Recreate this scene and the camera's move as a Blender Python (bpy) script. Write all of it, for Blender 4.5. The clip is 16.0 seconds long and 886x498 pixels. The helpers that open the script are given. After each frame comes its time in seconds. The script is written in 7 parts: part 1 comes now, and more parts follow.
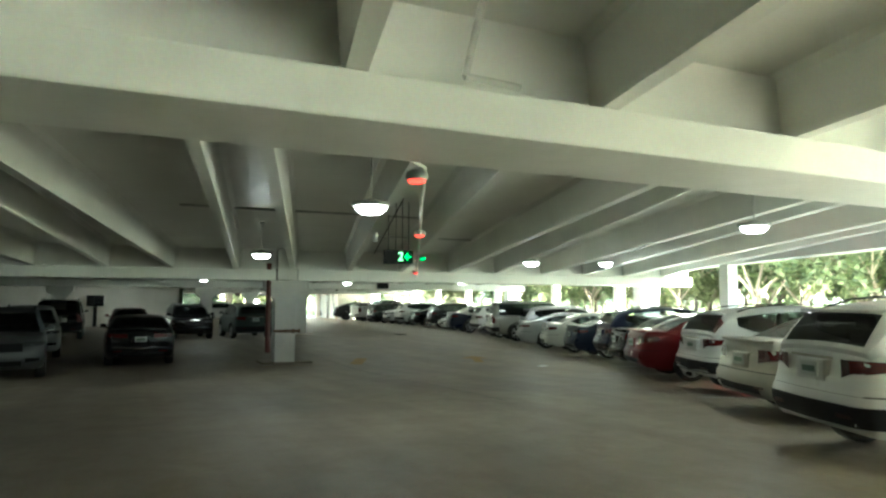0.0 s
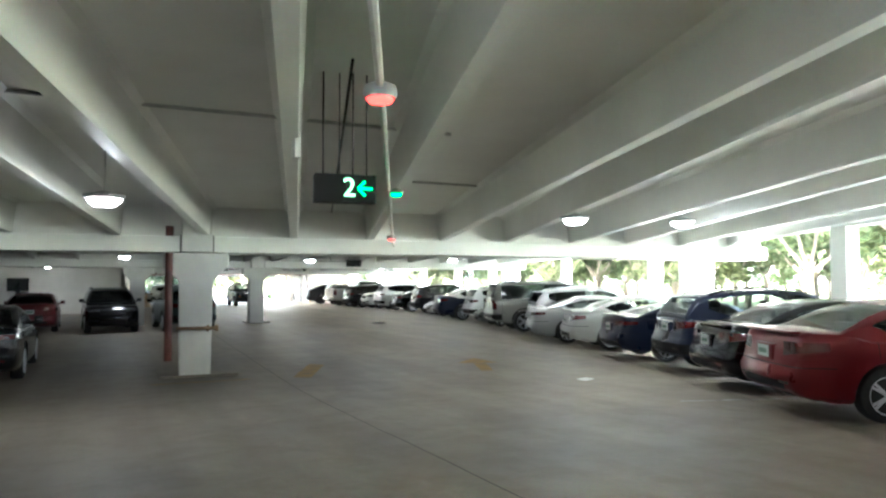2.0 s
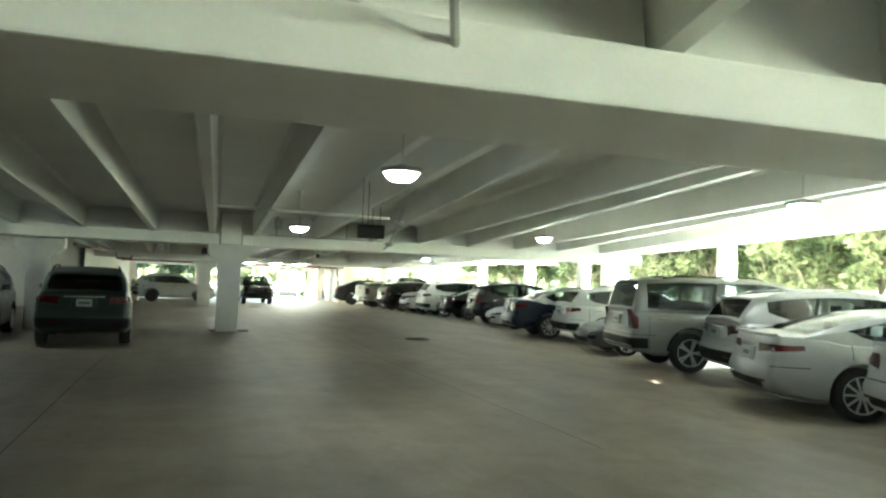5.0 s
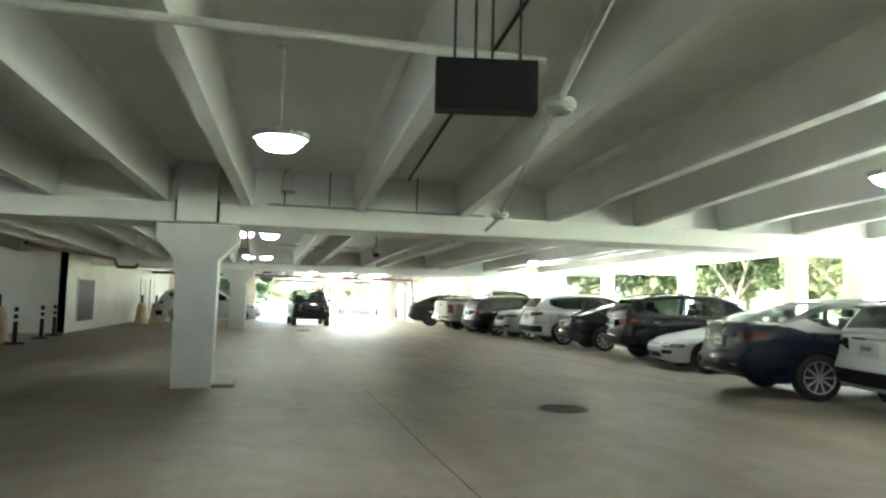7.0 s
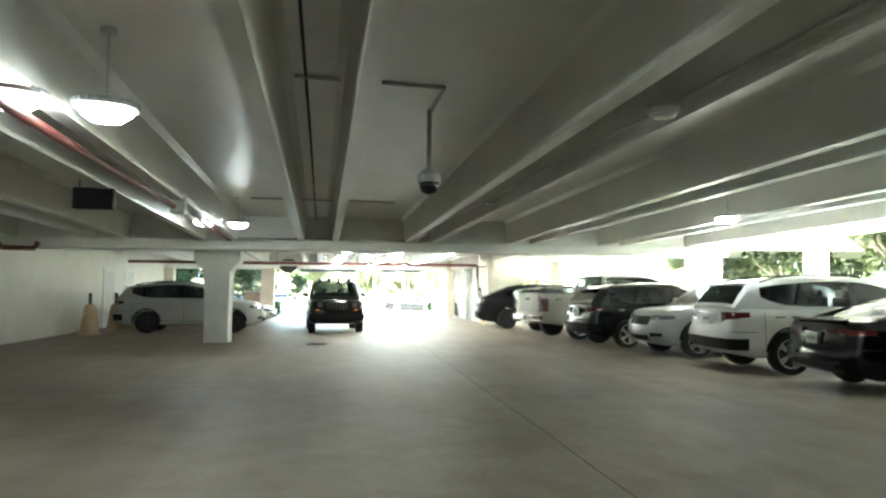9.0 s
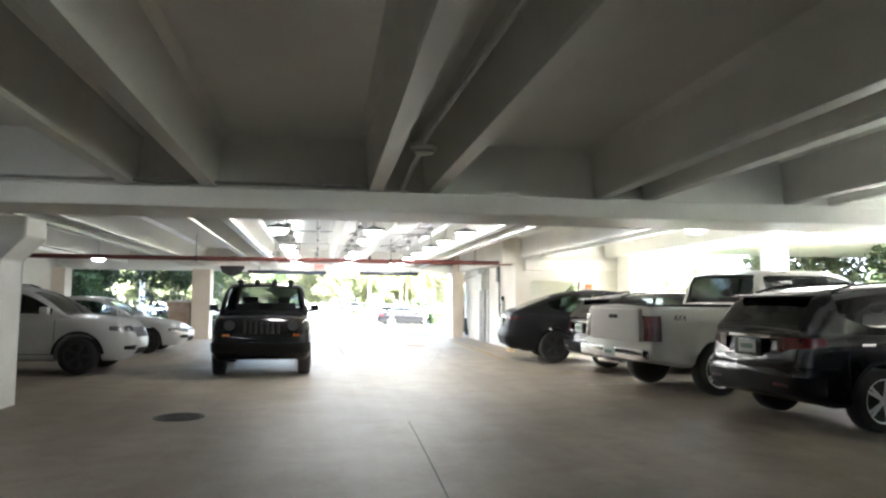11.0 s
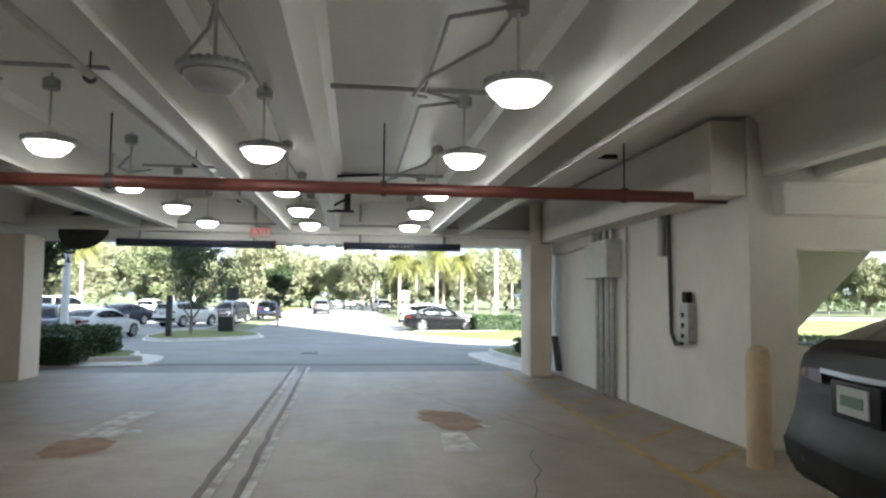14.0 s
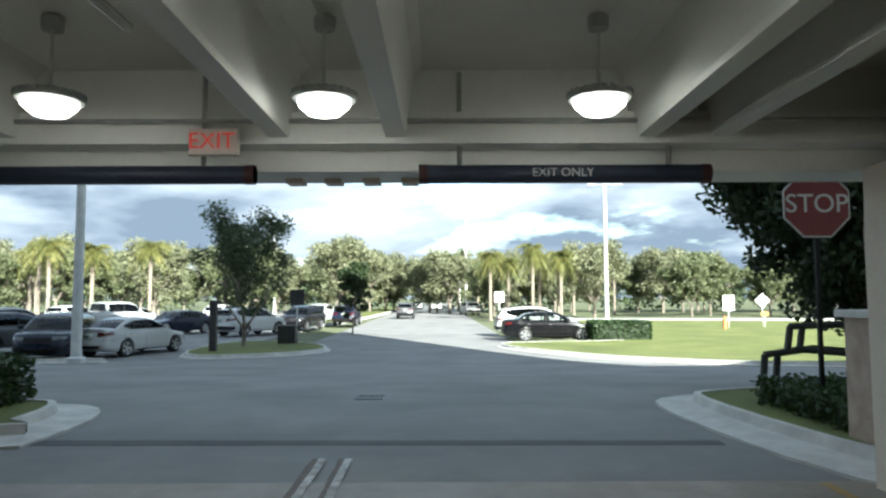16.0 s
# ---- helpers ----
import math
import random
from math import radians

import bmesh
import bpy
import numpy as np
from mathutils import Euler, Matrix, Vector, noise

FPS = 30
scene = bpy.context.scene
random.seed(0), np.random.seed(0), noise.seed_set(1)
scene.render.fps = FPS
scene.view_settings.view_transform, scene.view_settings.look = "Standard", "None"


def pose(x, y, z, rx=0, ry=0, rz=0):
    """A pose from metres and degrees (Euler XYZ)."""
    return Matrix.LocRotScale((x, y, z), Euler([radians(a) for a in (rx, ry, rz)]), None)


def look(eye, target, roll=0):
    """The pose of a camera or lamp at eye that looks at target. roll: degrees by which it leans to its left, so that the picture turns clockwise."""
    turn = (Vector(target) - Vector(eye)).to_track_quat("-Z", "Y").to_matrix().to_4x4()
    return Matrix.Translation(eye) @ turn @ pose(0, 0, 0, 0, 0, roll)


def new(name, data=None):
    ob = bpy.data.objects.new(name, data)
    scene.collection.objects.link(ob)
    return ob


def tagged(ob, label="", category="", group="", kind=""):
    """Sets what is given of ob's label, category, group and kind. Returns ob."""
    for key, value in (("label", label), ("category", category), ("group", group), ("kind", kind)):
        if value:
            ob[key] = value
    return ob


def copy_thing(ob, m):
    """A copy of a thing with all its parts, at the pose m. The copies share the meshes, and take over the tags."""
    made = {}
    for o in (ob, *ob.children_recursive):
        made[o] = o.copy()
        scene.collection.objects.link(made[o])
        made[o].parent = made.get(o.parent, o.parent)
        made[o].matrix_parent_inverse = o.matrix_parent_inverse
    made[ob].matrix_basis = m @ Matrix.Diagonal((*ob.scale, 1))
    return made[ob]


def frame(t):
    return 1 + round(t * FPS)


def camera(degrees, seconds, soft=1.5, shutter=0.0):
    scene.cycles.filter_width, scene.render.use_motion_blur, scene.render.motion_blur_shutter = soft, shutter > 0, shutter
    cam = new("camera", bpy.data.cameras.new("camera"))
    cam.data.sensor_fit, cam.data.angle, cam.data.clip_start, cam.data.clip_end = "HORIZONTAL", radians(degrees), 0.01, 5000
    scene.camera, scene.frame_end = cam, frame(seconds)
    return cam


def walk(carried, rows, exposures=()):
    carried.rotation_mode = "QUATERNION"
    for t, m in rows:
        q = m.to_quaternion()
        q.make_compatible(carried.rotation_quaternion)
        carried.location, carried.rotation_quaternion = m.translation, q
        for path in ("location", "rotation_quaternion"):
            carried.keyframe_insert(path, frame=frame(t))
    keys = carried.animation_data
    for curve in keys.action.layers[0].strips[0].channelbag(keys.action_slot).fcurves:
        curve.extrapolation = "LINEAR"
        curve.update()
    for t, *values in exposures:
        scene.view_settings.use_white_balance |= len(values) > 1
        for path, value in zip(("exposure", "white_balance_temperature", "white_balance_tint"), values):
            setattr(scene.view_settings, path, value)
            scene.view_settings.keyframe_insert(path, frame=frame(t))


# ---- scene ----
cam = camera(65.0, 16.0, soft=2.4)
PATH = [
    (0, (-0.248, -1.76, 1.92), (0.562, 0.063, 2.067), 0.3),
    (0.5, (0.428, -0.127, 1.935), (1.252, 1.689, 2.081), 0.3),
    (1, (1.171, 1.531, 1.993), (2.001, 3.345, 2.126), -0.0),
    (1.5, (1.791, 3.027, 1.969), (2.635, 4.836, 2.084), 0.1),
    (2, (2.486, 4.643, 1.9), (3.338, 6.45, 1.993), -0.1),
    (2.5, (3.189, 6.302, 1.849), (4.038, 8.111, 1.941), 0.1),
    (3, (3.946, 8.009, 1.781), (4.789, 9.82, 1.872), 0.3),
    (3.5, (4.719, 9.867, 1.731), (5.545, 11.687, 1.816), 1.1),
    (4, (5.442, 11.718, 1.685), (6.247, 13.546, 1.775), 0.9),
    (4.5, (6.171, 13.796, 1.635), (6.937, 15.642, 1.726), 1.3),
    (7, (9.389, 25.96, 1.452), (9.892, 27.89, 1.596), 1.4),
    (7.5, (9.888, 28.592, 1.506), (10.332, 30.537, 1.646), 0.5),
    (8, (10.297, 31.222, 1.477), (10.694, 33.177, 1.619), 0.8),
    (8.5, (10.789, 33.875, 1.448), (11.148, 35.837, 1.591), 0.7),
    (9, (11.117, 36.769, 1.483), (11.476, 38.733, 1.598), 0.3),
    (11.5, (13.213, 48.581, 1.425), (13.565, 50.544, 1.576), 0.5),
    (12, (13.574, 50.483, 1.389), (13.909, 52.449, 1.546), 1.7),
    (12.5, (13.904, 53.08, 1.468), (14.241, 55.046, 1.608), 0.5),
    (13, (14.215, 55.407, 1.467), (14.548, 57.374, 1.603), 1.1),
    (13.5, (14.502, 57.614, 1.47), (14.823, 59.583, 1.603), 0.2),
    (14, (14.639, 59.863, 1.479), (14.887, 61.843, 1.613), 0.5),
    (14.5, (14.696, 61.915, 1.486), (14.861, 63.903, 1.628), -0.1),
    (15, (14.679, 63.965, 1.482), (14.766, 65.957, 1.633), -0.3),
    (15.5, (14.594, 65.895, 1.444), (14.631, 67.889, 1.596), 0.1),
    (16, (14.568, 67.876, 1.46), (14.574, 69.871, 1.599), -0.2),
]
EXPOSURES = [(0.0, 5.6, 6000, -10), (0.5, 5.88, 5900, -8), (1.0, 6.12, 5800, -5), (1.5, 6.28, 5700, 4), (2.0, 6.33, 5600, 6), (3.0, 6.24, 5750, -3), (4.0, 6.1, 6050, -8), (4.7, 6.05, 6100, -9), (7.0, 6.32, 5950, -3), (9.0, 6.02, 5900, -1), (11.5, 5.05, 5800, 12), (12.5, 4.0, 5800, 10), (13.5, 3.48, 5850, 9), (14.5, 3.0, 5850, 8), (15.2, 2.6, 5850, 5), (16.0, 2.2, 5850, 2)]
walk(cam, [(t, look(eye, target, roll)) for t, eye, target, roll in PATH], EXPOSURES)
SKY_STRENGTH, SUN_STRENGTH, LAMP_GLOW, BAY_GLOW = 0.15, 5.0, 3.3, 1.35

# ---------------------------------------------------------------- world, sun, exposure
world = bpy.data.worlds.new("sky")
scene.world = world
world.use_nodes = True
wn, wl = world.node_tree.nodes, world.node_tree.links
wn.clear()
w_out = wn.new("ShaderNodeOutputWorld")
w_bg = wn.new("ShaderNodeBackground")
w_sky = wn.new("ShaderNodeTexSky")
w_sky.sky_type = "NISHITA"
w_sky.sun_disc = False
SUN_ELEV, SUN_AZ = radians(28), math.atan2(0.45, -0.893)
w_sky.sun_elevation, w_sky.sun_rotation = SUN_ELEV, SUN_AZ
w_sky.air_density, w_sky.dust_density = 1.2, 1.5
w_co = wn.new("ShaderNodeTexCoord")
w_map = wn.new("ShaderNodeMapping")
w_map.inputs["Scale"].default_value = (1.6, 1.6, 5.5)
w_map.inputs["Location"].default_value = (0.35, 0.1, 0.2)
w_noise = wn.new("ShaderNodeTexNoise")
w_noise.inputs["Scale"].default_value, w_noise.inputs["Detail"].default_value = 1.7, 6.0
w_noise.inputs["Roughness"].default_value = 0.58
w_ramp = wn.new("ShaderNodeValToRGB")
w_ramp.color_ramp.elements[0].position, w_ramp.color_ramp.elements[0].color = 0.30, (0, 0, 0, 1)
w_ramp.color_ramp.elements[1].position, w_ramp.color_ramp.elements[1].color = 0.44, (1, 1, 1, 1)
w_noise2 = wn.new("ShaderNodeTexNoise")
w_noise2.inputs["Scale"].default_value, w_noise2.inputs["Detail"].default_value = 2.6, 5.0
w_ramp2 = wn.new("ShaderNodeValToRGB")
w_ramp2.color_ramp.elements[0].position, w_ramp2.color_ramp.elements[0].color = 0.45, (0.58, 0.70, 0.86, 1)
w_ramp2.color_ramp.elements[1].position, w_ramp2.color_ramp.elements[1].color = 0.78, (2.3, 2.4, 2.5, 1)
w_mix = wn.new("ShaderNodeMix")
w_mix.data_type = "RGBA"
wl.new(w_co.outputs["Generated"], w_map.inputs["Vector"])
wl.new(w_map.outputs["Vector"], w_noise.inputs["Vector"])
wl.new(w_map.outputs["Vector"], w_noise2.inputs["Vector"])
wl.new(w_noise.outputs["Fac"], w_ramp.inputs["Fac"])
wl.new(w_noise2.outputs["Fac"], w_ramp2.inputs["Fac"])
wl.new(w_ramp.outputs["Color"], w_mix.inputs["Factor"])
wl.new(w_sky.outputs["Color"], w_mix.inputs["A"])
wl.new(w_ramp2.outputs["Color"], w_mix.inputs["B"])
wl.new(w_mix.outputs["Result"], w_bg.inputs["Color"])
w_bg.inputs["Strength"].default_value = SKY_STRENGTH
wl.new(w_bg.outputs["Background"], w_out.inputs["Surface"])

sun = new("sun", bpy.data.lights.new("sun", "SUN"))
sun.data.energy, sun.data.angle, sun.data.color = SUN_STRENGTH, radians(0.6), (1.0, 0.93, 0.82)
sun.matrix_world = look((0, 0, 0), (-math.cos(SUN_ELEV) * 0.45, math.cos(SUN_ELEV) * 0.893, -math.sin(SUN_ELEV)))


# ---------------------------------------------------------------- materials
def mat_base(name):
    m = bpy.data.materials.new(name)
    m.use_nodes = True
    nt = m.node_tree
    b = nt.nodes["Principled BSDF"]
    return m, nt, b


def node(nt, kind, **inputs):
    n = nt.nodes.new(kind)
    for k, v in inputs.items():
        n.inputs[k.replace("_", " ")].default_value = v
    return n


def surface(name, c1, c2, scale=6.0, fine=60.0, rough=0.7, bump=0.1, metal=0.0, vary=0.0, coat=0.0, contrast=(0.35, 0.65), stretch=(1, 1, 1)):
    """A two-scale mottled surface: broad stains between two colours, fine grain, slight relief."""
    m, nt, b = mat_base(name)
    co = nt.nodes.new("ShaderNodeTexCoord")
    mp = nt.nodes.new("ShaderNodeMapping")
    mp.inputs["Scale"].default_value = stretch
    geo = nt.nodes.new("ShaderNodeNewGeometry")
    nt.links.new(geo.outputs["Position"], mp.inputs["Vector"])
    n1 = node(nt, "ShaderNodeTexNoise", Scale=scale, Detail=5.0, Roughness=0.6)
    n2 = node(nt, "ShaderNodeTexNoise", Scale=fine, Detail=3.0)
    for n in (n1, n2):
        nt.links.new(mp.outputs["Vector"], n.inputs["Vector"])
    r = nt.nodes.new("ShaderNodeValToRGB")
    r.color_ramp.elements[0].position, r.color_ramp.elements[1].position = contrast
    r.color_ramp.elements[0].color, r.color_ramp.elements[1].color = (*c1, 1), (*c2, 1)
    nt.links.new(n1.outputs["Fac"], r.inputs["Fac"])
    mx = nt.nodes.new("ShaderNodeMix")
    mx.data_type, mx.blend_type = "RGBA", "OVERLAY"
    mx.inputs["Factor"].default_value = 0.25
    nt.links.new(r.outputs["Color"], mx.inputs["A"])
    nt.links.new(n2.outputs["Color"], mx.inputs["B"])
    hsv = nt.nodes.new("ShaderNodeHueSaturation")
    hsv.inputs["Saturation"].default_value = 1.0
    nt.links.new(mx.outputs["Result"], hsv.inputs["Color"])
    if vary:
        oi = nt.nodes.new("ShaderNodeObjectInfo")
        mr = node(nt, "ShaderNodeMapRange", To_Min=1 - vary, To_Max=1 + vary)
        nt.links.new(oi.outputs["Random"], mr.inputs["Value"])
        nt.links.new(mr.outputs["Result"], hsv.inputs["Value"])
    nt.links.new(hsv.outputs["Color"], b.inputs["Base Color"])
    rr = node(nt, "ShaderNodeMapRange", To_Min=max(rough - 0.12, 0.02), To_Max=min(rough + 0.12, 1))
    nt.links.new(n1.outputs["Fac"], rr.inputs["Value"])
    nt.links.new(rr.outputs["Result"], b.inputs["Roughness"])
    b.inputs["Metallic"].default_value = metal
    b.inputs["Coat Weight"].default_value = coat
    if bump:
        bp = node(nt, "ShaderNodeBump", Strength=bump, Distance=0.01)
        nt.links.new(n2.outputs["Fac"], bp.inputs["Height"])
        nt.links.new(bp.outputs["Normal"], b.inputs["Normal"])
    return m


def plain(name, colour, rough=0.5, metal=0.0, coat=0.0, emit=None, strength=0.0, gloss=0.5):
    m, nt, b = mat_base(name)
    b.inputs["Specular IOR Level"].default_value = gloss
    b.inputs["Base Color"].default_value = (*colour, 1)
    b.inputs["Roughness"].default_value = rough
    b.inputs["Metallic"].default_value = metal
    b.inputs["Coat Weight"].default_value = coat
    if emit:
        b.inputs["Emission Color"].default_value = (*emit, 1)
        b.inputs["Emission Strength"].default_value = strength
    return m


def paint(name, colour, metal=0.35, rough=0.32):
    """Car paint: flake-mottled base with a clear coat and a film of dust."""
    m, nt, b = mat_base(name)
    geo = nt.nodes.new("ShaderNodeNewGeometry")
    n1 = node(nt, "ShaderNodeTexNoise", Scale=3.0, Detail=4.0)
    nt.links.new(geo.outputs["Position"], n1.inputs["Vector"])
    mx = nt.nodes.new("ShaderNodeMix")
    mx.data_type = "RGBA"
    mx.inputs["A"].default_value = (*colour, 1)
    mx.inputs["B"].default_value = (*[c * 0.82 + min(0.02, 0.25 * c) for c in colour], 1)
    nt.links.new(n1.outputs["Fac"], mx.inputs["Factor"])
    nt.links.new(mx.outputs["Result"], b.inputs["Base Color"])
    mr = node(nt, "ShaderNodeMapRange", To_Min=rough - 0.08, To_Max=rough + 0.1)
    nt.links.new(n1.outputs["Fac"], mr.inputs["Value"])
    nt.links.new(mr.outputs["Result"], b.inputs["Roughness"])
    b.inputs["Metallic"].default_value = metal
    b.inputs["Coat Weight"].default_value = 0.0 if "matte" in name else 0.3
    b.inputs["Specular IOR Level"].default_value = 0.28
    b.inputs["Coat Roughness"].default_value = 0.06
    return m


def car_glass(name, tint):
    """A thin tinted pane: light passes through, the sheen follows the angle."""
    m, nt, b = mat_base(name)
    nt.nodes.remove(b)
    clear = node(nt, "ShaderNodeBsdfTransparent", Color=(*tint, 1))
    sheen = node(nt, "ShaderNodeBsdfGlossy", Roughness=0.03)
    fres = node(nt, "ShaderNodeFresnel", IOR=1.5)
    ms = nt.nodes.new("ShaderNodeMixShader")
    nt.links.new(fres.outputs["Fac"], ms.inputs["Fac"])
    nt.links.new(clear.outputs["BSDF"], ms.inputs[1])
    nt.links.new(sheen.outputs["BSDF"], ms.inputs[2])
    nt.links.new(ms.outputs["Shader"], nt.nodes["Material Output"].inputs["Surface"])
    return m


def leaf_mat(name, c1, c2):
    m, nt, b = mat_base(name)
    geo = nt.nodes.new("ShaderNodeNewGeometry")
    r = nt.nodes.new("ShaderNodeValToRGB")
    r.color_ramp.elements[0].color, r.color_ramp.elements[1].color = (*c1, 1), (*c2, 1)
    nt.links.new(geo.outputs["Random Per Island"], r.inputs["Fac"])
    nt.links.new(r.outputs["Color"], b.inputs["Base Color"])
    b.inputs["Roughness"].default_value = 0.55
    tr = nt.nodes.new("ShaderNodeBsdfTranslucent")
    nt.links.new(r.outputs["Color"], tr.inputs["Color"])
    ms = nt.nodes.new("ShaderNodeMixShader")
    ms.inputs["Fac"].default_value = 0.35
    nt.links.new(b.outputs["BSDF"], ms.inputs[1])
    nt.links.new(tr.outputs["BSDF"], ms.inputs[2])
    nt.links.new(ms.outputs["Shader"], nt.nodes["Material Output"].inputs["Surface"])
    return m


def floor_mat():
    """Worn concrete slab: tyre-darkened aisle bands, blotches, fine grit, some polish."""
    m, nt, b = mat_base("garage_concrete_floor")
    geo = nt.nodes.new("ShaderNodeNewGeometry")
    big = node(nt, "ShaderNodeTexNoise", Scale=0.35, Detail=6.0, Roughness=0.62, Distortion=0.6)
    mp = nt.nodes.new("ShaderNodeMapping")
    mp.inputs["Rotation"].default_value = (0, 0, radians(14))
    mp.inputs["Scale"].default_value = (1.6, 0.12, 1)
    streak = node(nt, "ShaderNodeTexNoise", Scale=1.0, Detail=5.0, Roughness=0.55)
    fine = node(nt, "ShaderNodeTexNoise", Scale=55.0, Detail=3.0)
    nt.links.new(geo.outputs["Position"], big.inputs["Vector"])
    nt.links.new(geo.outputs["Position"], mp.inputs["Vector"])
    nt.links.new(mp.outputs["Vector"], streak.inputs["Vector"])
    nt.links.new(geo.outputs["Position"], fine.inputs["Vector"])
    r = nt.nodes.new("ShaderNodeValToRGB")
    r.color_ramp.elements[0].position, r.color_ramp.elements[1].position = 0.32, 0.68
    r.color_ramp.elements[0].color, r.color_ramp.elements[1].color = (0.195, 0.165, 0.127, 1), (0.335, 0.292, 0.23, 1)
    nt.links.new(big.outputs["Fac"], r.inputs["Fac"])
    r2 = nt.nodes.new("ShaderNodeValToRGB")
    r2.color_ramp.elements[0].position, r2.color_ramp.elements[1].position = 0.35, 0.62
    r2.color_ramp.elements[0].color, r2.color_ramp.elements[1].color = (0.62, 0.6, 0.57, 1), (1, 1, 1, 1)
    nt.links.new(streak.outputs["Fac"], r2.inputs["Fac"])
    mx = nt.nodes.new("ShaderNodeMix")
    mx.data_type, mx.blend_type = "RGBA", "MULTIPLY"
    mx.inputs["Factor"].default_value = 0.5
    nt.links.new(r.outputs["Color"], mx.inputs["A"])
    nt.links.new(r2.outputs["Color"], mx.inputs["B"])
    spot = node(nt, "ShaderNodeTexNoise", Scale=1.9, Detail=8.0, Roughness=0.68, Distortion=0.4)
    nt.links.new(geo.outputs["Position"], spot.inputs["Vector"])
    r3 = nt.nodes.new("ShaderNodeValToRGB")
    r3.color_ramp.elements[0].position, r3.color_ramp.elements[1].position = 0.36, 0.56
    r3.color_ramp.elements[0].color, r3.color_ramp.elements[1].color = (0.66, 0.62, 0.56, 1), (1, 1, 1, 1)
    nt.links.new(spot.outputs["Fac"], r3.inputs["Fac"])
    mx3 = nt.nodes.new("ShaderNodeMix")
    mx3.data_type, mx3.blend_type = "RGBA", "MULTIPLY"
    mx3.inputs["Factor"].default_value = 0.52
    nt.links.new(mx.outputs["Result"], mx3.inputs["A"])
    nt.links.new(r3.outputs["Color"], mx3.inputs["B"])
    mx2 = nt.nodes.new("ShaderNodeMix")
    mx2.data_type, mx2.blend_type = "RGBA", "OVERLAY"
    mx2.inputs["Factor"].default_value = 0.3
    nt.links.new(mx3.outputs["Result"], mx2.inputs["A"])
    nt.links.new(fine.outputs["Color"], mx2.inputs["B"])
    hs = nt.nodes.new("ShaderNodeHueSaturation")
    hs.inputs["Saturation"].default_value = 1.0
    nt.links.new(mx2.outputs["Result"], hs.inputs["Color"])
    nt.links.new(hs.outputs["Color"], b.inputs["Base Color"])
    mr = node(nt, "ShaderNodeMapRange", To_Min=0.38, To_Max=0.75)
    nt.links.new(big.outputs["Fac"], mr.inputs["Value"])
    nt.links.new(mr.outputs["Result"], b.inputs["Roughness"])
    bp = node(nt, "ShaderNodeBump", Strength=0.12, Distance=0.006)
    nt.links.new(fine.outputs["Fac"], bp.inputs["Height"])
    nt.links.new(bp.outputs["Normal"], b.inputs["Normal"])
    return m


M_FLOOR = floor_mat()
M_DECK = surface("white_painted_concrete_soffit", (0.67, 0.67, 0.62), (0.80, 0.80, 0.755), 0.5, 45, 0.38, 0.06, contrast=(0.3, 0.7))
M_BEAM = surface("white_painted_concrete_beam", (0.75, 0.755, 0.71), (0.84, 0.84, 0.80), 0.7, 40, 0.5, 0.1)
M_COL = surface("white_painted_column", (0.64, 0.64, 0.60), (0.76, 0.76, 0.72), 1.2, 50, 0.55, 0.12)
M_WALL = surface("cream_painted_wall", (0.62, 0.60, 0.54), (0.72, 0.70, 0.64), 0.8, 50, 0.6, 0.1)
M_TAN = surface("tan_painted_pillar", (0.58, 0.51, 0.42), (0.66, 0.59, 0.50), 1.2, 50, 0.6, 0.1)
M_STONE = surface("tan_stone_pier", (0.30, 0.22, 0.17), (0.42, 0.33, 0.26), 5, 60, 0.8, 0.3)
M_JOINT = surface("slab_joint_sealant", (0.06, 0.055, 0.048), (0.12, 0.11, 0.095), 6, 60, 0.8, 0.1)
M_ASPHALT = surface("sun_bleached_asphalt", (0.16, 0.16, 0.155), (0.235, 0.235, 0.225), 0.5, 90, 0.85, 0.25)
M_DARKASPH = surface("fresh_dark_asphalt", (0.06, 0.06, 0.062), (0.10, 0.10, 0.10), 1.0, 90, 0.85, 0.25)
M_KERB = surface("concrete_kerb", (0.42, 0.41, 0.38), (0.58, 0.57, 0.53), 2.5, 60, 0.8, 0.2)
M_LAWN = surface("lawn_grass", (0.085, 0.105, 0.02), (0.145, 0.165, 0.04), 0.5, 130, 0.9, 0.6)
M_GROUND = surface("far_ground", (0.07, 0.09, 0.035), (0.13, 0.14, 0.07), 0.2, 30, 0.9, 0.2)
M_LINE = surface("worn_white_road_paint", (0.20, 0.19, 0.17), (0.53, 0.52, 0.49), 5, 70, 0.75, 0.1)
M_YELLOW = surface("worn_yellow_road_paint", (0.235, 0.165, 0.085), (0.39, 0.25, 0.07), 4, 60, 0.8, 0.1, contrast=(0.35, 0.62))
M_RUST = surface("brown_stained_concrete", (0.16, 0.10, 0.06), (0.26, 0.17, 0.10), 4, 60, 0.8, 0.1)
M_STAIN = surface("dark_brown_floor_stain", (0.06, 0.045, 0.032), (0.14, 0.10, 0.07), 6, 60, 0.7, 0.1)
M_STEEL = surface("galvanised_conduit", (0.34, 0.345, 0.33), (0.46, 0.46, 0.44), 8, 80, 0.45, 0.05, metal=0.6)
M_PIPEW = surface("white_painted_pipe", (0.52, 0.53, 0.50), (0.64, 0.64, 0.60), 5, 60, 0.5, 0.05)
M_REDPIPE = surface("red_sprinkler_pipe", (0.10, 0.030, 0.024), (0.155, 0.044, 0.034), 4, 60, 0.45, 0.05)
M_DARKMET = surface("dark_metal", (0.035, 0.035, 0.035), (0.06, 0.06, 0.06), 6, 70, 0.5, 0.05, metal=0.3)
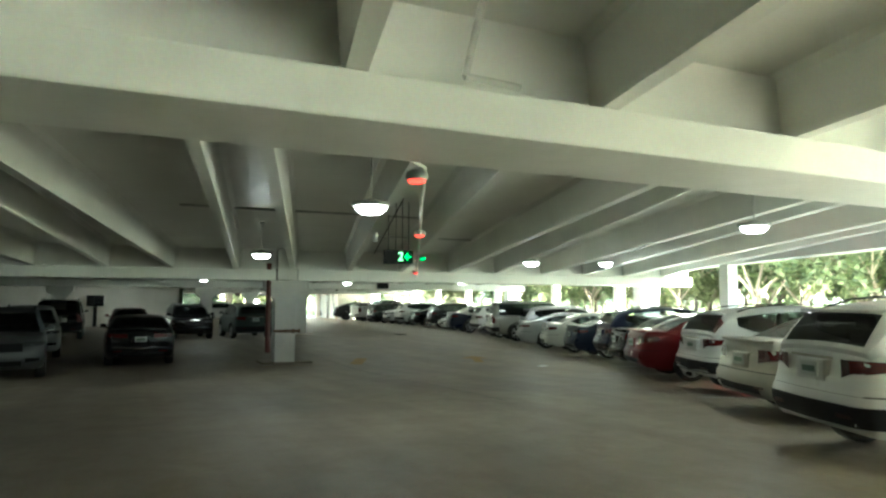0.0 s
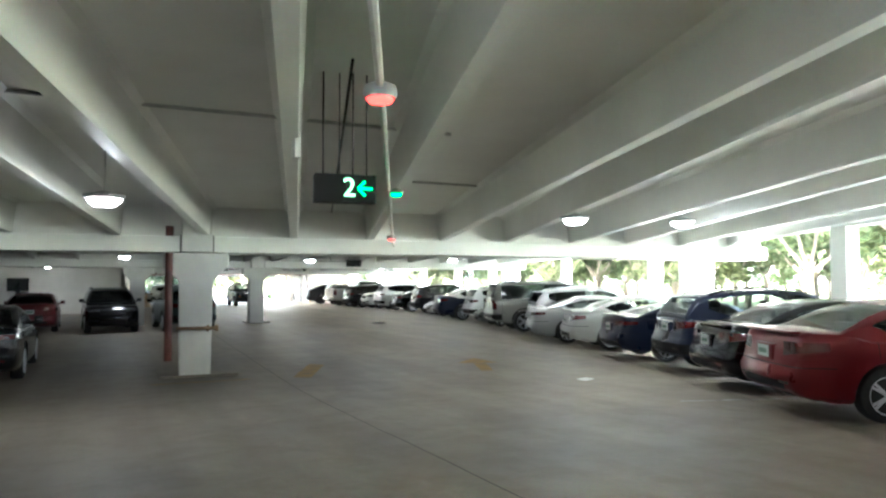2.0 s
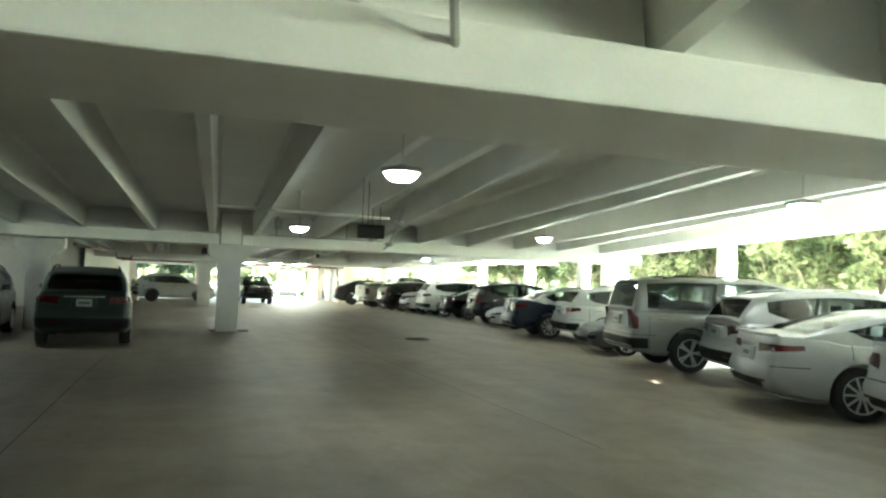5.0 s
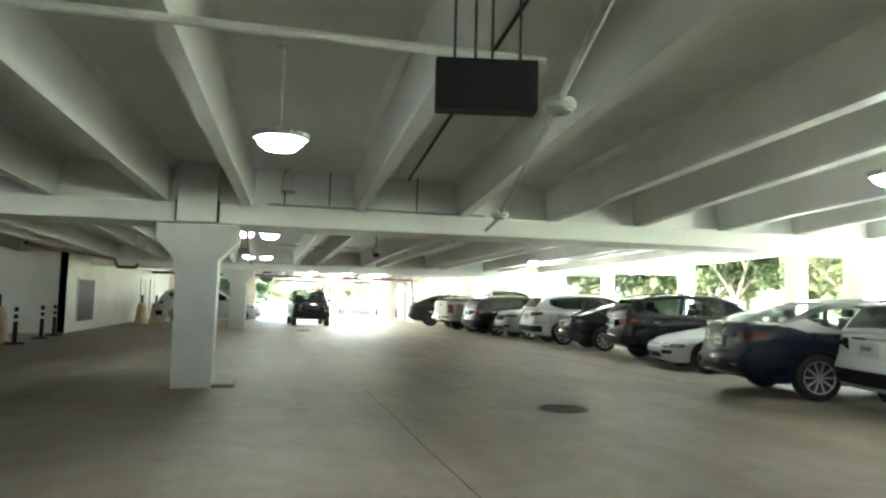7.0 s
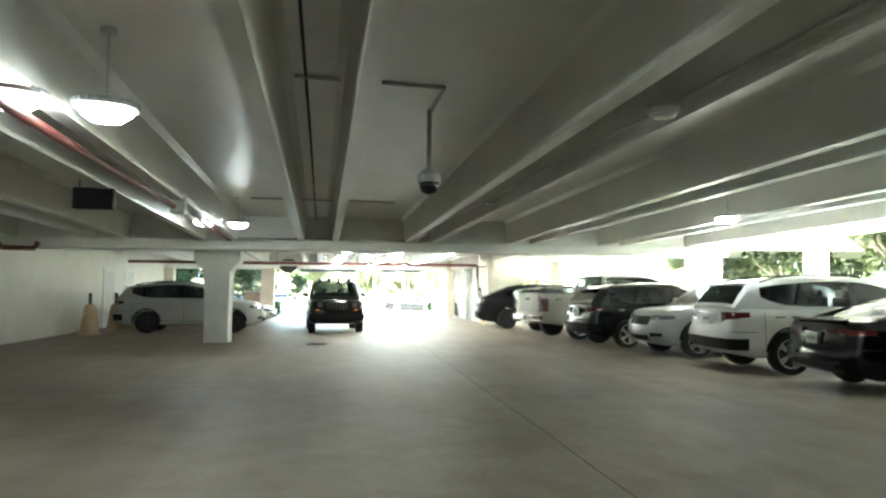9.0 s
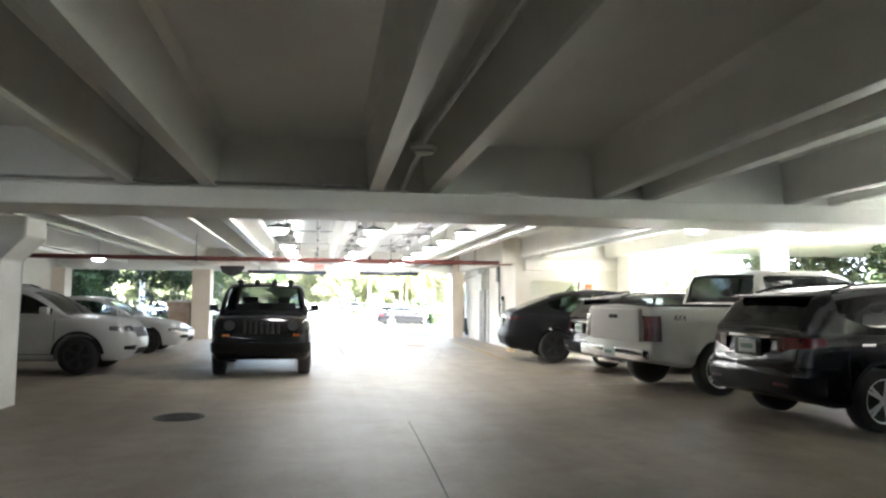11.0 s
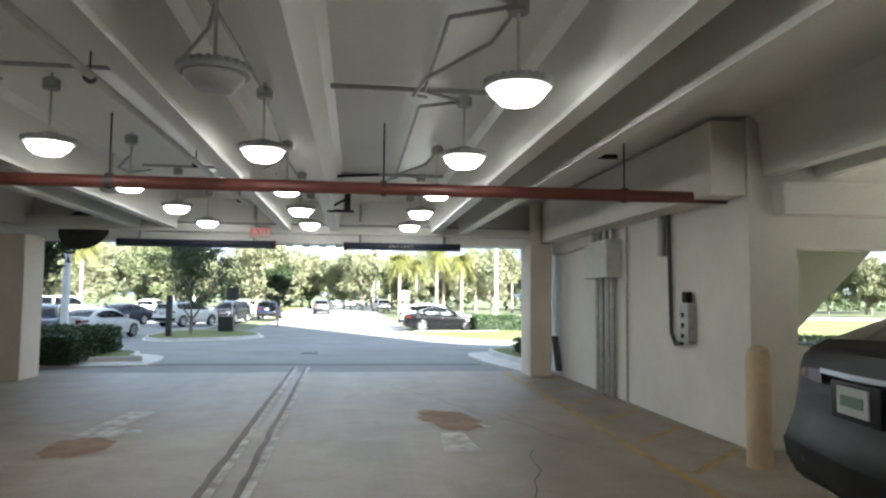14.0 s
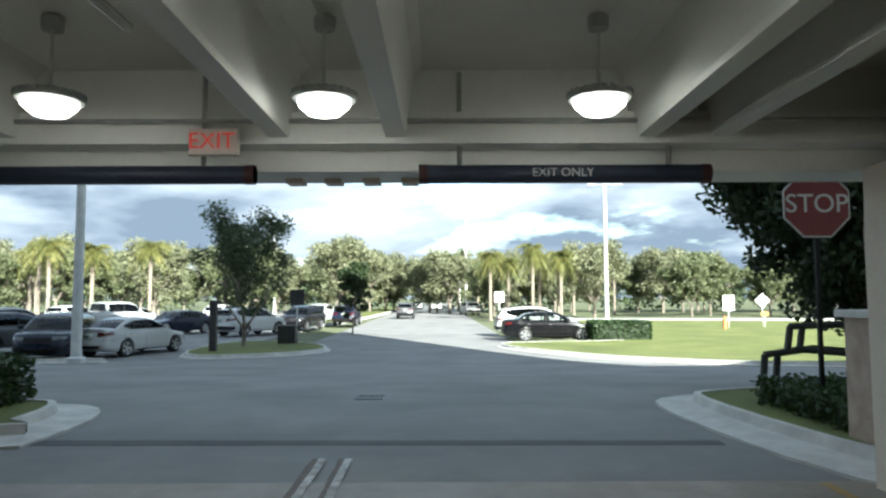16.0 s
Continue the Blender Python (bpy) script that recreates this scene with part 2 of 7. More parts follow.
M_BLACK = plain("black_plastic", (0.010, 0.010, 0.011), 0.6, gloss=0.22)
M_TYRE = surface("tyre_rubber", (0.016, 0.016, 0.017), (0.03, 0.03, 0.03), 20, 120, 0.8, 0.2)
M_RIM = plain("silver_alloy", (0.62, 0.63, 0.65), 0.3, 0.85)
M_RIMD = plain("dark_alloy", (0.05, 0.05, 0.055), 0.35, 0.6)
M_CHROME = plain("chrome_trim", (0.75, 0.76, 0.78), 0.12, 1.0)
M_GLASS = car_glass("tinted_car_glass", (0.16, 0.18, 0.18))
M_GLASSL = car_glass("clear_tinted_car_glass", (0.62, 0.67, 0.66))
M_DOME = plain("dark_glossy_dome", (0.012, 0.014, 0.015), 0.04, 0.0, 0.5)
M_SEAT = plain("dark_seat_cloth", (0.02, 0.02, 0.021), 0.85, gloss=0.2)
M_TAIL = plain("red_lamp_lens", (0.075, 0.006, 0.006), 0.16, 0.0, 0.6)
M_HEAD = plain("clear_lamp_lens", (0.10, 0.105, 0.11), 0.06, 0.3, 0.8)
M_AMBER = plain("amber_lamp_lens", (0.6, 0.2, 0.03), 0.2, 0.0, 0.5)
M_PLATE = plain("number_plate", (0.40, 0.43, 0.40), 0.45)
M_BAR = plain("plate_bars", (0.10, 0.16, 0.12), 0.5)
M_LEDIN = plain("lit_bay_lamp_lens", (0.9, 0.9, 0.9), 0.3, emit=(1.0, 0.985, 0.95), strength=BAY_GLOW)
M_LED = plain("lit_lamp_lens", (0.9, 0.9, 0.9), 0.3, emit=(1.0, 0.93, 0.82), strength=LAMP_GLOW)
M_LENSOFF = plain("unlit_lamp_lens", (0.45, 0.45, 0.43), 0.35)
M_LAMPBODY = surface("grey_cast_lamp_housing", (0.30, 0.31, 0.30), (0.40, 0.41, 0.39), 9, 80, 0.5, 0.05, metal=0.2)
M_GREENLED = plain("green_led", (0.02, 0.3, 0.12), 0.4, emit=(0.0, 1.0, 0.13), strength=0.075)
M_WHITELED = plain("pale_green_led", (0.3, 0.5, 0.4), 0.4, emit=(0.28, 1.0, 0.36), strength=0.09)
M_REDLED = plain("red_led", (0.4, 0.05, 0.03), 0.4, emit=(1.0, 0.05, 0.035), strength=0.09)
M_ORANGE = plain("orange_board", (0.62, 0.22, 0.08), 0.6)
M_NAVY = surface("navy_clearance_bar", (0.018, 0.024, 0.045), (0.03, 0.04, 0.065), 4, 60, 0.5, 0.03)
M_WHITE = plain("white_sign_face", (0.75, 0.75, 0.73), 0.5)
# Stop sign red is darkened and its white greyed to stand in for shade.
M_STOP = surface("shade_darkened_sign_red", (0.115, 0.010, 0.013), (0.15, 0.014, 0.016), 4, 60, 0.45, 0.02)
M_ENDCAP = plain("faded_red_cap", (0.05, 0.018, 0.018), 0.6)
M_GREYWHITE = plain("shade_greyed_white_sign", (0.42, 0.42, 0.41), 0.55)
M_EXITRED = plain("red_exit_letters", (0.55, 0.05, 0.04), 0.5, emit=(1.0, 0.12, 0.08), strength=0.05)
M_EXITBOX = plain("exit_sign_face", (0.62, 0.55, 0.50), 0.5)
# Sun and shade are put into the leaf colours: M_LEAFB lighter, M_LEAFD darker.
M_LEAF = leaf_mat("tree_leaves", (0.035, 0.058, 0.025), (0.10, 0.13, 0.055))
M_LEAFB = leaf_mat("sun_toned_tree_leaves", (0.085, 0.11, 0.05), (0.19, 0.21, 0.105))
M_LEAFD = leaf_mat("shade_toned_tree_leaves", (0.018, 0.035, 0.014), (0.05, 0.075, 0.025))
M_LEAFG = leaf_mat("grey_green_leaves", (0.13, 0.145, 0.08), (0.27, 0.275, 0.16))
M_PALM = leaf_mat("palm_fronds", (0.075, 0.105, 0.03), (0.24, 0.22, 0.065))
M_BARK = surface("grey_brown_bark", (0.14, 0.115, 0.09), (0.27, 0.235, 0.19), 5, 40, 0.9, 0.5, stretch=(1, 1, 0.25))
M_PALMBARK = surface("pale_palm_trunk", (0.17, 0.14, 0.105), (0.28, 0.24, 0.19), 7, 40, 0.9, 0.4)
M_HEDGE = leaf_mat("hedge_leaves", (0.02, 0.045, 0.015), (0.06, 0.10, 0.03))
M_POLE = surface("white_lamp_pole", (0.52, 0.53, 0.52), (0.66, 0.66, 0.64), 3, 60, 0.5, 0.03)
M_BOLLARD = surface("tan_barrier_plastic", (0.48, 0.36, 0.22), (0.60, 0.47, 0.30), 4, 60, 0.6, 0.05)


# ---------------------------------------------------------------- builders
def finish(bm, name, mats, parent=None, label="", smooth=None):
    me = bpy.data.meshes.new(name)
    bmesh.ops.recalc_face_normals(bm, faces=bm.faces[:])
    bm.to_mesh(me)
    bm.free()
    for m in mats if isinstance(mats, (list, tuple)) else [mats]:
        me.materials.append(m)
    if smooth is not None:
        me.shade_smooth()
        me.set_sharp_from_angle(angle=radians(smooth))
    ob = new(name, me)
    if parent is not None:
        ob.parent = parent
    if label:
        ob["label"] = label
    return ob


def part(name, bm, material, parent, label="", smooth=None):
    return finish(bm, name, material, parent, label, smooth)


def thing(name, label, category, group="", kind="", at=None):
    ob = new(name)
    ob.empty_display_size = 0.2
    if at is not None:
        ob.matrix_world = at
    return tagged(ob, label, category, group, kind)


def box(bm, x0, y0, z0, x1, y1, z1, m=None, bevel=0.0, mi=0):
    vs = [bm.verts.new((x, y, z)) for z in (z0, z1) for x, y in ((x0, y0), (x1, y0), (x1, y1), (x0, y1))]
    if m is not None:
        for v in vs:
            v.co = m @ v.co
    fs = [bm.faces.new([vs[i] for i in q]) for q in ((3, 2, 1, 0), (4, 5, 6, 7), (0, 1, 5, 4), (1, 2, 6, 5), (2, 3, 7, 6), (3, 0, 4, 7))]
    for f in fs:
        f.material_index = mi
    if bevel:
        es = {e for f in fs for e in f.edges}
        bmesh.ops.bevel(bm, geom=list(es), offset=bevel, segments=2, affect="EDGES", profile=0.6)
    return fs


def prism(bm, pts, z0, z1, mi=0):
    """A slab from a plan outline; z0 and z1 are heights or functions of (x, y)."""
    a = z0 if callable(z0) else (lambda x, y: z0)
    b = z1 if callable(z1) else (lambda x, y: z1)
    lo = [bm.verts.new((x, y, a(x, y))) for x, y in pts]
    hi = [bm.verts.new((x, y, b(x, y))) for x, y in pts]
    n = len(pts)
    fs = [bm.faces.new(lo[::-1]), bm.faces.new(hi)]
    for i in range(n):
        fs.append(bm.faces.new((lo[i], lo[(i + 1) % n], hi[(i + 1) % n], hi[i])))
    for f in fs:
        f.material_index = mi
    return fs


def tube(bm, p0, p1, r0, r1=None, seg=10, mi=0, cap=True):
    p0, p1 = Vector(p0), Vector(p1)
    r1 = r0 if r1 is None else r1
    q = (p1 - p0).to_track_quat("Z", "Y")
    rings = []
    for p, r in ((p0, r0), (p1, r1)):
        rings.append([bm.verts.new(p + q @ Vector((r * math.cos(a), r * math.sin(a), 0))) for a in (2 * math.pi * i / seg for i in range(seg))])
    for i in range(seg):
        f = bm.faces.new((rings[0][i], rings[0][(i + 1) % seg], rings[1][(i + 1) % seg], rings[1][i]))
        f.material_index, f.smooth = mi, True
    if cap:
        for r in (rings[0][::-1], rings[1]):
            bm.faces.new(r).material_index = mi


def run(bm, pts, r, seg=8, mi=0):
    for a, b in zip(pts, pts[1:]):
        tube(bm, a, b, r, r, seg, mi)


def lathe(bm, prof, seg=20, m=None, mi=0, caps=(True, True)):
    rings = []
    for r, z in prof:
        ring = [bm.verts.new((r * math.cos(2 * math.pi * i / seg), r * math.sin(2 * math.pi * i / seg), z)) for i in range(seg)]
        if m is not None:
            for v in ring:
                v.co = m @ v.co
        rings.append(ring)
    for a, b in zip(rings, rings[1:]):
        for i in range(seg):
            f = bm.faces.new((a[i], a[(i + 1) % seg], b[(i + 1) % seg], b[i]))
            f.material_index, f.smooth = mi, True
    for ring, use in ((rings[0][::-1], caps[0]), (rings[-1], caps[1])):
        if use:
            bm.faces.new(ring).material_index = mi


def lerp_list(pts, s):
    if s <= pts[0][0]:
        return pts[0][1]
    for (a, x), (b, y) in zip(pts, pts[1:]):
        if s <= b:
            k = (s - a) / (b - a)
            return x + (y - x) * k
    return pts[-1][1]


def text_mesh(body, size, depth, material, m, parent, label="", align="CENTER"):
    cu = bpy.data.curves.new("lettering", "FONT")
    cu.body, cu.size, cu.extrude, cu.align_x, cu.align_y = body, size, depth, align, "CENTER"
    tmp = new("lettering", cu)
    me = bpy.data.meshes.new_from_object(tmp.evaluated_get(bpy.context.evaluated_depsgraph_get()))
    bpy.data.objects.remove(tmp)
    ob = new("lettering", me)
    me.materials.clear()
    me.materials.append(material)
    ob.parent = parent
    ob.matrix_basis = m
    if label:
        ob["label"] = label
    return ob


def floor_z(x, y):
    """The slab comes down a gentle ramp from the first bay, falls off towards the open side, and runs level from the first column row on."""
    s = min(max((19 - y) / 16, 0), 1)
    side = min(max((x - 0.5 - 0.43 * y) / 7.0, 0), 1)
    return 0.47 * s * s * (3 - 2 * s) * (1 - 0.38 * side)


# ---------------------------------------------------------------- the garage
FACADE = [(6.5, -10.0), (14.8, 9.0), (18.7, 19.3), (22.6, 37.2), (23.6, 46.5), (22.5, 56.0), (22.2, 66.2), (22.2, 73.8)]
WEST, SOUTH = -15.0, -13.0


def facade_x(y):
    return lerp_list([(b, a) for a, b in FACADE], y)


def facade_between(y0, y1):
    return [(facade_x(y0), y0)] + [(a, b) for a, b in FACADE if y0 < b < y1] + [(facade_x(y1), y1)]


def structure(ob, label, category):
    return tagged(ob, label, category, kind="structure")


# floor: one sheet following the ramp
bm = bmesh.new()
rows = [SOUTH + i * 0.8 for i in range(int((73.5 - SOUTH) / 0.8) + 1)] + [73.5]
prev = None
for y in rows:
    xr = facade_x(y) + 0.25
    row = [bm.verts.new((WEST + (xr - WEST) * k / 40, y, floor_z(WEST + (xr - WEST) * k / 40, y))) for k in range(41)]
    if prev:
        for k in range(40):
            bm.faces.new((prev[k], prev[k + 1], row[k + 1], row[k]))
    prev = row
ob = finish(bm, "floor", M_FLOOR)
structure(ob, "worn stained bare concrete garage floor slab", "floor")

# slab joints and cracks
bm = bmesh.new()


def ribbon(bm, pts, w, lift=0.004, zf=None):
    zf = zf or floor_z
    left, right = [], []
    for i, (x, y) in enumerate(pts):
        a = Vector(pts[max(i - 1, 0)])
        b = Vector(pts[min(i + 1, len(pts) - 1)])
        d = (b - a).normalized()
        n = Vector((-d.y, d.x)) * w / 2
        left.append(bm.verts.new((x + n.x, y + n.y, zf(x, y) + lift)))
        right.append(bm.verts.new((x - n.x, y - n.y, zf(x, y) + lift)))
    for i in range(len(pts) - 1):
        bm.faces.new((left[i], left[i + 1], right[i + 1], right[i]))


def line_pts(p, q, n=12, wob=0.0):
    return [(p[0] + (q[0] - p[0]) * i / n + random.uniform(-wob, wob), p[1] + (q[1] - p[1]) * i / n) for i in range(n + 1)]


for p, q in (((5.2, 8.0), (5.4, 16.3)), ((5.4, 16.3), (5.75, 31.0)), ((10.95, 22.0), (11.05, 37.0)), ((13.3, 39.0), (13.9, 55.0)), ((-6, 4), (-3, 19)), ((-2, 21), (1, 50))):
    ribbon(bm, line_pts(p, q, 14, 0.012), 0.016)
for p, q in (((17.0, 66.5), (15.2, 71.5)), ((16.2, 69.2), (16.9, 67.9)), ((15.4, 62.0), (16.4, 66.6))):
    ribbon(bm, line_pts(p, q, 16, 0.09), 0.012)
ob = finish(bm, "floor_joints", M_JOINT)
structure(ob, "dark sealed joints and cracks in the floor slab", "floor joint")

# bays of double-tee deck; each stem is a line: x at the near height and x at the far height
SLAB = 0.6


DECKS = []


def deck_z(y):
    """Underside of the deck over a point of the plan."""
    for y0, y1, z1, slope in DECKS:
        if y0 <= y <= y1:
            return z1 + slope * (y1 - y) + SLAB
    return 3.3


def bay(name, label, y0, y1, z1, slope, ya, yb, stems):
    DECKS.append((y0, y1, z1, slope))
    bm = bmesh.new()
    zs = lambda y: z1 + slope * (y1 - y)
    right = facade_between(y0, y1)
    outline = right + [(WEST, y1), (WEST, y0)]
    prism(bm, outline, lambda x, y: zs(y) + SLAB, lambda x, y: zs(y) + SLAB + 0.14)
    for xa, xb in stems:
        k = (xb - xa) / (yb - ya)
        ends = []
        for y in (y0 + 0.28, y1 - 0.28):
            x = xa + k * (y - ya)
            z = zs(y)
            ends.append([bm.verts.new(c) for c in ((x - 0.075, y, z), (x + 0.075, y, z), (x + 0.085, y, z + 0.04), (x + 0.125, y, z + SLAB - 0.07), (x + 0.21, y, z + SLAB + 0.01), (x - 0.21, y, z + SLAB + 0.01), (x - 0.125, y, z + SLAB - 0.07), (x - 0.085, y, z + 0.04))])
        a, b = ends
        n = len(a)
        for i in range(n):
            bm.faces.new((a[i], a[(i + 1) % n], b[(i + 1) % n], b[i]))
        bm.faces.new(a[::-1])
        bm.faces.new(b)
    ob = finish(bm, name, M_DECK)
    structure(ob, label, "ceiling")


def steps(pairs, before, after, da, db):
    """More stems on both sides of the given ones, at the same spacing."""
    out = list(pairs)
    for k in range(1, before + 1):
        out += [(pairs[0][0] - da * k, pairs[0][1] - db * k), (pairs[1][0] - da * k, pairs[1][1] - db * k)]
    for k in range(1, after + 1):
        out += [(pairs[-2][0] + da * k, pairs[-2][1] + db * k), (pairs[-1][0] + da * k, pairs[-1][1] + db * k)]
    return out


CEIL = "white painted concrete double-tee ceiling with deep stems"
bay("ceiling_1", CEIL, SOUTH, 2.95, 3.36, 0.03, -6, 2.4, steps([(-0.6, 1.0), (1.3, 3.0)], 4, 2, 4.1, 4.1))
bay("ceiling_2", CEIL, 2.95, 19.7, 2.80, 0.045, 5.5, 19.3,
    steps([(0.25, 2.47), (0.98, 4.14), (2.62, 5.9), (3.75, 7.6), (6.0, 9.33), (6.75, 11.05), (9.0, 12.84), (9.75, 14.57)], 4, 1, 2.9, 3.46))
bay("ceiling_3", CEIL, 19.7, 37.7, 2.84, 0.026, 24.6, 37.16,
    steps([(5.7, 6.3), (7.15, 7.88), (8.45, 9.12), (10.35, 10.91), (11.3, 12.65), (13.45, 14.29), (14.2, 15.99), (16.5, 17.73)], 6, 1, 2.85, 3.4))
bay("ceiling_4", CEIL, 37.7, 55.6, 2.68, 0.012, 40.8, 55.3,
    steps([(8.35, 8.35), (9.1, 9.1), (10.66, 10.75), (11.45, 11.6), (13.23, 13.46), (14.02, 14.12), (15.85, 16.22), (16.5, 16.85)], 8, 2, 2.5, 2.55))
bay("ceiling_5", CEIL, 55.6, 73.5, 2.665, 0.006, 57.4, 73.3,
    steps([(10.62, 10.64), (11.27, 11.3), (13.33, 13.35), (14.22, 14.23), (16.13, 16.13), (16.7, 16.68)], 9, 2, 2.62, 2.62))


def beam(name, xc, yc, turn, soffit, ledge, top, x0, x1, wide=1.1, web=0.62):
    m = pose(xc, yc, 0, 0, 0, turn)
    bm = bmesh.new()
    box(bm, x0 - xc, -wide / 2, soffit, x1 - xc, wide / 2, ledge, m, 0.02)
    box(bm, x0 - xc, -web / 2, ledge - 0.02, x1 - xc, web / 2, top, m)
    ob = finish(bm, name, M_BEAM)
    structure(ob, "white painted inverted-tee concrete cross beam", "beam")


beam("beam_1", 2.0, 2.95, 1.5, 3.05, 3.37, 4.15, WEST, 13.0)
beam("beam_2", 4.0, 19.72, -3.5, 2.48, 2.80, 3.62, WEST - 1, 18.9)
beam("beam_3", 8.4, 37.72, -1.0, 2.53, 2.84, 3.55, WEST, 22.7)
beam("beam_4", 14.0, 55.0, -1.0, 2.43, 2.655, 3.42, WEST - 1, 22.4, 1.06)
bm = bmesh.new()
box(bm, WEST, 73.3, 2.45, 22.2, 73.85, 3.3)
box(bm, WEST, 73.05, 2.62, 22.2, 73.34, 2.86)
ob = finish(bm, "beam_5", M_BEAM)
structure(ob, "cream painted concrete beam over the exit", "beam")


def column(name, x, y, z0, top, w=0.6, d=0.6, cap=1.24, turn=0.0, material=None, label="white painted square concrete column with flared capital"):
    bm = bmesh.new()
    hw, hd = w / 2, d / 2
    m = pose(x, y, 0, 0, 0, turn)
    prof = [(-hw, z0), (hw, z0), (hw, top - 0.56)]
    if cap:
        prof += [(cap / 2, top - 0.27), (cap / 2, top), (-cap / 2, top), (-cap / 2, top - 0.27)]
    else:
        prof += [(hw, top), (-hw, top)]
    prof += [(-hw, top - 0.56)]
    a = [bm.verts.new(m @ Vector((px, -hd, pz))) for px, pz in prof]
    b = [bm.verts.new(m @ Vector((px, hd, pz))) for px, pz in prof]
    n = len(prof)
    bm.faces.new(a)
    bm.faces.new(b[::-1])
    for i in range(n):
        bm.faces.new((a[(i + 1) % n], a[i], b[i], b[(i + 1) % n]))
    bmesh.ops.bevel(bm, geom=bm.edges[:], offset=0.018, segments=1, affect="EDGES")
    ob = finish(bm, name, material or M_COL)
    structure(ob, label, "column")
    return ob


column("column_1", 3.98, 19.68, floor_z(0, 19.7) - 0.02, 2.485, turn=-3.5)
column("column_2", 8.42, 37.65, -0.02, 2.535, turn=-1)
column("column_3", 8.5, 56.75, -0.02, 2.49, w=0.64, turn=-4)
column("column_4", 3.4, 38.2, -0.02, 2.53, w=0.55)
column("column_5", -5.2, 20.2, -0.02, 2.485)
column("column_6", -3.6, 38.0, -0.02, 2.53)
column("column_7", -2.6, 2.9, 0.4, 3.055)
column("column_8", -9.0, 2.8, 0.4, 3.055)
# the shaft goes on up between the beam ends, with open joints at both sides
for i, (x, y, z0, z1, turn) in enumerate(((3.98, 19.68, 2.48, 3.42, -3.5), (8.42, 37.65, 2.53, 3.45, -1.0), (-5.2, 20.2, 2.48, 3.42, -3.5), (-3.6, 38.0, 2.53, 3.45, -1.0))):
    m = pose(x, y, 0, 0, 0, turn)
    bm = bmesh.new()
    box(bm, -0.29, -0.62, z0 + 0.003, 0.29, 0.62, z1, m, 0.015)
    structure(finish(bm, "column_head_%d" % (i + 1), M_COL), "white painted column shaft between the beam ends", "column")
    bm = bmesh.new()
    for sx in (-1, 1):
        box(bm, sx * 0.292, -0.572, z0 + 0.01, sx * 0.318, 0.572, z0 + 0.34, m)
    structure(finish(bm, "beam_joint_%d" % (i + 1), M_JOINT), "dark open joint between beam and column", "joint")
# low kerb pads round the column feet
for i, (x, y, w, d) in enumerate(((4.05, 19.9, 1.5, 1.1), (8.5, 37.9, 1.1, 1.0))):
    bm = bmesh.new()
    z = floor_z(x, y)
    box(bm, x - w / 2, y - d / 2, z - 0.05, x + w / 2, y + d / 2, z + 0.05, None, 0.02)
    structure(finish(bm, "column_pad_%d" % (i + 1), M_FLOOR), "low concrete pad round the column foot", "kerb")

# facade: posts, columns, edge beam, low wheel wall
POSTS = [(16.75, 14.6, 0.34), (19.08, 21.2, 0.8), (19.66, 23.7, 0.34), (21.38, 31.5, 0.34), (22.8, 38.9, 0.85), (23.05, 41.5, 0.34), (23.5, 47.1, 0.34), (23.0, 51.8, 0.34), (22.5, 56.0, 0.8), (22.36, 60.1, 0.34), (13.6, 6.4, 0.34), (12.0, 2.8, 0.8), (9.2, -4.0, 0.34)]
for i, (x, y, w) in enumerate(POSTS):
    column("facade_post_%d" % (i + 1), x + 0.1, y, -0.05, 3.2 if y < 37 else 2.9, w, 0.45 if w < 0.5 else 0.7, 0, -12 if y < 40 else 0, M_BEAM,
           "slim white concrete post on the open side" if w < 0.5 else "broad white concrete column on the open side")
bm = bmesh.new()
for (x0, y0), (x1, y1) in zip(FACADE, FACADE[1:]):
    d = (Vector((x1, y1)) - Vector((x0, y0))).normalized()
    n = Vector((d.y, -d.x)) * 0.22
    low = lambda x, y: 3.07 if y < 20 else lerp_list([(20, 3.05), (36, 2.92), (47, 2.85), (55, 2.74), (73, 2.7)], y)
    prism(bm, [(x0 - n.x, y0 - n.y), (x1 - n.x, y1 - n.y), (x1 + n.x, y1 + n.y), (x0 + n.x, y0 + n.y)], low, lambda x, y: low(x, y) + 1.1)
structure(finish(bm, "edge_beam", M_BEAM), "cream painted concrete edge beam above the open side", "beam")
bm = bmesh.new()
for (x0, y0), (x1, y1) in zip(FACADE[:-1], FACADE[1:-1]):
    d = (Vector((x1, y1)) - Vector((x0, y0))).normalized()
    n = Vector((d.y, -d.x)) * 0.1
    prism(bm, [(x0 - n.x, y0 - n.y), (x1 - n.x, y1 - n.y), (x1 + n.x, y1 + n.y), (x0 + n.x, y0 + n.y)], -0.05, 0.62)
structure(finish(bm, "low_wall", M_BEAM), "low white concrete wall along the open side", "wall")

# closing walls
bm = bmesh.new()
box(bm, WEST - 0.25, SOUTH - 0.25, -0.1, WEST, 52.3, 4.6)
structure(finish(bm, "wall_west", M_WALL), "plain cream painted garage wall", "wall")
bm = bmesh.new()
box(bm, WEST, SOUTH - 0.25, -0.1, 6.5, SOUTH, 4.6)
structure(finish(bm, "wall_south", M_WALL), "plain cream painted garage wall", "wall")
bm = bmesh.new()
box(bm, WEST, 52.0, -0.1, 3.05, 52.25, 3.6)
structure(finish(bm, "wall_core", M_WALL), "plain cream painted wall of the stair core", "wall")
bm = bmesh.new()
prism(bm, [(3.05, 52.0), (3.9, 73.3), (3.65, 73.3), (2.8, 52.0)], -0.1, 3.5)
structure(finish(bm, "wall_left_lane", M_WALL), "cream painted wall along the aisle with flush doors", "wall")

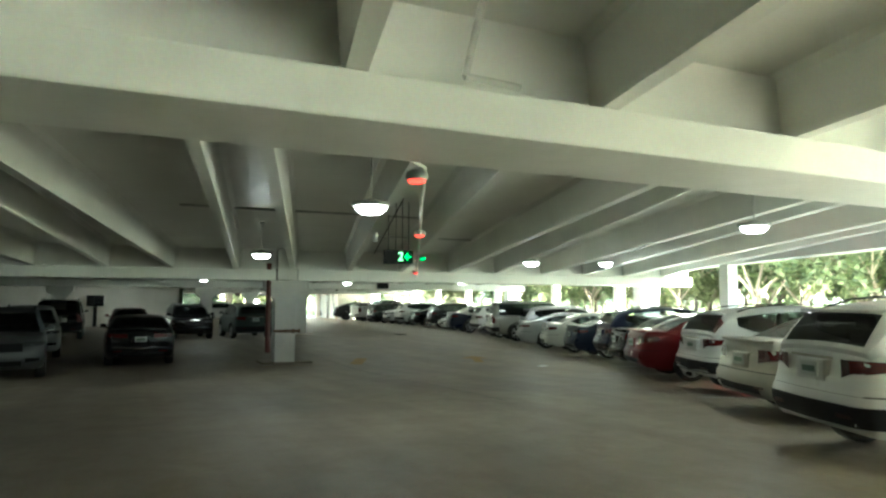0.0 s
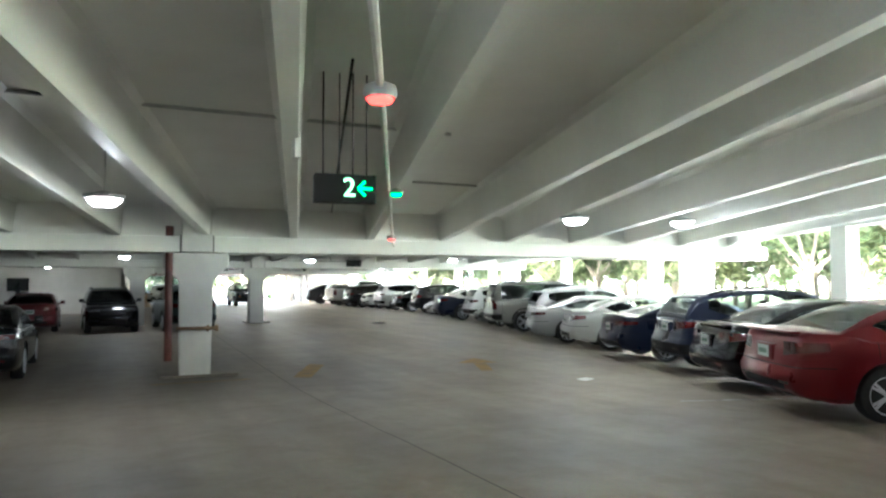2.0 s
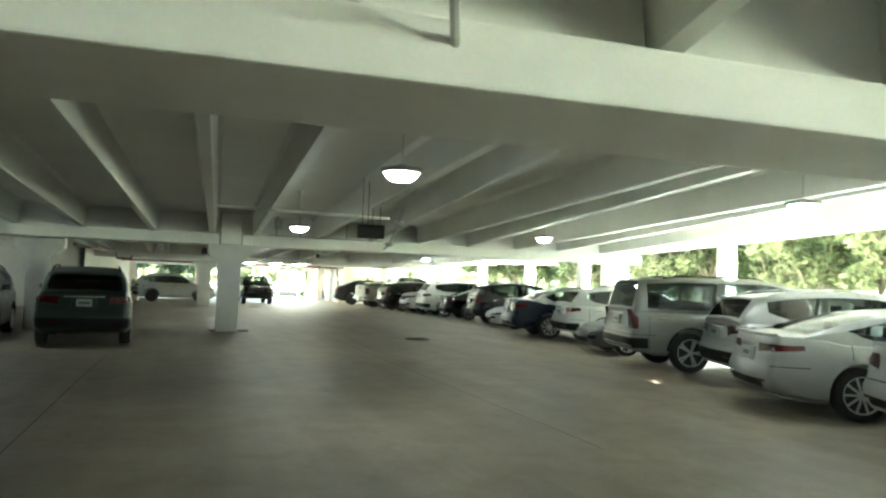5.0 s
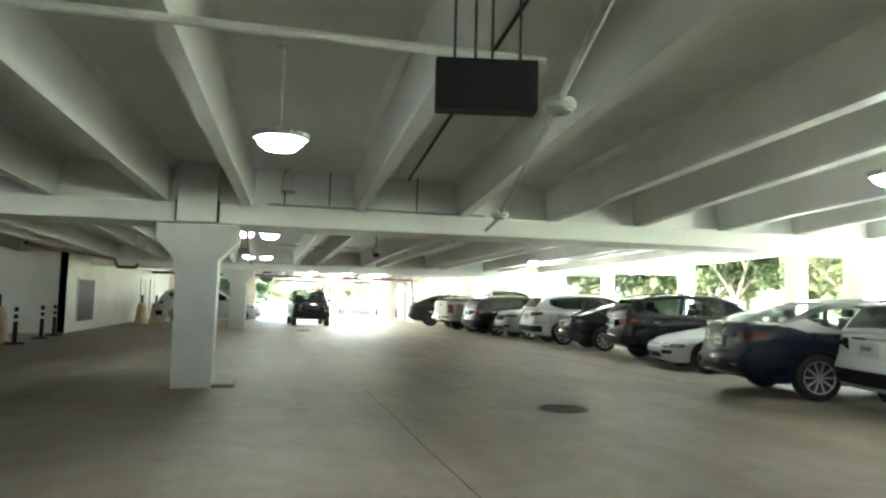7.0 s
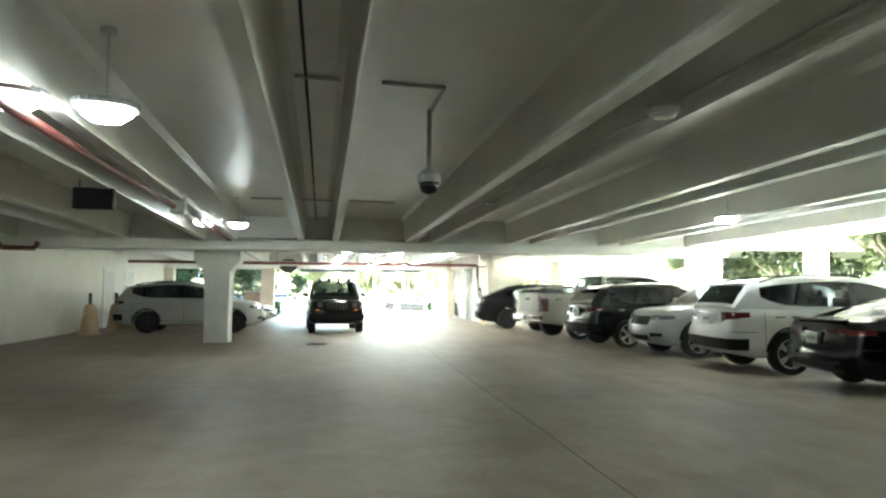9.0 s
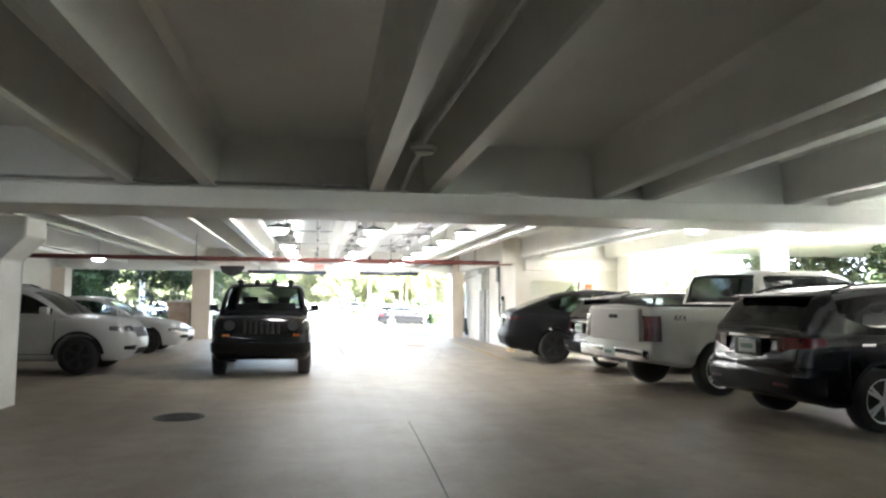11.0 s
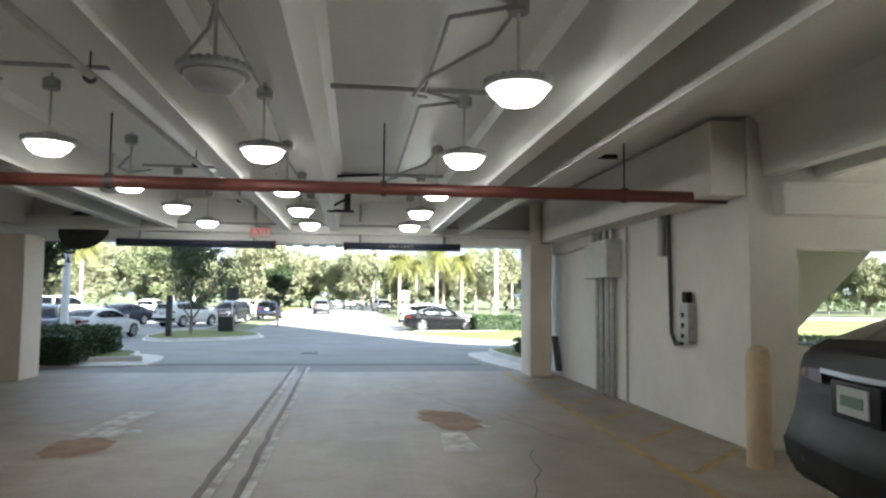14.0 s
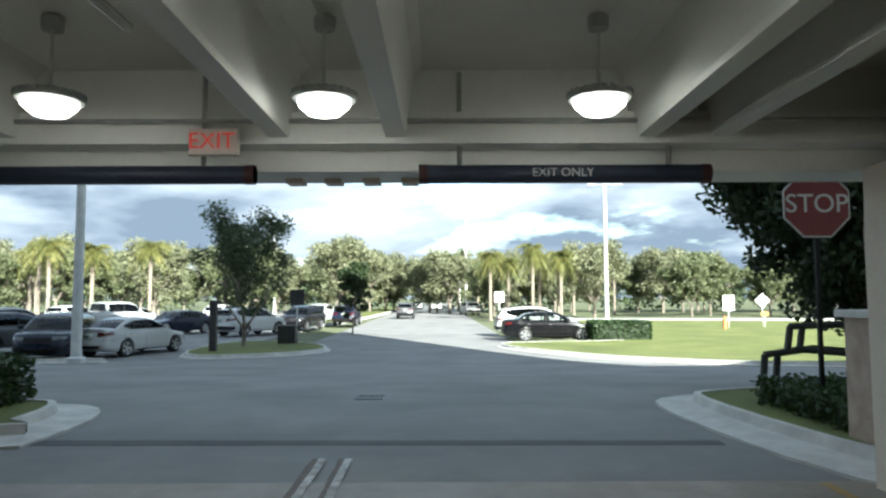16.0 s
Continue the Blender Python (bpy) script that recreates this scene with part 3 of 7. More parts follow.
# unseen wall closing the first openings, added to cut daylight on the first beam
bm = bmesh.new()
prism(bm, [(6.5, -10.0), (facade_x(-4.5), -4.5), (facade_x(-4.5) + 0.2, -4.5), (6.7, -10.0)], -0.05, 4.3)
structure(finish(bm, "wall_east", M_WALL), "plain cream painted garage wall", "wall")
# unseen upper storeys, plus blocks beside the exit added to cast shade outside
bm = bmesh.new()
prism(bm, [(WEST - 0.2, SOUTH)] + [(x - 0.15, y) for x, y in FACADE[:-1]] + [(21.3, 66.0), (21.3, 73.8), (WEST - 0.2, 73.8)], 4.25, 23.0)
box(bm, 21.3, 66.3, 3.4, 28.0, 73.8, 23.0)
box(bm, 28.0, 66.3, 3.4, 46.0, 73.8, 8.2)
structure(finish(bm, "upper_storeys", M_WALL), "plain cream unseen upper storeys and blocks that cast shade", "building")

# exit end: right wall, pillars, end wall with an opening to the stair
bm = bmesh.new()
box(bm, 18.5, 66.3, -0.05, 18.75, 73.3, 3.4)
structure(finish(bm, "wall_right_lane", M_WALL), "cream painted wall beside the exit lane", "wall")
bm = bmesh.new()
box(bm, 18.12, 66.32, 2.50, 18.497, 73.04, 3.25, None, 0.015)
structure(finish(bm, "spandrel_beam", M_WALL), "deep cream painted beam along the top of the wall", "beam")
bm = bmesh.new()
for a in ((18.75, 66.3, -0.05, 19.0, 66.55, 3.4), (20.5, 66.3, -0.05, 22.2, 66.55, 3.4), (19.0, 66.3, -0.05, 20.5, 66.55, 1.0), (19.0, 66.3, 1.98, 20.5, 66.55, 3.4)):
    box(bm, *a)
structure(finish(bm, "wall_stair", M_WALL), "cream painted end wall with an opening to the stair", "wall")
bm = bmesh.new()
box(bm, 18.75, 66.1, 2.3, 21.9, 66.3, 2.62, None, 0.02)
structure(finish(bm, "ledge_beam", M_WALL), "cream painted ledge beam on the end wall", "beam")
bm = bmesh.new()
prism(bm, [(18.9, 67.6), (22.1, 67.6), (22.1, 68.8), (18.9, 68.8)], lambda x, y: 1.0 + (x - 19.75) * 0.95, lambda x, y: 1.0 + (x - 19.75) * 0.95 + 1.6)
structure(finish(bm, "stair_flight", M_BEAM), "sloping white concrete stair flight behind the opening", "stair")
column("column_9", 22.05, 65.6, -0.05, 3.0, 1.0, 0.8, 0, 0, M_COL, "broad cream painted column at the end of the parked row")
column("column_10", 18.08, 72.92, -0.05, 2.47, 0.40, 0.74, 0, 0, M_TAN, "cream and tan painted exit pillar")
column("column_11", 8.78, 72.75, -0.05, 2.47, 0.62, 0.75, 0, 0, M_TAN, "cream and tan painted exit pillar")
column("column_12", 4.0, 72.8, -0.05, 2.47, 0.6, 0.7, 0, 0, M_TAN, "cream and tan painted exit pillar")


# ---------------------------------------------------------------- vehicles
CAR_KINDS = {
    "sedan": dict(L=4.86, W=1.84, wb=2.82, fo=0.95, r=0.335, sill=0.21, plate=0.80,
                  deck=[(0, 0.58), (0.012, 0.66), (0.04, 0.72), (0.10, 0.79), (0.26, 0.94), (0.31, 0.97), (0.80, 1.0), (0.86, 1.07), (0.955, 1.08), (0.985, 1.0), (1, 0.86)],
                  roof=[(0.255, 0.93), (0.415, 1.36), (0.47, 1.43), (0.55, 1.455), (0.64, 1.445), (0.74, 1.36), (0.885, 1.06)], ws=(0.275, 0.425), rw=(0.72, 0.875), side=(0.335, 0.555, 0.57, 0.80)),
    "coupe": dict(L=4.9, W=1.9, wb=2.85, fo=0.93, r=0.345, sill=0.2, plate=0.78,
                  deck=[(0, 0.56), (0.012, 0.64), (0.04, 0.70), (0.10, 0.78), (0.26, 0.93), (0.31, 0.96), (0.80, 1.0), (0.88, 1.06), (0.965, 1.06), (0.985, 1.0), (1, 0.84)],
                  roof=[(0.27, 0.93), (0.44, 1.34), (0.50, 1.405), (0.56, 1.42), (0.66, 1.39), (0.77, 1.27), (0.91, 1.06)], ws=(0.29, 0.45), rw=(0.71, 0.90), side=(0.35, 0.57, 0.585, 0.80)),
    "suv": dict(L=4.68, W=1.87, wb=2.70, fo=0.92, r=0.355, sill=0.26, plate=0.92,
                deck=[(0, 0.74), (0.012, 0.87), (0.03, 0.955), (0.07, 1.0), (0.23, 1.075), (0.28, 1.09), (0.80, 1.12), (0.95, 1.13), (0.985, 1.06), (1, 0.84)],
                roof=[(0.225, 1.03), (0.37, 1.50), (0.42, 1.585), (0.50, 1.645), (0.60, 1.655), (0.75, 1.62), (0.87, 1.55), (0.915, 1.49), (0.98, 1.13)], ws=(0.245, 0.385), rw=(0.918, 0.972), side=(0.30, 0.52, 0.535, 0.875)),
    "big_suv": dict(L=5.15, W=2.0, wb=2.95, fo=0.98, r=0.39, sill=0.30, plate=1.0,
                    deck=[(0, 0.75), (0.012, 0.92), (0.03, 1.04), (0.06, 1.09), (0.22, 1.16), (0.26, 1.18), (0.955, 1.19), (0.988, 1.15), (1, 0.95)],
                    roof=[(0.215, 1.13), (0.34, 1.70), (0.38, 1.79), (0.48, 1.86), (0.75, 1.86), (0.92, 1.82), (0.955, 1.77), (0.988, 1.19)], ws=(0.235, 0.355), rw=(0.955, 0.985), side=(0.29, 0.50, 0.515, 0.93)),
    "jeep": dict(L=4.4, W=1.84, wb=2.63, fo=0.82, r=0.365, sill=0.32, plate=0.95,
                 deck=[(0, 0.80), (0.010, 1.0), (0.025, 1.07), (0.06, 1.10), (0.25, 1.14), (0.29, 1.15), (0.965, 1.15), (0.99, 1.12), (1, 0.95)],
                 roof=[(0.25, 1.12), (0.345, 1.63), (0.375, 1.70), (0.45, 1.745), (0.75, 1.745), (0.93, 1.72), (0.965, 1.68), (0.99, 1.15)], ws=(0.262, 0.357), rw=(0.962, 0.987), side=(0.31, 0.51, 0.53, 0.95)),
    "fastback": dict(L=5.04, W=2.0, wb=2.965, fo=0.93, r=0.375, sill=0.24, plate=0.93,
                     deck=[(0, 0.62), (0.012, 0.74), (0.04, 0.84), (0.09, 0.92), (0.22, 1.06), (0.27, 1.09), (0.80, 1.14), (0.93, 1.19), (0.975, 1.16), (1, 0.92)],
                     roof=[(0.20, 1.03), (0.37, 1.52), (0.44, 1.63), (0.53, 1.68), (0.65, 1.655), (0.78, 1.52), (0.90, 1.30), (0.965, 1.17)], ws=(0.22, 0.40), rw=(0.78, 0.94), side=(0.30, 0.52, 0.535, 0.80)),
    "pickup": dict(L=5.9, W=2.03, wb=3.70, fo=0.95, r=0.41, sill=0.42, plate=0.72,
                   deck=[(0, 0.85), (0.010, 1.02), (0.025, 1.14), (0.06, 1.19), (0.20, 1.27), (0.24, 1.29), (0.985, 1.36), (0.995, 1.35), (1, 1.2)],
                   roof=[(0.20, 1.25), (0.30, 1.80), (0.335, 1.90), (0.42, 1.96), (0.60, 1.95), (0.635, 1.90), (0.66, 1.34)], ws=(0.212, 0.315), rw=(0.638, 0.657), side=(0.26, 0.44, 0.455, 0.625)),
}
CAR_WHEELS = {}


def wheel_meshes(r, style):
    """Tyre and rim, axle along y, outer face towards -y."""
    key = (r, style)
    if key in CAR_WHEELS:
        return CAR_WHEELS[key]
    turn = pose(0, 0, 0, 90, 0, 0)
    bm = bmesh.new()
    rr = r * 0.70
    lathe(bm, [(rr, -0.10), (r * 0.93, -0.112), (r * 0.985, -0.09), (r, -0.05), (r, 0.05), (r * 0.985, 0.09), (r * 0.93, 0.112), (rr, 0.10)], 28, turn)
    tyre = bpy.data.meshes.new("wheel")
    bmesh.ops.recalc_face_normals(bm, faces=bm.faces[:])
    bm.to_mesh(tyre)
    bm.free()
    tyre.materials.append(M_TYRE)
    bm = bmesh.new()
    lathe(bm, [(rr * 1.0, 0.118), (rr * 0.985, 0.124), (rr * 0.93, 0.112), (rr * 0.90, 0.06), (rr * 0.2, 0.045)], 28, turn, 0, (False, True))
    lathe(bm, [(rr * 0.22, 0.05), (rr * 0.2, 0.10), (rr * 0.12, 0.112), (0.002, 0.112)], 14, turn, 0)
    n = 5 if style in ("silver", "dark") else 10
    for i in range(n):
        a0 = 360 / n * i
        for da, wide in (((-7, 0.016), (7, 0.016)) if n == 5 else ((0, 0.014),)):
            m = turn @ pose(0, 0, 0, 0, 0, a0 + da)
            box(bm, rr * 0.1, -wide, 0.085, rr * 0.95, wide, 0.112, m)
    rim = bpy.data.meshes.new("rim")
    bmesh.ops.recalc_face_normals(bm, faces=bm.faces[:])
    bm.to_mesh(rim)
    bm.free()
    rim.materials.append(M_RIMD if style == "dark" else M_RIM)
    CAR_WHEELS[key] = (tyre, rim)
    return CAR_WHEELS[key]


PAINTS = {}


def car_paint(colour):
    if colour not in PAINTS:
        rgb, metal, rough = {
            "white": ((0.54, 0.55, 0.54), 0.0, 0.3), "pearl": ((0.55, 0.55, 0.52), 0.1, 0.3), "silver": ((0.42, 0.43, 0.44), 0.55, 0.34), "black": ((0.005, 0.005, 0.006), 0.0, 0.17),
            "matte": ((0.007, 0.007, 0.008), 0.0, 0.48), "red": ((0.15, 0.010, 0.013), 0.35, 0.3), "navy": ((0.008, 0.012, 0.028), 0.1, 0.28), "grey": ((0.10, 0.105, 0.11), 0.5, 0.34),
            "champagne": ((0.46, 0.45, 0.42), 0.0, 0.3), "pewter": ((0.22, 0.22, 0.205), 0.35, 0.34), "beige": ((0.40, 0.38, 0.32), 0.4, 0.34), "green": ((0.03, 0.045, 0.04), 0.3, 0.34), "blue": ((0.03, 0.07, 0.16), 0.4, 0.3), "maroon": ((0.09, 0.012, 0.014), 0.3, 0.3)}[colour]
        PAINTS[colour] = paint("car_paint_" + colour, rgb, metal, rough)
    return PAINTS[colour]


def curve(pts, s):
    """A smooth line through the points that never overshoots them."""
    if s <= pts[0][0]:
        return pts[0][1]
    if s >= pts[-1][0]:
        return pts[-1][1]
    i = max(k for k in range(len(pts) - 1) if pts[k][0] <= s)
    slope = lambda k: (pts[k + 1][1] - pts[k][1]) / (pts[k + 1][0] - pts[k][0])

    def tangent(k):
        if k == 0 or k == len(pts) - 1:
            return slope(0 if k == 0 else k - 1)
        a, b = slope(k - 1), slope(k)
        return 0.0 if a * b <= 0 else 2 * a * b / (a + b)

    h = pts[i + 1][0] - pts[i][0]
    t = (s - pts[i][0]) / h
    a, b = tangent(i), tangent(i + 1)
    return (2 * t ** 3 - 3 * t * t + 1) * pts[i][1] + (t ** 3 - 2 * t * t + t) * h * a + (3 * t * t - 2 * t ** 3) * pts[i + 1][1] + (t ** 3 - t * t) * h * b


LEVELS = ((0.90, 0.0), (0.965, 0.07), (0.992, 0.22), (1.0, 0.42), (0.984, 0.60), (0.992, 0.70), (0.972, 0.84), (0.945, 0.94), (0.90, 0.985), (0.80, 1.0), (0.42, 1.0))


def car(kind, colour, label, x, y, heading, z=0.0, rims="silver", group="", scale=1.0, top=None, plate_front=False, clear=False, detail=True, lamps=""):
    """A parked vehicle. x, y: the middle between its axles; heading: degrees from +x to its nose."""
    S = CAR_KINDS[kind]
    L, W, wb, r = S["L"] * scale, S["W"] * scale, S["wb"] * scale, S["r"] * scale
    xf = wb / 2 + S["fo"] * scale
    X = lambda s: xf - L * s
    body_mat = car_paint(colour)
    boxy = kind in ("jeep", "pickup", "big_suv")
    tall = kind in ("suv", "big_suv", "jeep", "fastback")
    root = thing({"pickup": "pickup_truck", "sedan": "sedan", "coupe": "sedan", "fastback": "suv", "suv": "suv", "big_suv": "suv", "jeep": "suv"}[kind], label, "car", group, at=pose(x, y, z, 0, 0, heading))
    deck = lambda s: curve(S["deck"], s) * scale
    nose = [(0, 0.74), (0.008, 0.82), (0.025, 0.90), (0.06, 0.96), (0.13, 0.99)] if boxy else [(0, 0.58), (0.008, 0.69), (0.02, 0.78), (0.04, 0.86), (0.06, 0.91), (0.08, 0.94), (0.13, 0.98)]
    plan = nose + [(0.3, 1), (0.8, 1)] + ([(0.95, 0.985), (0.985, 0.96), (0.995, 0.93), (1, 0.89)] if boxy else [(0.90, 0.975), (0.95, 0.945), (0.975, 0.91), (0.99, 0.86), (1, 0.78)])
    sill = S["sill"] * scale
    bottom = [(0, sill + 0.14), (0.008, sill + 0.05), (0.03, sill), (0.90, sill + 0.02), (0.94, sill + 0.06), (0.985, sill + 0.09), (1, sill + 0.15)]
    bow_r, bow_f = (0.02, 0.03) if boxy else (0.05, 0.09)
    bump = (0.70 if tall else 0.64) * scale if kind != "pickup" else 0.78
    step = 0.035 if boxy else 0.06
    back = [(sill + 0.10, 0.07), (bump - 0.22, 0.015), (bump - 0.10, 0.0), (bump - 0.01, 0.008), (bump + 0.03, step), (bump + 0.20, step + 0.02), (deck(0.95) - 0.04, step + 0.01), (deck(0.95), step - 0.02)]
    fore = [(sill + 0.06, 0.09), (sill + 0.18, 0.02), (bump - 0.16, 0.0), (bump - 0.02, 0.012), (deck(0.03) - 0.10, 0.05 if boxy else 0.08), (deck(0.03), 0.09 if boxy else 0.16)]

    def at_x(s, zz):
        """How far forward the skin lies at a station and a height: bumpers stand proud, lids lean in."""
        if s > 0.86:
            return X(s) + lerp_list(back, zz) * ((s - 0.86) / 0.14) ** 2
        if s < 0.10:
            return X(s) - lerp_list(fore, zz) * ((0.10 - s) / 0.10) ** 2
        return X(s)

    ra = r * 1.15
    ss = sorted({0, 0.008, 0.02, 0.04, 0.06, 0.08, 0.10, 0.24, 0.27, 0.30, 0.34, 0.38, 0.43, 0.48, 0.53, 0.58, 0.63, 0.68, 0.72, 0.88, 0.90, 0.92, 0.94, 0.955, 0.97, 0.98, 0.99, 0.996, 1.0}
                | {(xf - xw - ra * math.cos(math.pi * k / 14)) / L for xw in (wb / 2, -wb / 2) for k in range(15)}
                | {(xf - xw - e * ra * 1.02) / L for xw in (wb / 2, -wb / 2) for e in (-1, 1)})
    ss = [s for s in ss if 0 <= s <= 1]

    def section(s, arch=True):
        w = W / 2 * curve(plan, s)
        base = curve(bottom, s)
        zb = base
        for xw in (wb / 2, -wb / 2):
            d = abs(X(s) - xw)
            if arch and d < ra:
                zb = max(zb, r + math.sqrt(ra * ra - d * d))
        zt = deck(s)
        pts = [(w * b, max(base + (zt - base) * h, zb + 0.002 * k)) for k, (b, h) in enumerate(LEVELS)]
        pts[-2] = (pts[-2][0], zt + 0.004)
        pts[-1] = (pts[-1][0], zt + 0.022)
        return [(0, zb)] + pts + [(0, zt + 0.03)]

    def skin(s, zz):
        """Half width of the flank at a station and a height."""
        sec = section(s, False)[1:-2]
        for (ya, za), (yb, zb) in zip(sec, sec[1:]):
            if zz <= zb:
                return ya + (yb - ya) * min(max((zz - za) / max(zb - za, 1e-4), 0), 1)
        return sec[-1][0]

    # lower body with its bowed ends
    bm = bmesh.new()
    rings = []
    for s in ss:
        sec = section(s)
        right = [bm.verts.new((at_x(s, zz), -yy, zz)) for yy, zz in sec]
        left = [bm.verts.new((at_x(s, zz), yy, zz)) for yy, zz in sec[1:-1]][::-1]
        rings.append(right + left)
    k = len(rings[0])
    for a, b in zip(rings, rings[1:]):
        for i in range(k):
            bm.faces.new((a[i], a[(i + 1) % k], b[(i + 1) % k], b[i]))
    half = k // 2
    for ring, bow in ((rings[0], bow_f), (rings[-1], -bow_r)):
        mid = [ring[0]] + [bm.verts.new((ring[i].co.x + bow, 0, ring[i].co.z)) for i in range(1, half)] + [ring[half]]
        for i in range(half):
            for e in (ring[i:i + 2], [ring[(k - i) % k], ring[(k - i - 1) % k]]):
                vs = list(dict.fromkeys((e[0], e[1], mid[i + 1], mid[i])))
                if len(vs) > 2:
                    bm.faces.new(vs)

    # cabin: pillars and roof, open where the glass sits
    roof = lambda s: curve(S["roof"], s) * scale
    s0, s1 = S["roof"][0][0], S["roof"][-1][0]
    fa, fb, ba, bb = S["side"]
    cs = sorted({s0 + (s1 - s0) * i / 26 for i in range(27)} | {p[0] for p in S["roof"]} | set(S["ws"]) | set(S["rw"]) | set(S["side"]))
    zmax = max(p[1] for p in S["roof"]) * scale

    def cab(s):
        w = W / 2 * curve(plan, s)
        zb = deck(s) - 0.03
        zr = max(roof(s), zb + 0.012)
        f = (zr - zb) / (zmax - deck(0.5))
        return w * 0.925, zb, w * (0.925 - (0.13 if boxy else 0.19) * min(f, 1.05)), zr

    def cabin_section(s):
        wl, zb, wr, zr = cab(s)
        h = zr - zb
        lo, hi = zb + min(0.065, 0.3 * h), zr - min(0.085, 0.3 * h)
        if s > ba and not boxy:
            up = max(0.0, ((s - ba) / (bb - ba) - 0.6) / 0.4)
            lo = min(lo + 0.14 * scale * min(up, 1.6) ** 2, hi - 0.01)
        k1, k2 = (lo - zb) / h, (hi - zb) / h
        side = lambda kk: wl + (wr - wl) * kk + 0.03 * (1 - (2 * kk - 1) ** 2) * min(1, h / 0.3)
        return [(wl, zb), (side(k1), lo), (side((k1 + k2) / 2), (lo + hi) / 2), (side(k2), hi), (wr - 0.01, zr - min(0.03, 0.12 * h)), (wr - 0.075, zr), (wr * 0.5, zr + 0.018), (0, zr + 0.024)]

    panes = {}
    cr = []
    for s in cs:
        pts = cabin_section(s)
        cr.append((s, [bm.verts.new((at_x(s, zz), -yy, zz)) for yy, zz in pts], [bm.verts.new((at_x(s, zz), yy, zz)) for yy, zz in pts[:-1]]))
        cr[-1][2].append(cr[-1][1][-1])
    inside = lambda a, b, r0, r1: a >= r0 - 1e-6 and b <= r1 + 1e-6
    for (sa, ra_, la), (sb, rb_, lb) in zip(cr, cr[1:]):
        for sgn, A, B in ((-1, ra_, rb_), (1, la, lb)):
            for i in range(7):
                q = (A[i], A[i + 1], B[i + 1], B[i])
                key = None
                if i in (1, 2):
                    key = ("side_window", sgn, 0) if inside(sa, sb, fa, fb) else ("side_window", sgn, 1) if inside(sa, sb, ba, bb) else None
                elif i >= 5:
                    key = ("windscreen", 0, 0) if inside(sa, sb, *S["ws"]) else ("rear_window", 0, 0) if inside(sa, sb, *S["rw"]) else None
                if key:
                    panes.setdefault(key, []).append([v.co.copy() for v in q])
                    continue
                f = bm.faces.new(q)
                if i in (1, 2) and inside(sa, sb, fb, ba):
                    f.material_index = 1
                elif top:
                    f.material_index = 2
    for s, A, B in (cr[0], cr[-1]):
        bm.faces.new(A + B[:-1][::-1])
    body = part("body", bm, [body_mat, M_BLACK] + ([car_paint(top)] if top else []), root, smooth=32)
    glass = M_GLASSL if clear or kind in ("sedan", "coupe") else M_GLASS
    for (nm, sgn, g), quads in panes.items():
        bm = bmesh.new()
        for q in quads:
            bm.faces.new([bm.verts.new(c) for c in q])
        bmesh.ops.remove_doubles(bm, verts=bm.verts[:], dist=0.0005)
        part(nm, bm, M_GLASSL if nm == "windscreen" or (nm == "side_window" and g == 0 and glass is M_GLASSL) else glass, root, "tinted " + nm.replace("_", " "), 60)
    # dark cabin floor at the waistline, seats
    bm = bmesh.new()
    prev = None
    for s in [s0 + 0.015 + (s1 - s0 - 0.03) * i / 10 for i in range(11)]:
        cur = [bm.verts.new((at_x(s, deck(s)), yy, deck(s) + (0.036 if abs(yy) < 0.01 else 0.03))) for yy in (-cab(s)[0] * 0.97, 0, cab(s)[0] * 0.97)]
        if prev:
            for i in range(2):
                bm.faces.new((prev[i], prev[i + 1], cur[i + 1], cur[i]))
        prev = cur
    part("interior", bm, M_BLACK, root, "dark cabin interior")
    if detail:
        for se, yy, hw in ((fb - 0.03, -W * 0.2, 0.24), (fb - 0.03, W * 0.2, 0.24), (bb - 0.08, 0.0, W * 0.33)):
            zt = min(cab(se)[3] - 0.10, deck(se) + 0.33 * scale)
            bm = bmesh.new()
            box(bm, X(se) - 0.10, yy - hw, deck(se), X(se) + 0.04, yy + hw, zt - 0.14, None, 0.03)
            for yh in ((yy,) if hw < 0.3 else (yy - hw * 0.6, yy + hw * 0.6)):
                box(bm, X(se) - 0.11, yh - 0.12, zt - 0.13, X(se) - 0.01, yh + 0.12, zt, None, 0.03)
            part("seat", bm, M_SEAT, root, "dark seat back with headrest", 40)

    def wrap(name, end, s_in, y_out, y_in, zlo, zhi, material, label="", off=0.006, joined=False, taper=0.0):
        """A piece laid round a corner of the body: along the flank from s_in to the end, then across the end to y_in."""
        sides = []
        for sgn in (-1, 1):
            path = []
            if s_in is not None:
                path += [(s, None) for s in sorted({s_in, float(end)} | {s for s in ss if min(s_in, end) < s < max(s_in, end)}, reverse=end == 0)]
            path += [(float(end), i / 5) for i in range(1 if s_in is not None else 0, 6)]
            quads, prev = [], None
            for j, (s, f) in enumerate(path):
                u = j / (len(path) - 1)
                cur = []
                for e in range(3):
                    lo = zlo + taper * (zhi - zlo) * (1 - u) * 0.6
                    zz = lo + (zhi - lo) * e / 2
                    wy = skin(s, zz)
                    bow = 0.0
                    yy = wy + off * 1.3
                    if f is not None:
                        yo = wy if y_out is None else y_out
                        yy = yo + (y_in - yo) * f
                        bow = (bow_f if end == 0 else -bow_r) * (1 - min(yy / wy, 1))
                    push = off * min(1, abs(s - (0.5)) / 0.5) ** 6
                    cur.append((at_x(s, zz) + bow + (push if end == 0 else -push), sgn * yy, zz))
                if prev:
                    quads += [(prev[i], prev[i + 1], cur[i + 1], cur[i]) for i in range(2)]
                prev = cur
            sides.append(quads)
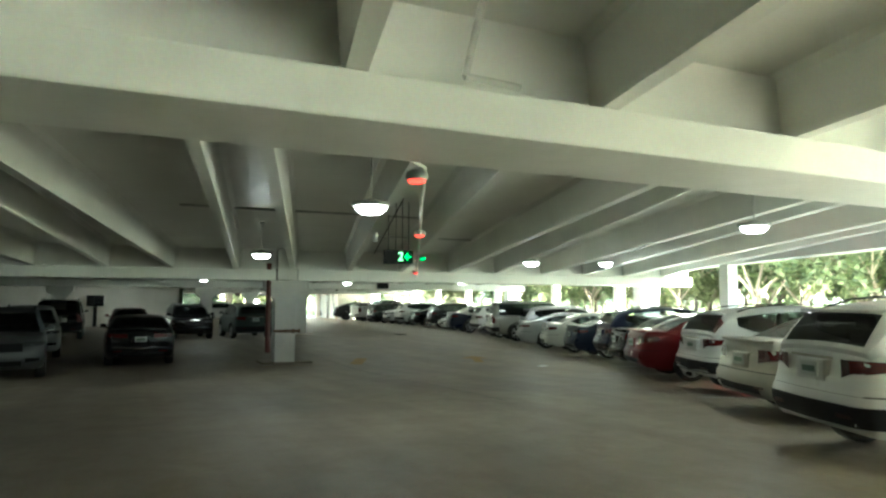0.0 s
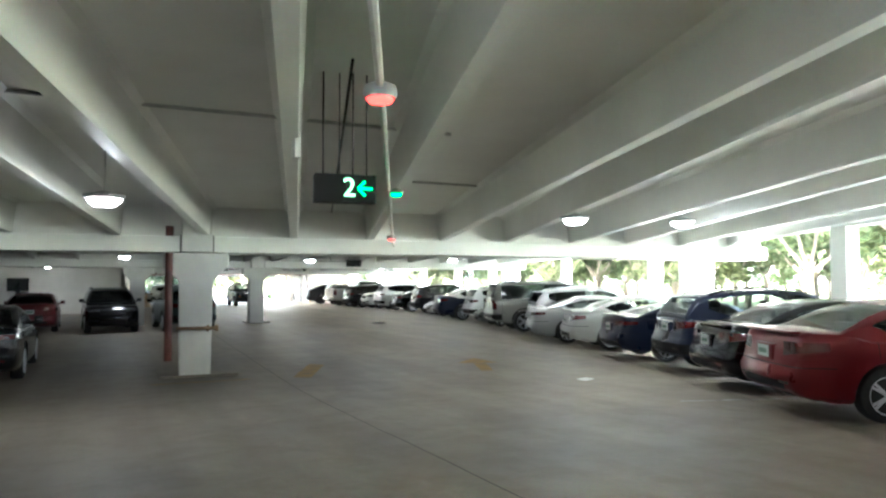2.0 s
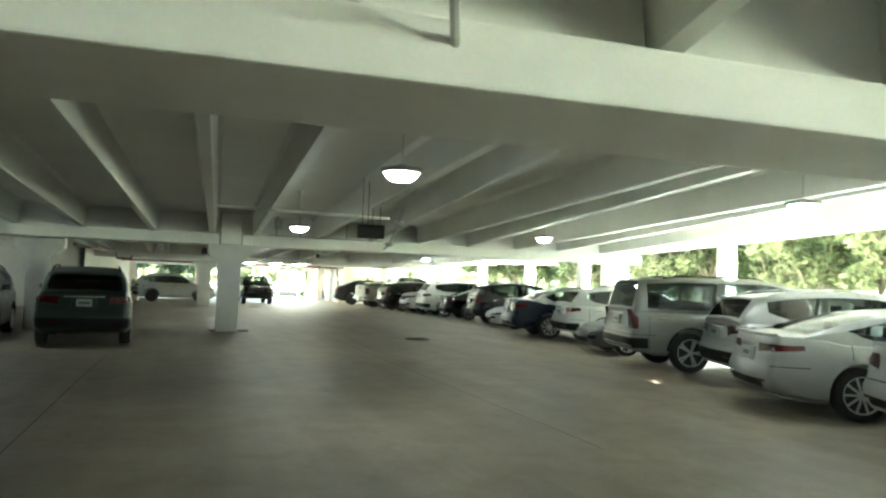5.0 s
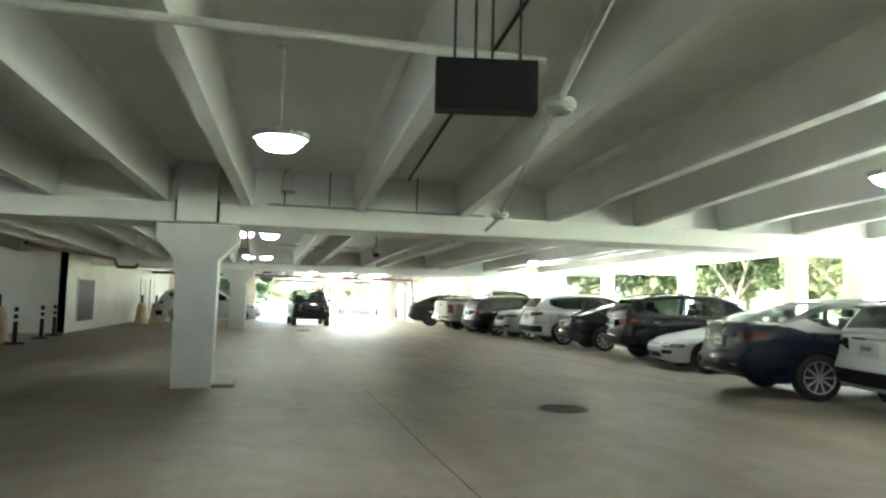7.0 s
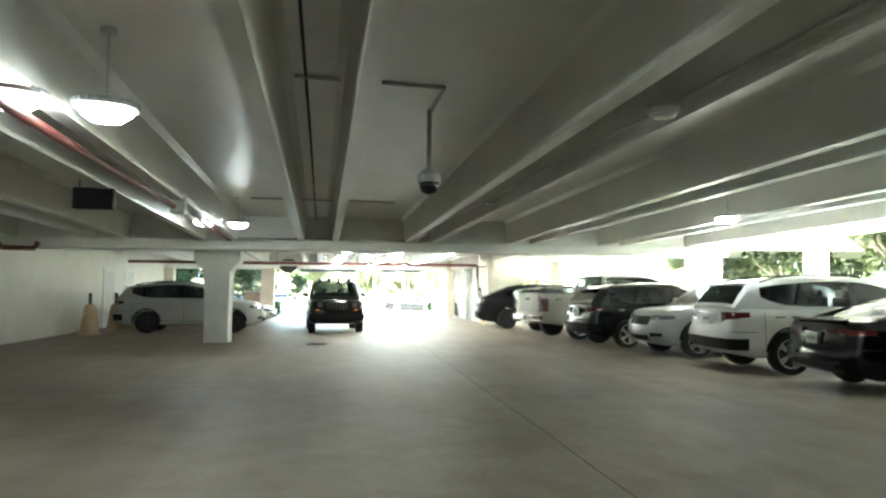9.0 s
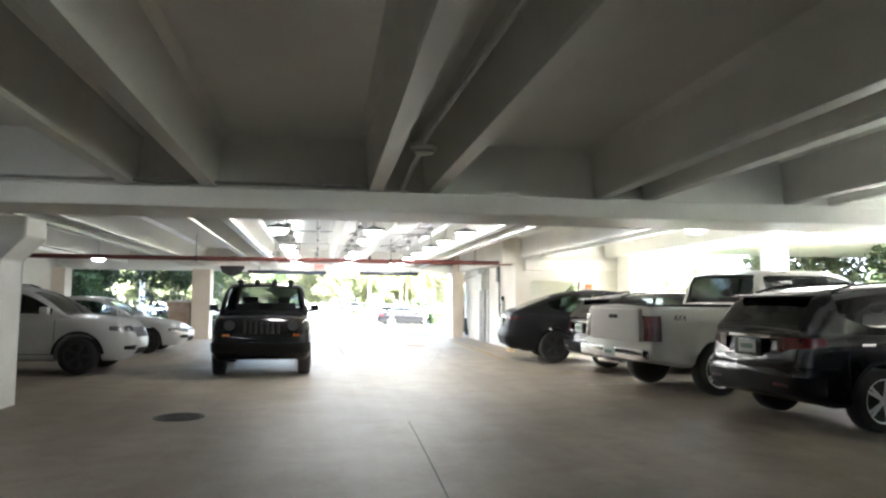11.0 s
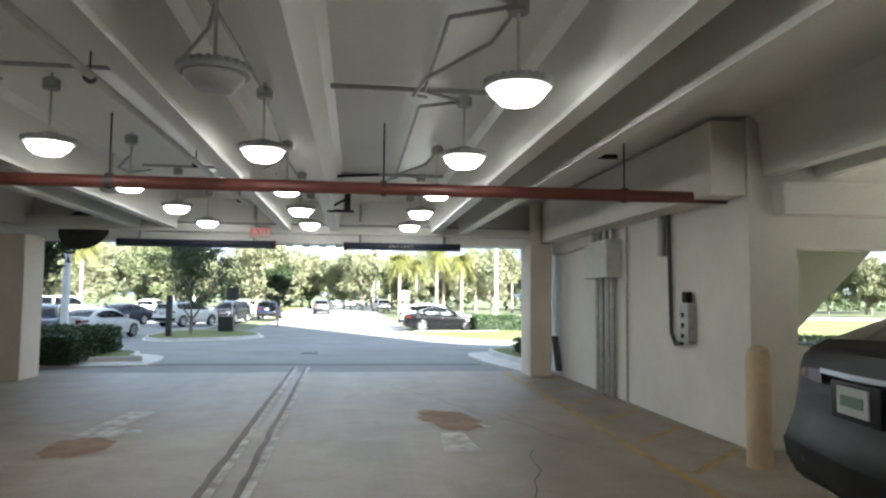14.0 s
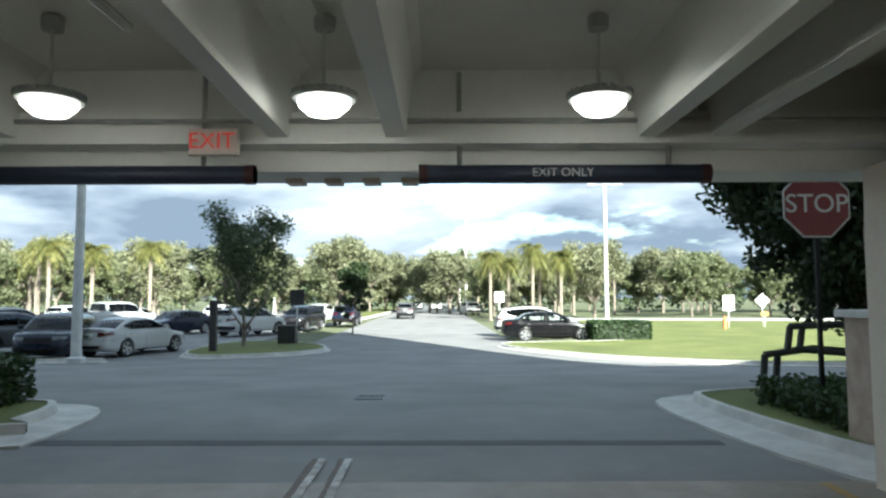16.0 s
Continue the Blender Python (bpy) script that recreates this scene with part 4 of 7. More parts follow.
        for group_ in ([sides[0] + sides[1]] if joined else sides):
            bm = bmesh.new()
            for q in group_:
                bm.faces.new([bm.verts.new(c) for c in q])
            bmesh.ops.remove_doubles(bm, verts=bm.verts[:], dist=0.0005)
            part(name, bm, material, root, label, 50)

    hw, dk, df = W / 2, deck(0.955), deck(0.05)
    # tail lamps, headlamps
    if kind in ("pickup", "big_suv", "jeep"):
        wrap("tail_lamp", 1, 0.972, None, hw * 0.76, 0.84 * scale, 1.22 * scale if kind != "jeep" else 1.08, M_TAIL, "upright red tail lamp", off=0.022)
    elif kind == "fastback":
        wrap("tail_lamp", 1, 0.93, None, hw * 0.40, dk - 0.20, dk - 0.12, M_TAIL, "dark red tail lamp", taper=0.6)
    elif kind == "suv":
        wrap("tail_lamp", 1, 0.925, None, hw * 0.50, dk - 0.26 * scale, dk - 0.08 * scale, M_TAIL, "red wraparound tail lamp", taper=0.9)
    else:
        wrap("tail_lamp", 1, 0.915, None, hw * (0.50 if kind == "sedan" else 0.36), dk - (0.30 if kind == "sedan" else 0.24) * scale, dk - 0.12 * scale, M_TAIL, "red wraparound tail lamp", taper=0.8)
    if lamps == "tall":
        for sgn in (1, 2):
            bm = bmesh.new()
            prev = None
            for s in [S["rw"][0] + 0.012 + (S["rw"][1] - S["rw"][0] - 0.012) * i / 6 for i in range(7)]:
                q = cabin_section(s)
                cur = [bm.verts.new((at_x(s, q[i][1]) - 0.012, (1 if sgn == 1 else -1) * (q[i][0] + 0.006), q[i][1] + 0.006)) for i in (3, 4, 5)]
                if prev:
                    for i in range(2):
                        bm.faces.new((prev[i], prev[i + 1], cur[i + 1], cur[i]))
                prev = cur
            part("tail_lamp", bm, M_TAIL, root, "tall red lamp up the rear pillar", 50)
    if kind != "jeep":
        wrap("headlamp", 0, 0.085 if not boxy else 0.04, None, hw * 0.50, df - 0.22 * scale, df - 0.08 * scale, M_HEAD, "clear headlamp in a dark housing", taper=0.8)
        wrap("grille", 0, None, hw * 0.46, 0.0, bump - 0.02, df - 0.11 * scale, M_BLACK, "black grille", joined=True)
        wrap("fog_lamp_recess", 0, 0.03, None, hw * 0.52, sill + 0.15, sill + 0.27, M_BLACK, "black recess in the front bumper", taper=0.7)
    wrap("air_intake", 0, None, hw * 0.44, 0.0, sill + 0.09, sill + 0.21, M_BLACK, joined=True)
    # bumper seams, lower trim, lid edge
    if kind != "pickup":
        wrap("bumper_seam", 1, 0.90, None, 0.0, bump + 0.012, bump + 0.024, M_BLACK, joined=True, off=0.003)
        wrap("rear_bumper", 1, 0.93 if tall else None, hw * 0.62, 0.0, sill + 0.155, sill + (0.36 if tall else 0.26), M_BLACK, "black lower bumper", joined=True)
        wrap("rear_reflector", 1, None, hw * 0.74, hw * 0.50, bump - 0.20, bump - 0.165, M_TAIL, "small red reflector")
        bm = bmesh.new()
        pl = S["plate"] * scale
        box(bm, at_x(1, pl) - bow_r - 0.010, -0.24, pl - 0.11, at_x(1, pl) + 0.03, 0.24, pl + 0.10, None, 0.015)
        part("plate_recess", bm, body_mat, root, "", 40)
        if kind in ("sedan", "coupe"):
            bm = bmesh.new()
            zl = deck(0.965)
            box(bm, X(0.985), -hw * 0.70, zl - 0.02, X(0.962), hw * 0.70, zl + 0.018, None, 0.008)
            part("lid_lip", bm, body_mat, root, "", 40)
        else:
            wrap("chrome_strip", 1, None, hw * 0.40, 0.0, pl + 0.115, pl + 0.145, M_CHROME, joined=True, off=0.012)
    if tall and kind != "fastback":
        for xw in (wb / 2, -wb / 2):
            for sgn in (-1, 1):
                bm = bmesh.new()
                prev = None
                for i in range(15):
                    a = math.pi * (0.02 + 0.96 * i / 14)
                    cur = []
                    for rad, o in ((ra - 0.004, 0.006), (ra + 0.05, 0.010)):
                        px, pz = xw + rad * math.cos(a), r + rad * math.sin(a)
                        cur.append(bm.verts.new((px, sgn * (skin(min(max((xf - px) / L, 0), 1), pz) + o), pz)))
                    if prev:
                        bm.faces.new((prev[0], prev[1], cur[1], cur[0]))
                    prev = cur
                part("arch_trim", bm, M_BLACK, root, "black plastic wheel-arch trim", 50)
    for sgn in (-1, 1):
        bm = bmesh.new()
        sa, sb = (xf - (wb / 2 - ra)) / L, (xf - (-wb / 2 + ra)) / L
        prev = None
        for i in range(7):
            s = sa + (sb - sa) * i / 6
            cur = [bm.verts.new((X(s), sgn * (skin(s, zz) + 0.004), zz)) for zz in (curve(bottom, s) + 0.004, curve(bottom, s) + (0.13 if tall else 0.05))]
            if prev:
                bm.faces.new((prev[0], prev[1], cur[1], cur[0]))
            prev = cur
        part("sill_trim", bm, M_BLACK, root, "black lower sill trim", 50)
    if kind == "pickup":
        bm = bmesh.new()
        box(bm, X(1) - 0.10, -W * 0.45, 0.55, X(1) + 0.05, W * 0.45, 0.72, None, 0.035)
        box(bm, X(1) - 0.12, -W * 0.16, 0.47, X(1) + 0.03, W * 0.16, 0.53, None, 0.01)
        part("rear_bumper", bm, M_CHROME, root, "chrome step bumper", 40)
        text_mesh("4X4", 0.13, 0.003, M_DARKMET, pose(X(0.915), -(W / 2 * 0.995), 1.19, 90, 0, 0), root, "dark lettering on the load bed")
    for sg, use in ((-1, True), (1, plate_front)):
        if not use:
            continue
        pz = S["plate"] * scale if sg < 0 else sill + 0.3
        xx = at_x(1, pz) - bow_r - 0.016 if sg < 0 else at_x(0, pz) + bow_f + 0.014
        if kind == "pickup":
            pz, xx = 0.64, X(1) - 0.11
        bm = bmesh.new()
        box(bm, xx - 0.006, -0.15, pz - 0.075, xx + 0.006, 0.15, pz + 0.075, None, 0.003)
        p = part("number_plate", bm, M_PLATE, root, "pale number plate")
        bm = bmesh.new()
        box(bm, xx + sg * 0.008 - 0.002, -0.11, pz - 0.03, xx + sg * 0.008 + 0.002, 0.11, pz + 0.03)
        part("plate_bar", bm, M_BAR, p)
    # mirrors, handles, seams
    for sgn in (-1, 1):
        wl, zb, wr, zr = cab(fa)
        bm = bmesh.new()
        mx = X(fa + 0.015)
        box(bm, mx - 0.08, sgn * (wl + 0.05), zb + 0.07, mx + 0.07, sgn * (wl + 0.22), zb + 0.20, None, 0.035)
        box(bm, mx - 0.03, sgn * (wl - 0.03), zb + 0.05, mx + 0.03, sgn * (wl + 0.07), zb + 0.10, None, 0.01)
        part("mirror", bm, body_mat, root, "", 40)
        if detail:
            for sh in (fb - 0.035, bb - 0.06):
                bm = bmesh.new()
                hz = deck(sh) - 0.15 * scale
                yy = skin(sh, hz)
                box(bm, X(sh) - 0.09, sgn * yy - 0.02, hz - 0.012, X(sh) + 0.09, sgn * yy + 0.026, hz + 0.016, None, 0.008)
                part("door_handle", bm, M_CHROME if colour in ("black", "white") else body_mat, root)
            for sd in (fa - 0.015, fb + 0.008, bb - 0.005):
                clear_z = curve(bottom, sd) + 0.06
                for xw in (wb / 2, -wb / 2):
                    d = abs(X(sd) - xw)
                    if d < ra + 0.06:
                        clear_z = max(clear_z, r + math.sqrt((ra + 0.06) ** 2 - d * d))
                zs_ = [clear_z + (deck(sd) - 0.02 - clear_z) * i / 8 for i in range(9)]
                bm = bmesh.new()
                for za, zb2 in zip(zs_, zs_[1:]):
                    bm.faces.new([bm.verts.new(c) for c in ((X(sd) - 0.005, sgn * (skin(sd, za) + 0.003), za), (X(sd) + 0.005, sgn * (skin(sd, za) + 0.003), za), (X(sd) + 0.005, sgn * (skin(sd, zb2) + 0.003), zb2), (X(sd) - 0.005, sgn * (skin(sd, zb2) + 0.003), zb2))])
                part("door_seam", bm, M_BLACK, root)
    if kind in ("suv", "big_suv") and detail:
        for sgn in (-1, 1):
            bm = bmesh.new()
            pts = []
            for s in (0.46, 0.5, 0.6, 0.7, 0.8, 0.86):
                wl, zb, wr, zr = cab(s)
                pts.append((X(s), sgn * (wr - 0.06), zr + (0.005 if s in (0.46, 0.86) else 0.045)))
            run(bm, pts, 0.016, 6)
            part("roof_rail", bm, M_BLACK if colour != "silver" else M_RIM, root, "roof rail")
        bm = bmesh.new()
        wl, zb, wr, zr = cab(S["rw"][0] - 0.02)
        box(bm, X(S["rw"][0] + 0.022), -wr * 0.84, zr - 0.022, X(S["rw"][0] - 0.05), wr * 0.84, zr + 0.012, None, 0.010)
        part("spoiler", bm, body_mat, root, "", 40)
    if kind == "pickup":
        # flat black panel in place of a hollow load bed
        bm = bmesh.new()
        box(bm, X(0.985), -W * 0.40, deck(0.8) + 0.0, X(0.67), W * 0.40, deck(0.8) + 0.04)
        part("bed_cover", bm, M_BLACK, root, "flat black panel standing in for the open load bed")
        bm = bmesh.new()
        box(bm, X(1) - 0.012, -W * 0.345, 0.82, X(1) + 0.06, W * 0.345, 1.33, None, 0.02)
        tg = part("tailgate", bm, body_mat, root)
        bm = bmesh.new()
        box(bm, X(1) - 0.026, -0.12, 1.17, X(1) + 0.02, 0.12, 1.23, None, 0.01)
        part("handle", bm, M_BLACK, tg)
    if kind == "jeep":
        for yy in (-0.5, -0.17, 0.17, 0.5):
            bm = bmesh.new()
            tube(bm, (X(0.42), yy, 1.775), (X(0.40), yy, 1.775), 0.03, 0.062, 14)
            tube(bm, (X(0.40), yy, 1.775), (X(0.385), yy, 1.775), 0.062, 0.058, 14)
            box(bm, X(0.415), yy - 0.02, 1.70, X(0.405), yy + 0.02, 1.74, None, 0.004)
            part("roof_lamp", bm, M_BLACK, root, "dark auxiliary roof lamp")
        for sgn in (-1, 1):
            bm = bmesh.new()
            tube(bm, (X(0) + 0.01, sgn * 0.56, 0.95), (X(0) - 0.08, sgn * 0.56, 0.95), 0.095, 0.095, 18)
            part("headlamp", bm, M_HEAD, root, "round headlamp")
            bm = bmesh.new()
            box(bm, X(0) - 0.08, sgn * 0.62 - 0.06, 0.76, X(0) - 0.005, sgn * 0.62 + 0.06, 0.80, None, 0.01)
            part("turn_signal", bm, M_AMBER, root, "amber turn signal")
        for yy in range(-3, 4):
            bm = bmesh.new()
            box(bm, X(0) - 0.06, yy * 0.10 - 0.022, 0.80, X(0) + 0.012, yy * 0.10 + 0.022, 1.02, None, 0.012)
            part("grille_bar", bm, M_DARKMET, root)
        wrap("front_bumper", 0, 0.03, None, 0.0, 0.46, 0.64, M_BLACK, "dark bumper bar", off=0.04, joined=True)
    # wheels
    tyre, rim = wheel_meshes(round(r, 3), rims)
    for xw in (wb / 2, -wb / 2):
        for sgn in (-1, 1):
            w = new("wheel", tyre)
            w.parent = root
            w.matrix_basis = pose(xw, sgn * (W / 2 - 0.135), r, 0, 0, 0 if sgn < 0 else 180)
            q = new("rim", rim)
            q.parent = w
            q["label"] = "dark alloy rim" if rims == "dark" else "silver spoked alloy rim"
    return root


def park(kind, colour, label, wheel, lean, rear=True, side="right", **kw):
    """Parks a car by the foot of one wheel. lean: how far its axis is turned from +x, degrees. rear: its tail is to the aisle and the rear wheel is given."""
    S = CAR_KINDS[kind]
    sc = kw.get("scale", 1.0)
    heading = lean if rear else lean + 180
    h = radians(heading)
    nose, left = Vector((math.cos(h), math.sin(h))), Vector((-math.sin(h), math.cos(h)))
    near = 1 if rear else -1
    c = Vector(wheel) + nose * (S["wb"] * sc / 2) * near + left * (S["W"] * sc / 2 - 0.05) * near
    kw.setdefault("z", floor_z(*wheel) * 1.0)
    return car(kind, colour, label, c.x, c.y, heading, **kw)


ROW = "cars parked along the open side"
park("suv", "white", "white suv with silver bumper parked tail out", (6.82, 2.15), -21, group=ROW, scale=0.99)
park("sedan", "beige", "pale beige sedan parked between two white suvs", (8.35, 4.45), -21, group=ROW)
park("suv", "white", "white compact suv with tall red tail lamps", (9.85, 7.1), -21, group=ROW, scale=0.95, lamps="tall")
park("sedan", "red", "dark red sedan with silver five-spoke rims", (10.85, 9.95), -26, group=ROW)
park("sedan", "black", "black sedan with bright red tail lamps", (12.05, 12.1), -24, group=ROW)
park("suv", "navy", "dark blue suv with silver rims parked tail out", (13.25, 14.35), -22, group=ROW, clear=True)
park("coupe", "navy", "dark navy sedan with multi-spoke silver rims", (14.2, 17.2), -20, group=ROW, rims="multi")
park("sedan", "white", "white sedan parked tail out beside a navy sedan", (14.8, 20.0), -24, group=ROW, clear=True)
park("coupe", "silver", "silver sporty sedan with multi-spoke rims", (15.1, 22.4), -26, group=ROW, rims="multi")
park("suv", "silver", "silver crossover parked tail out", (16.4, 24.5), -22, group=ROW)
park("big_suv", "pewter", "large grey-silver suv with roof rails and upright tail lamps", (16.45, 27.1), -18, group=ROW)
park("sedan", "grey", "small dark grey sedan parked nose out", (17.15, 30.1), -16, rear=False, group=ROW, scale=0.93)
park("suv", "white", "white suv with slanted tail lamps", (18.2, 32.6), -13, group=ROW, rims="multi")
park("sedan", "navy", "two-tone saloon, dark blue below and silver above", (17.9, 35.1), -14, group=ROW, scale=1.1, top="silver", rims="multi")
park("coupe", "white", "white sedan parked nose out", (18.82, 39.2), -14, rear=False, group=ROW, scale=0.95, clear=True)
park("suv", "black", "black suv with chrome window trim and red lamps", (19.3, 41.6), -10, group=ROW, scale=1.03)
park("coupe", "black", "black sedan parked tail out beside a black suv", (19.5, 45.15), -9, group=ROW, rims="multi")
park("suv", "white", "white three-row suv with roof rails", (19.38, 47.8), -6, group=ROW, scale=1.05)
park("suv", "silver", "silver-grey suv parked nose out", (19.4, 50.85), 0, rear=False, group=ROW, scale=1.03)
park("suv", "black", "dark suv with red tail lamps parked tail out", (19.0, 53.5), 3, group=ROW)
park("pickup", "champagne", "pale champagne-white four-door pickup truck with chrome bumper", (18.9, 56.5), 8, group=ROW)
park("suv", "black", "glossy black crossover with large red tail lamps", (19.1, 59.35), 3, group=ROW, scale=0.97)
park("fastback", "matte", "matte black sloping-back electric suv with black rims", (18.25, 62.2), -9, group=ROW, rims="dark")

LEFT = "cars parked in the dark side of the garage"
car("suv", "grey", "dark grey suv with pale headlamps facing the aisle", -3.2, 19.2, -84, group=LEFT)
car("suv", "white", "white suv with black trim in the dark bay", -3.4, 25.4, -84, group=LEFT)
car("coupe", "black", "black sedan with a pale number plate", -0.05, 22.1, 91, group=LEFT)
car("big_suv", "black", "large black suv parked by the core wall", -3.4, 36.9, 92, group=LEFT)
car("sedan", "maroon", "dark red sedan parked tail out", -0.4, 36.6, 92, group=LEFT)
car("suv", "black", "black suv parked nose out beside a column", 2.3, 35.2, -86, group=LEFT)
car("suv", "green", "dark green-grey suv parked tail out by the column", 5.0, 34.9, 94, group=LEFT, scale=1.03)
car("suv", "white", "white crossover with slim headlamps parked nose out", 7.1, 61.6, 0, group=LEFT, rims="dark")
car("sedan", "white", "white electric sedan parked nose out", 7.1, 66.6, 0, group=LEFT, rims="dark")
car("jeep", "black", "boxy black off-road suv with round headlamps driving in", 11.75, 61.9, -88, rims="dark")


# ---------------------------------------------------------------- lamps
def lamp_parts(root, hang, lit=M_LED, big=1.0):
    """A round canopy lamp: stem, finned housing, faceted lens. The lens's middle is the origin."""
    bm = bmesh.new()
    lathe(bm, [(0.118 * big, -0.050), (0.182 * big, 0.0), (0.19 * big, 0.016), (0.19 * big, 0.034)], 16)
    part("lens", bm, lit or M_LENSOFF, root, "glowing faceted lens" if lit else "unlit frosted lens")
    bm = bmesh.new()
    lathe(bm, [(0.18 * big, 0.034), (0.225 * big, 0.038), (0.232 * big, 0.058), (0.23 * big, 0.075), (0.14 * big, 0.10), (0.07, 0.125), (0.05, 0.135)], 24)
    prism(bm, [((0.24 if i % 4 < 2 else 0.215) * big * math.cos(math.pi * i / 48), (0.24 if i % 4 < 2 else 0.215) * big * math.sin(math.pi * i / 48)) for i in range(96)], 0.056, 0.088)
    part("housing", bm, M_LAMPBODY, root, "grey finned housing", 40)
    bm = bmesh.new()
    tube(bm, (0, 0, 0.12), (0, 0, hang), 0.011, 0.011, 8)
    lathe(bm, [(0.06, hang - 0.05), (0.06, hang)], 12)
    part("stem", bm, M_PIPEW, root)


LAMPS = "round ceiling lamps"
LIT = [(2.4, 6.4, 3.03), (2.35, 14.1, 2.88), (9.4, 14.15, 2.89), (12.0, 14.4, 2.95), (8.2, 5.8, 3.0), (2.8, 33.0, 2.8), (9.5, 31.9, 2.72), (9.27, 23.6, 2.8), (15.7, 31.7, 2.8), (15.1, 23.3, 2.82), (9.55, 42.3, 2.78), (9.0, 42.05, 2.78),
       (9.55, 51.4, 2.75), (8.95, 51.0, 2.75), (18.45, 48.2, 2.76), (17.8, 39.9, 2.78), (19.65, 58.4, 2.74), (6.2, 69.5, 2.6), (-0.95, 49.7, 2.75), (-5.3, 48.5, 2.75), (-4.5, 13.0, 2.9)]
for x, y, z in LIT:
    s = thing("ceiling_lamp", "lit round canopy lamp hung from the concrete ceiling", "ceiling lamp", LAMPS, at=pose(x, y, z, 0, 0, random.uniform(0, 90)))
    lamp_parts(s, deck_z(y) - z + 0.01, M_LEDIN)
EXITROW = "rows of lamps over the exit lane"
proto = off = None
for col, x in enumerate((12.09, 13.83, 15.58)):
    for row in range(7):
        y = 59.65 + row * 2.095
        dark = (col, row) in ((0, 1), (1, 2))
        at = pose(x, y, 2.672, 0, 0, random.uniform(0, 90))
        if dark:
            if off is None:
                off = thing("pendant_lamp", "unlit round pendant lamp over the exit lane", "ceiling lamp", EXITROW, at=at)
                lamp_parts(off, 0.70, None, 0.88)
            else:
                copy_thing(off, at)
        elif proto is None:
            proto = thing("pendant_lamp", "lit round pendant lamp over the exit lane", "ceiling lamp", EXITROW, at=at)
            lamp_parts(proto, 0.70, M_LED, 0.88)
        else:
            copy_thing(proto, at)

# ---------------------------------------------------------------- pipes, conduits, sensors
def conduit(name, label, pts, r, material, seg=8, cat="conduit"):
    bm = bmesh.new()
    run(bm, pts, r, seg)
    ob = finish(bm, name, material, smooth=40)
    return tagged(ob, label, cat)


conduit("conduit", "grey conduit with sensors along the aisle ceiling", [(1.0, 3.4, 3.45), (2.0, 3.7, 3.05), (4.1, 9.0, 2.98), (7.6, 17.9, 2.77), (8.1, 19.1, 2.66)], 0.022, M_PIPEW)
conduit("conduit", "grey conduit crossing the ceiling stems", [(0.5, 12.3, deck_z(12.3) - 0.02), (6.2, 12.3, deck_z(12.3) - 0.02)], 0.02, M_STEEL)
conduit("conduit", "grey conduit crossing the ceiling stems", [(5.5, 15.4, deck_z(15.4) - 0.02), (9.5, 15.4, deck_z(15.4) - 0.02)], 0.018, M_STEEL)
conduit("conduit", "grey conduit crossing the ceiling stems", [(3.6, 7.3, deck_z(7.3) - 0.02), (6.8, 7.3, deck_z(7.3) - 0.02)], 0.018, M_STEEL)
conduit("conduit", "white conduit hung across the third bay", [(7.6, 29.9, 2.93), (11.0, 29.8, 2.9)], 0.03, M_PIPEW)
conduit("conduit", "white conduit running down the third bay", [(10.9, 28.6, 2.98), (11.7, 31.5, 2.9), (12.95, 36.3, 2.72), (13.0, 37.0, 2.62)], 0.028, M_PIPEW)
conduit("conduit", "thin conduit along the beam face", [(9.45, 37.1, 2.87), (13.0, 37.08, 2.87)], 0.018, M_STEEL)
conduit("conduit", "white conduit between the stems of the fourth bay", [(13.85, 38.5, 2.94), (13.78, 47.0, 2.91), (13.75, 52.6, 2.93), (13.74, 54.5, 2.72)], 0.025, M_PIPEW)
conduit("conduit", "thin dark cable clipped to the ceiling slab", [(4.3, 10.3, deck_z(10.3) - 0.02), (6.72, 19.3, deck_z(19.3) - 0.02)], 0.014, M_BLACK)
conduit("conduit", "thin dark cable clipped to the ceiling slab", [(10.7, 25.0, deck_z(25.0) - 0.02), (11.72, 37.3, deck_z(37.3) - 0.02)], 0.016, M_BLACK)
for x in (9.7, 10.4, 11.83):
    conduit("hanger_rod", "thin steel hanger rod on the beam", [(x, 37.1, 2.85), (x, 37.1, 3.44)], 0.01, M_DARKMET, 6, "hanger rod")
conduit("conduit", "dark cable between ceiling stems", [(10.95, 38.4, deck_z(38.4) - 0.02), (11.03, 46.0, deck_z(46) - 0.02), (11.1, 54.8, deck_z(54.8) - 0.02)], 0.014, M_BLACK)
conduit("conduit", "grey conduit crossing the fourth bay", [(10.9, 43.1, deck_z(43) - 0.03), (12.3, 43.2, deck_z(43) - 0.03), (12.32, 44.1, deck_z(44) - 0.03)], 0.018, M_STEEL)
conduit("conduit", "grey conduit crossing the fourth bay", [(9.9, 50.0, 3.15), (12.6, 50.1, 3.15)], 0.018, M_STEEL)
conduit("conduit", "grey conduit along the beam ledge", [(9.2, 54.6, 2.72), (12.3, 54.57, 2.72), (13.4, 54.55, 2.72)], 0.018, M_STEEL)
conduit("conduit", "white pipe dropping to the beam ledge", [(1.88, 2.36, 4.0), (1.74, 2.36, 3.42), (2.15, 2.34, 3.39)], 0.028, M_PIPEW)
for k, y in enumerate((59.2, 61.3, 65.5, 69.8)):
    conduit("conduit", "grey conduit feeding the pendant lamps", [(11.7, y, 3.24), (13.2, y, 3.24)], 0.018, M_STEEL)
    conduit("conduit", "grey conduit feeding the pendant lamps", [(14.4, y + 0.2, 3.24), (15.9, y + 0.2, 3.24)], 0.022, M_STEEL)
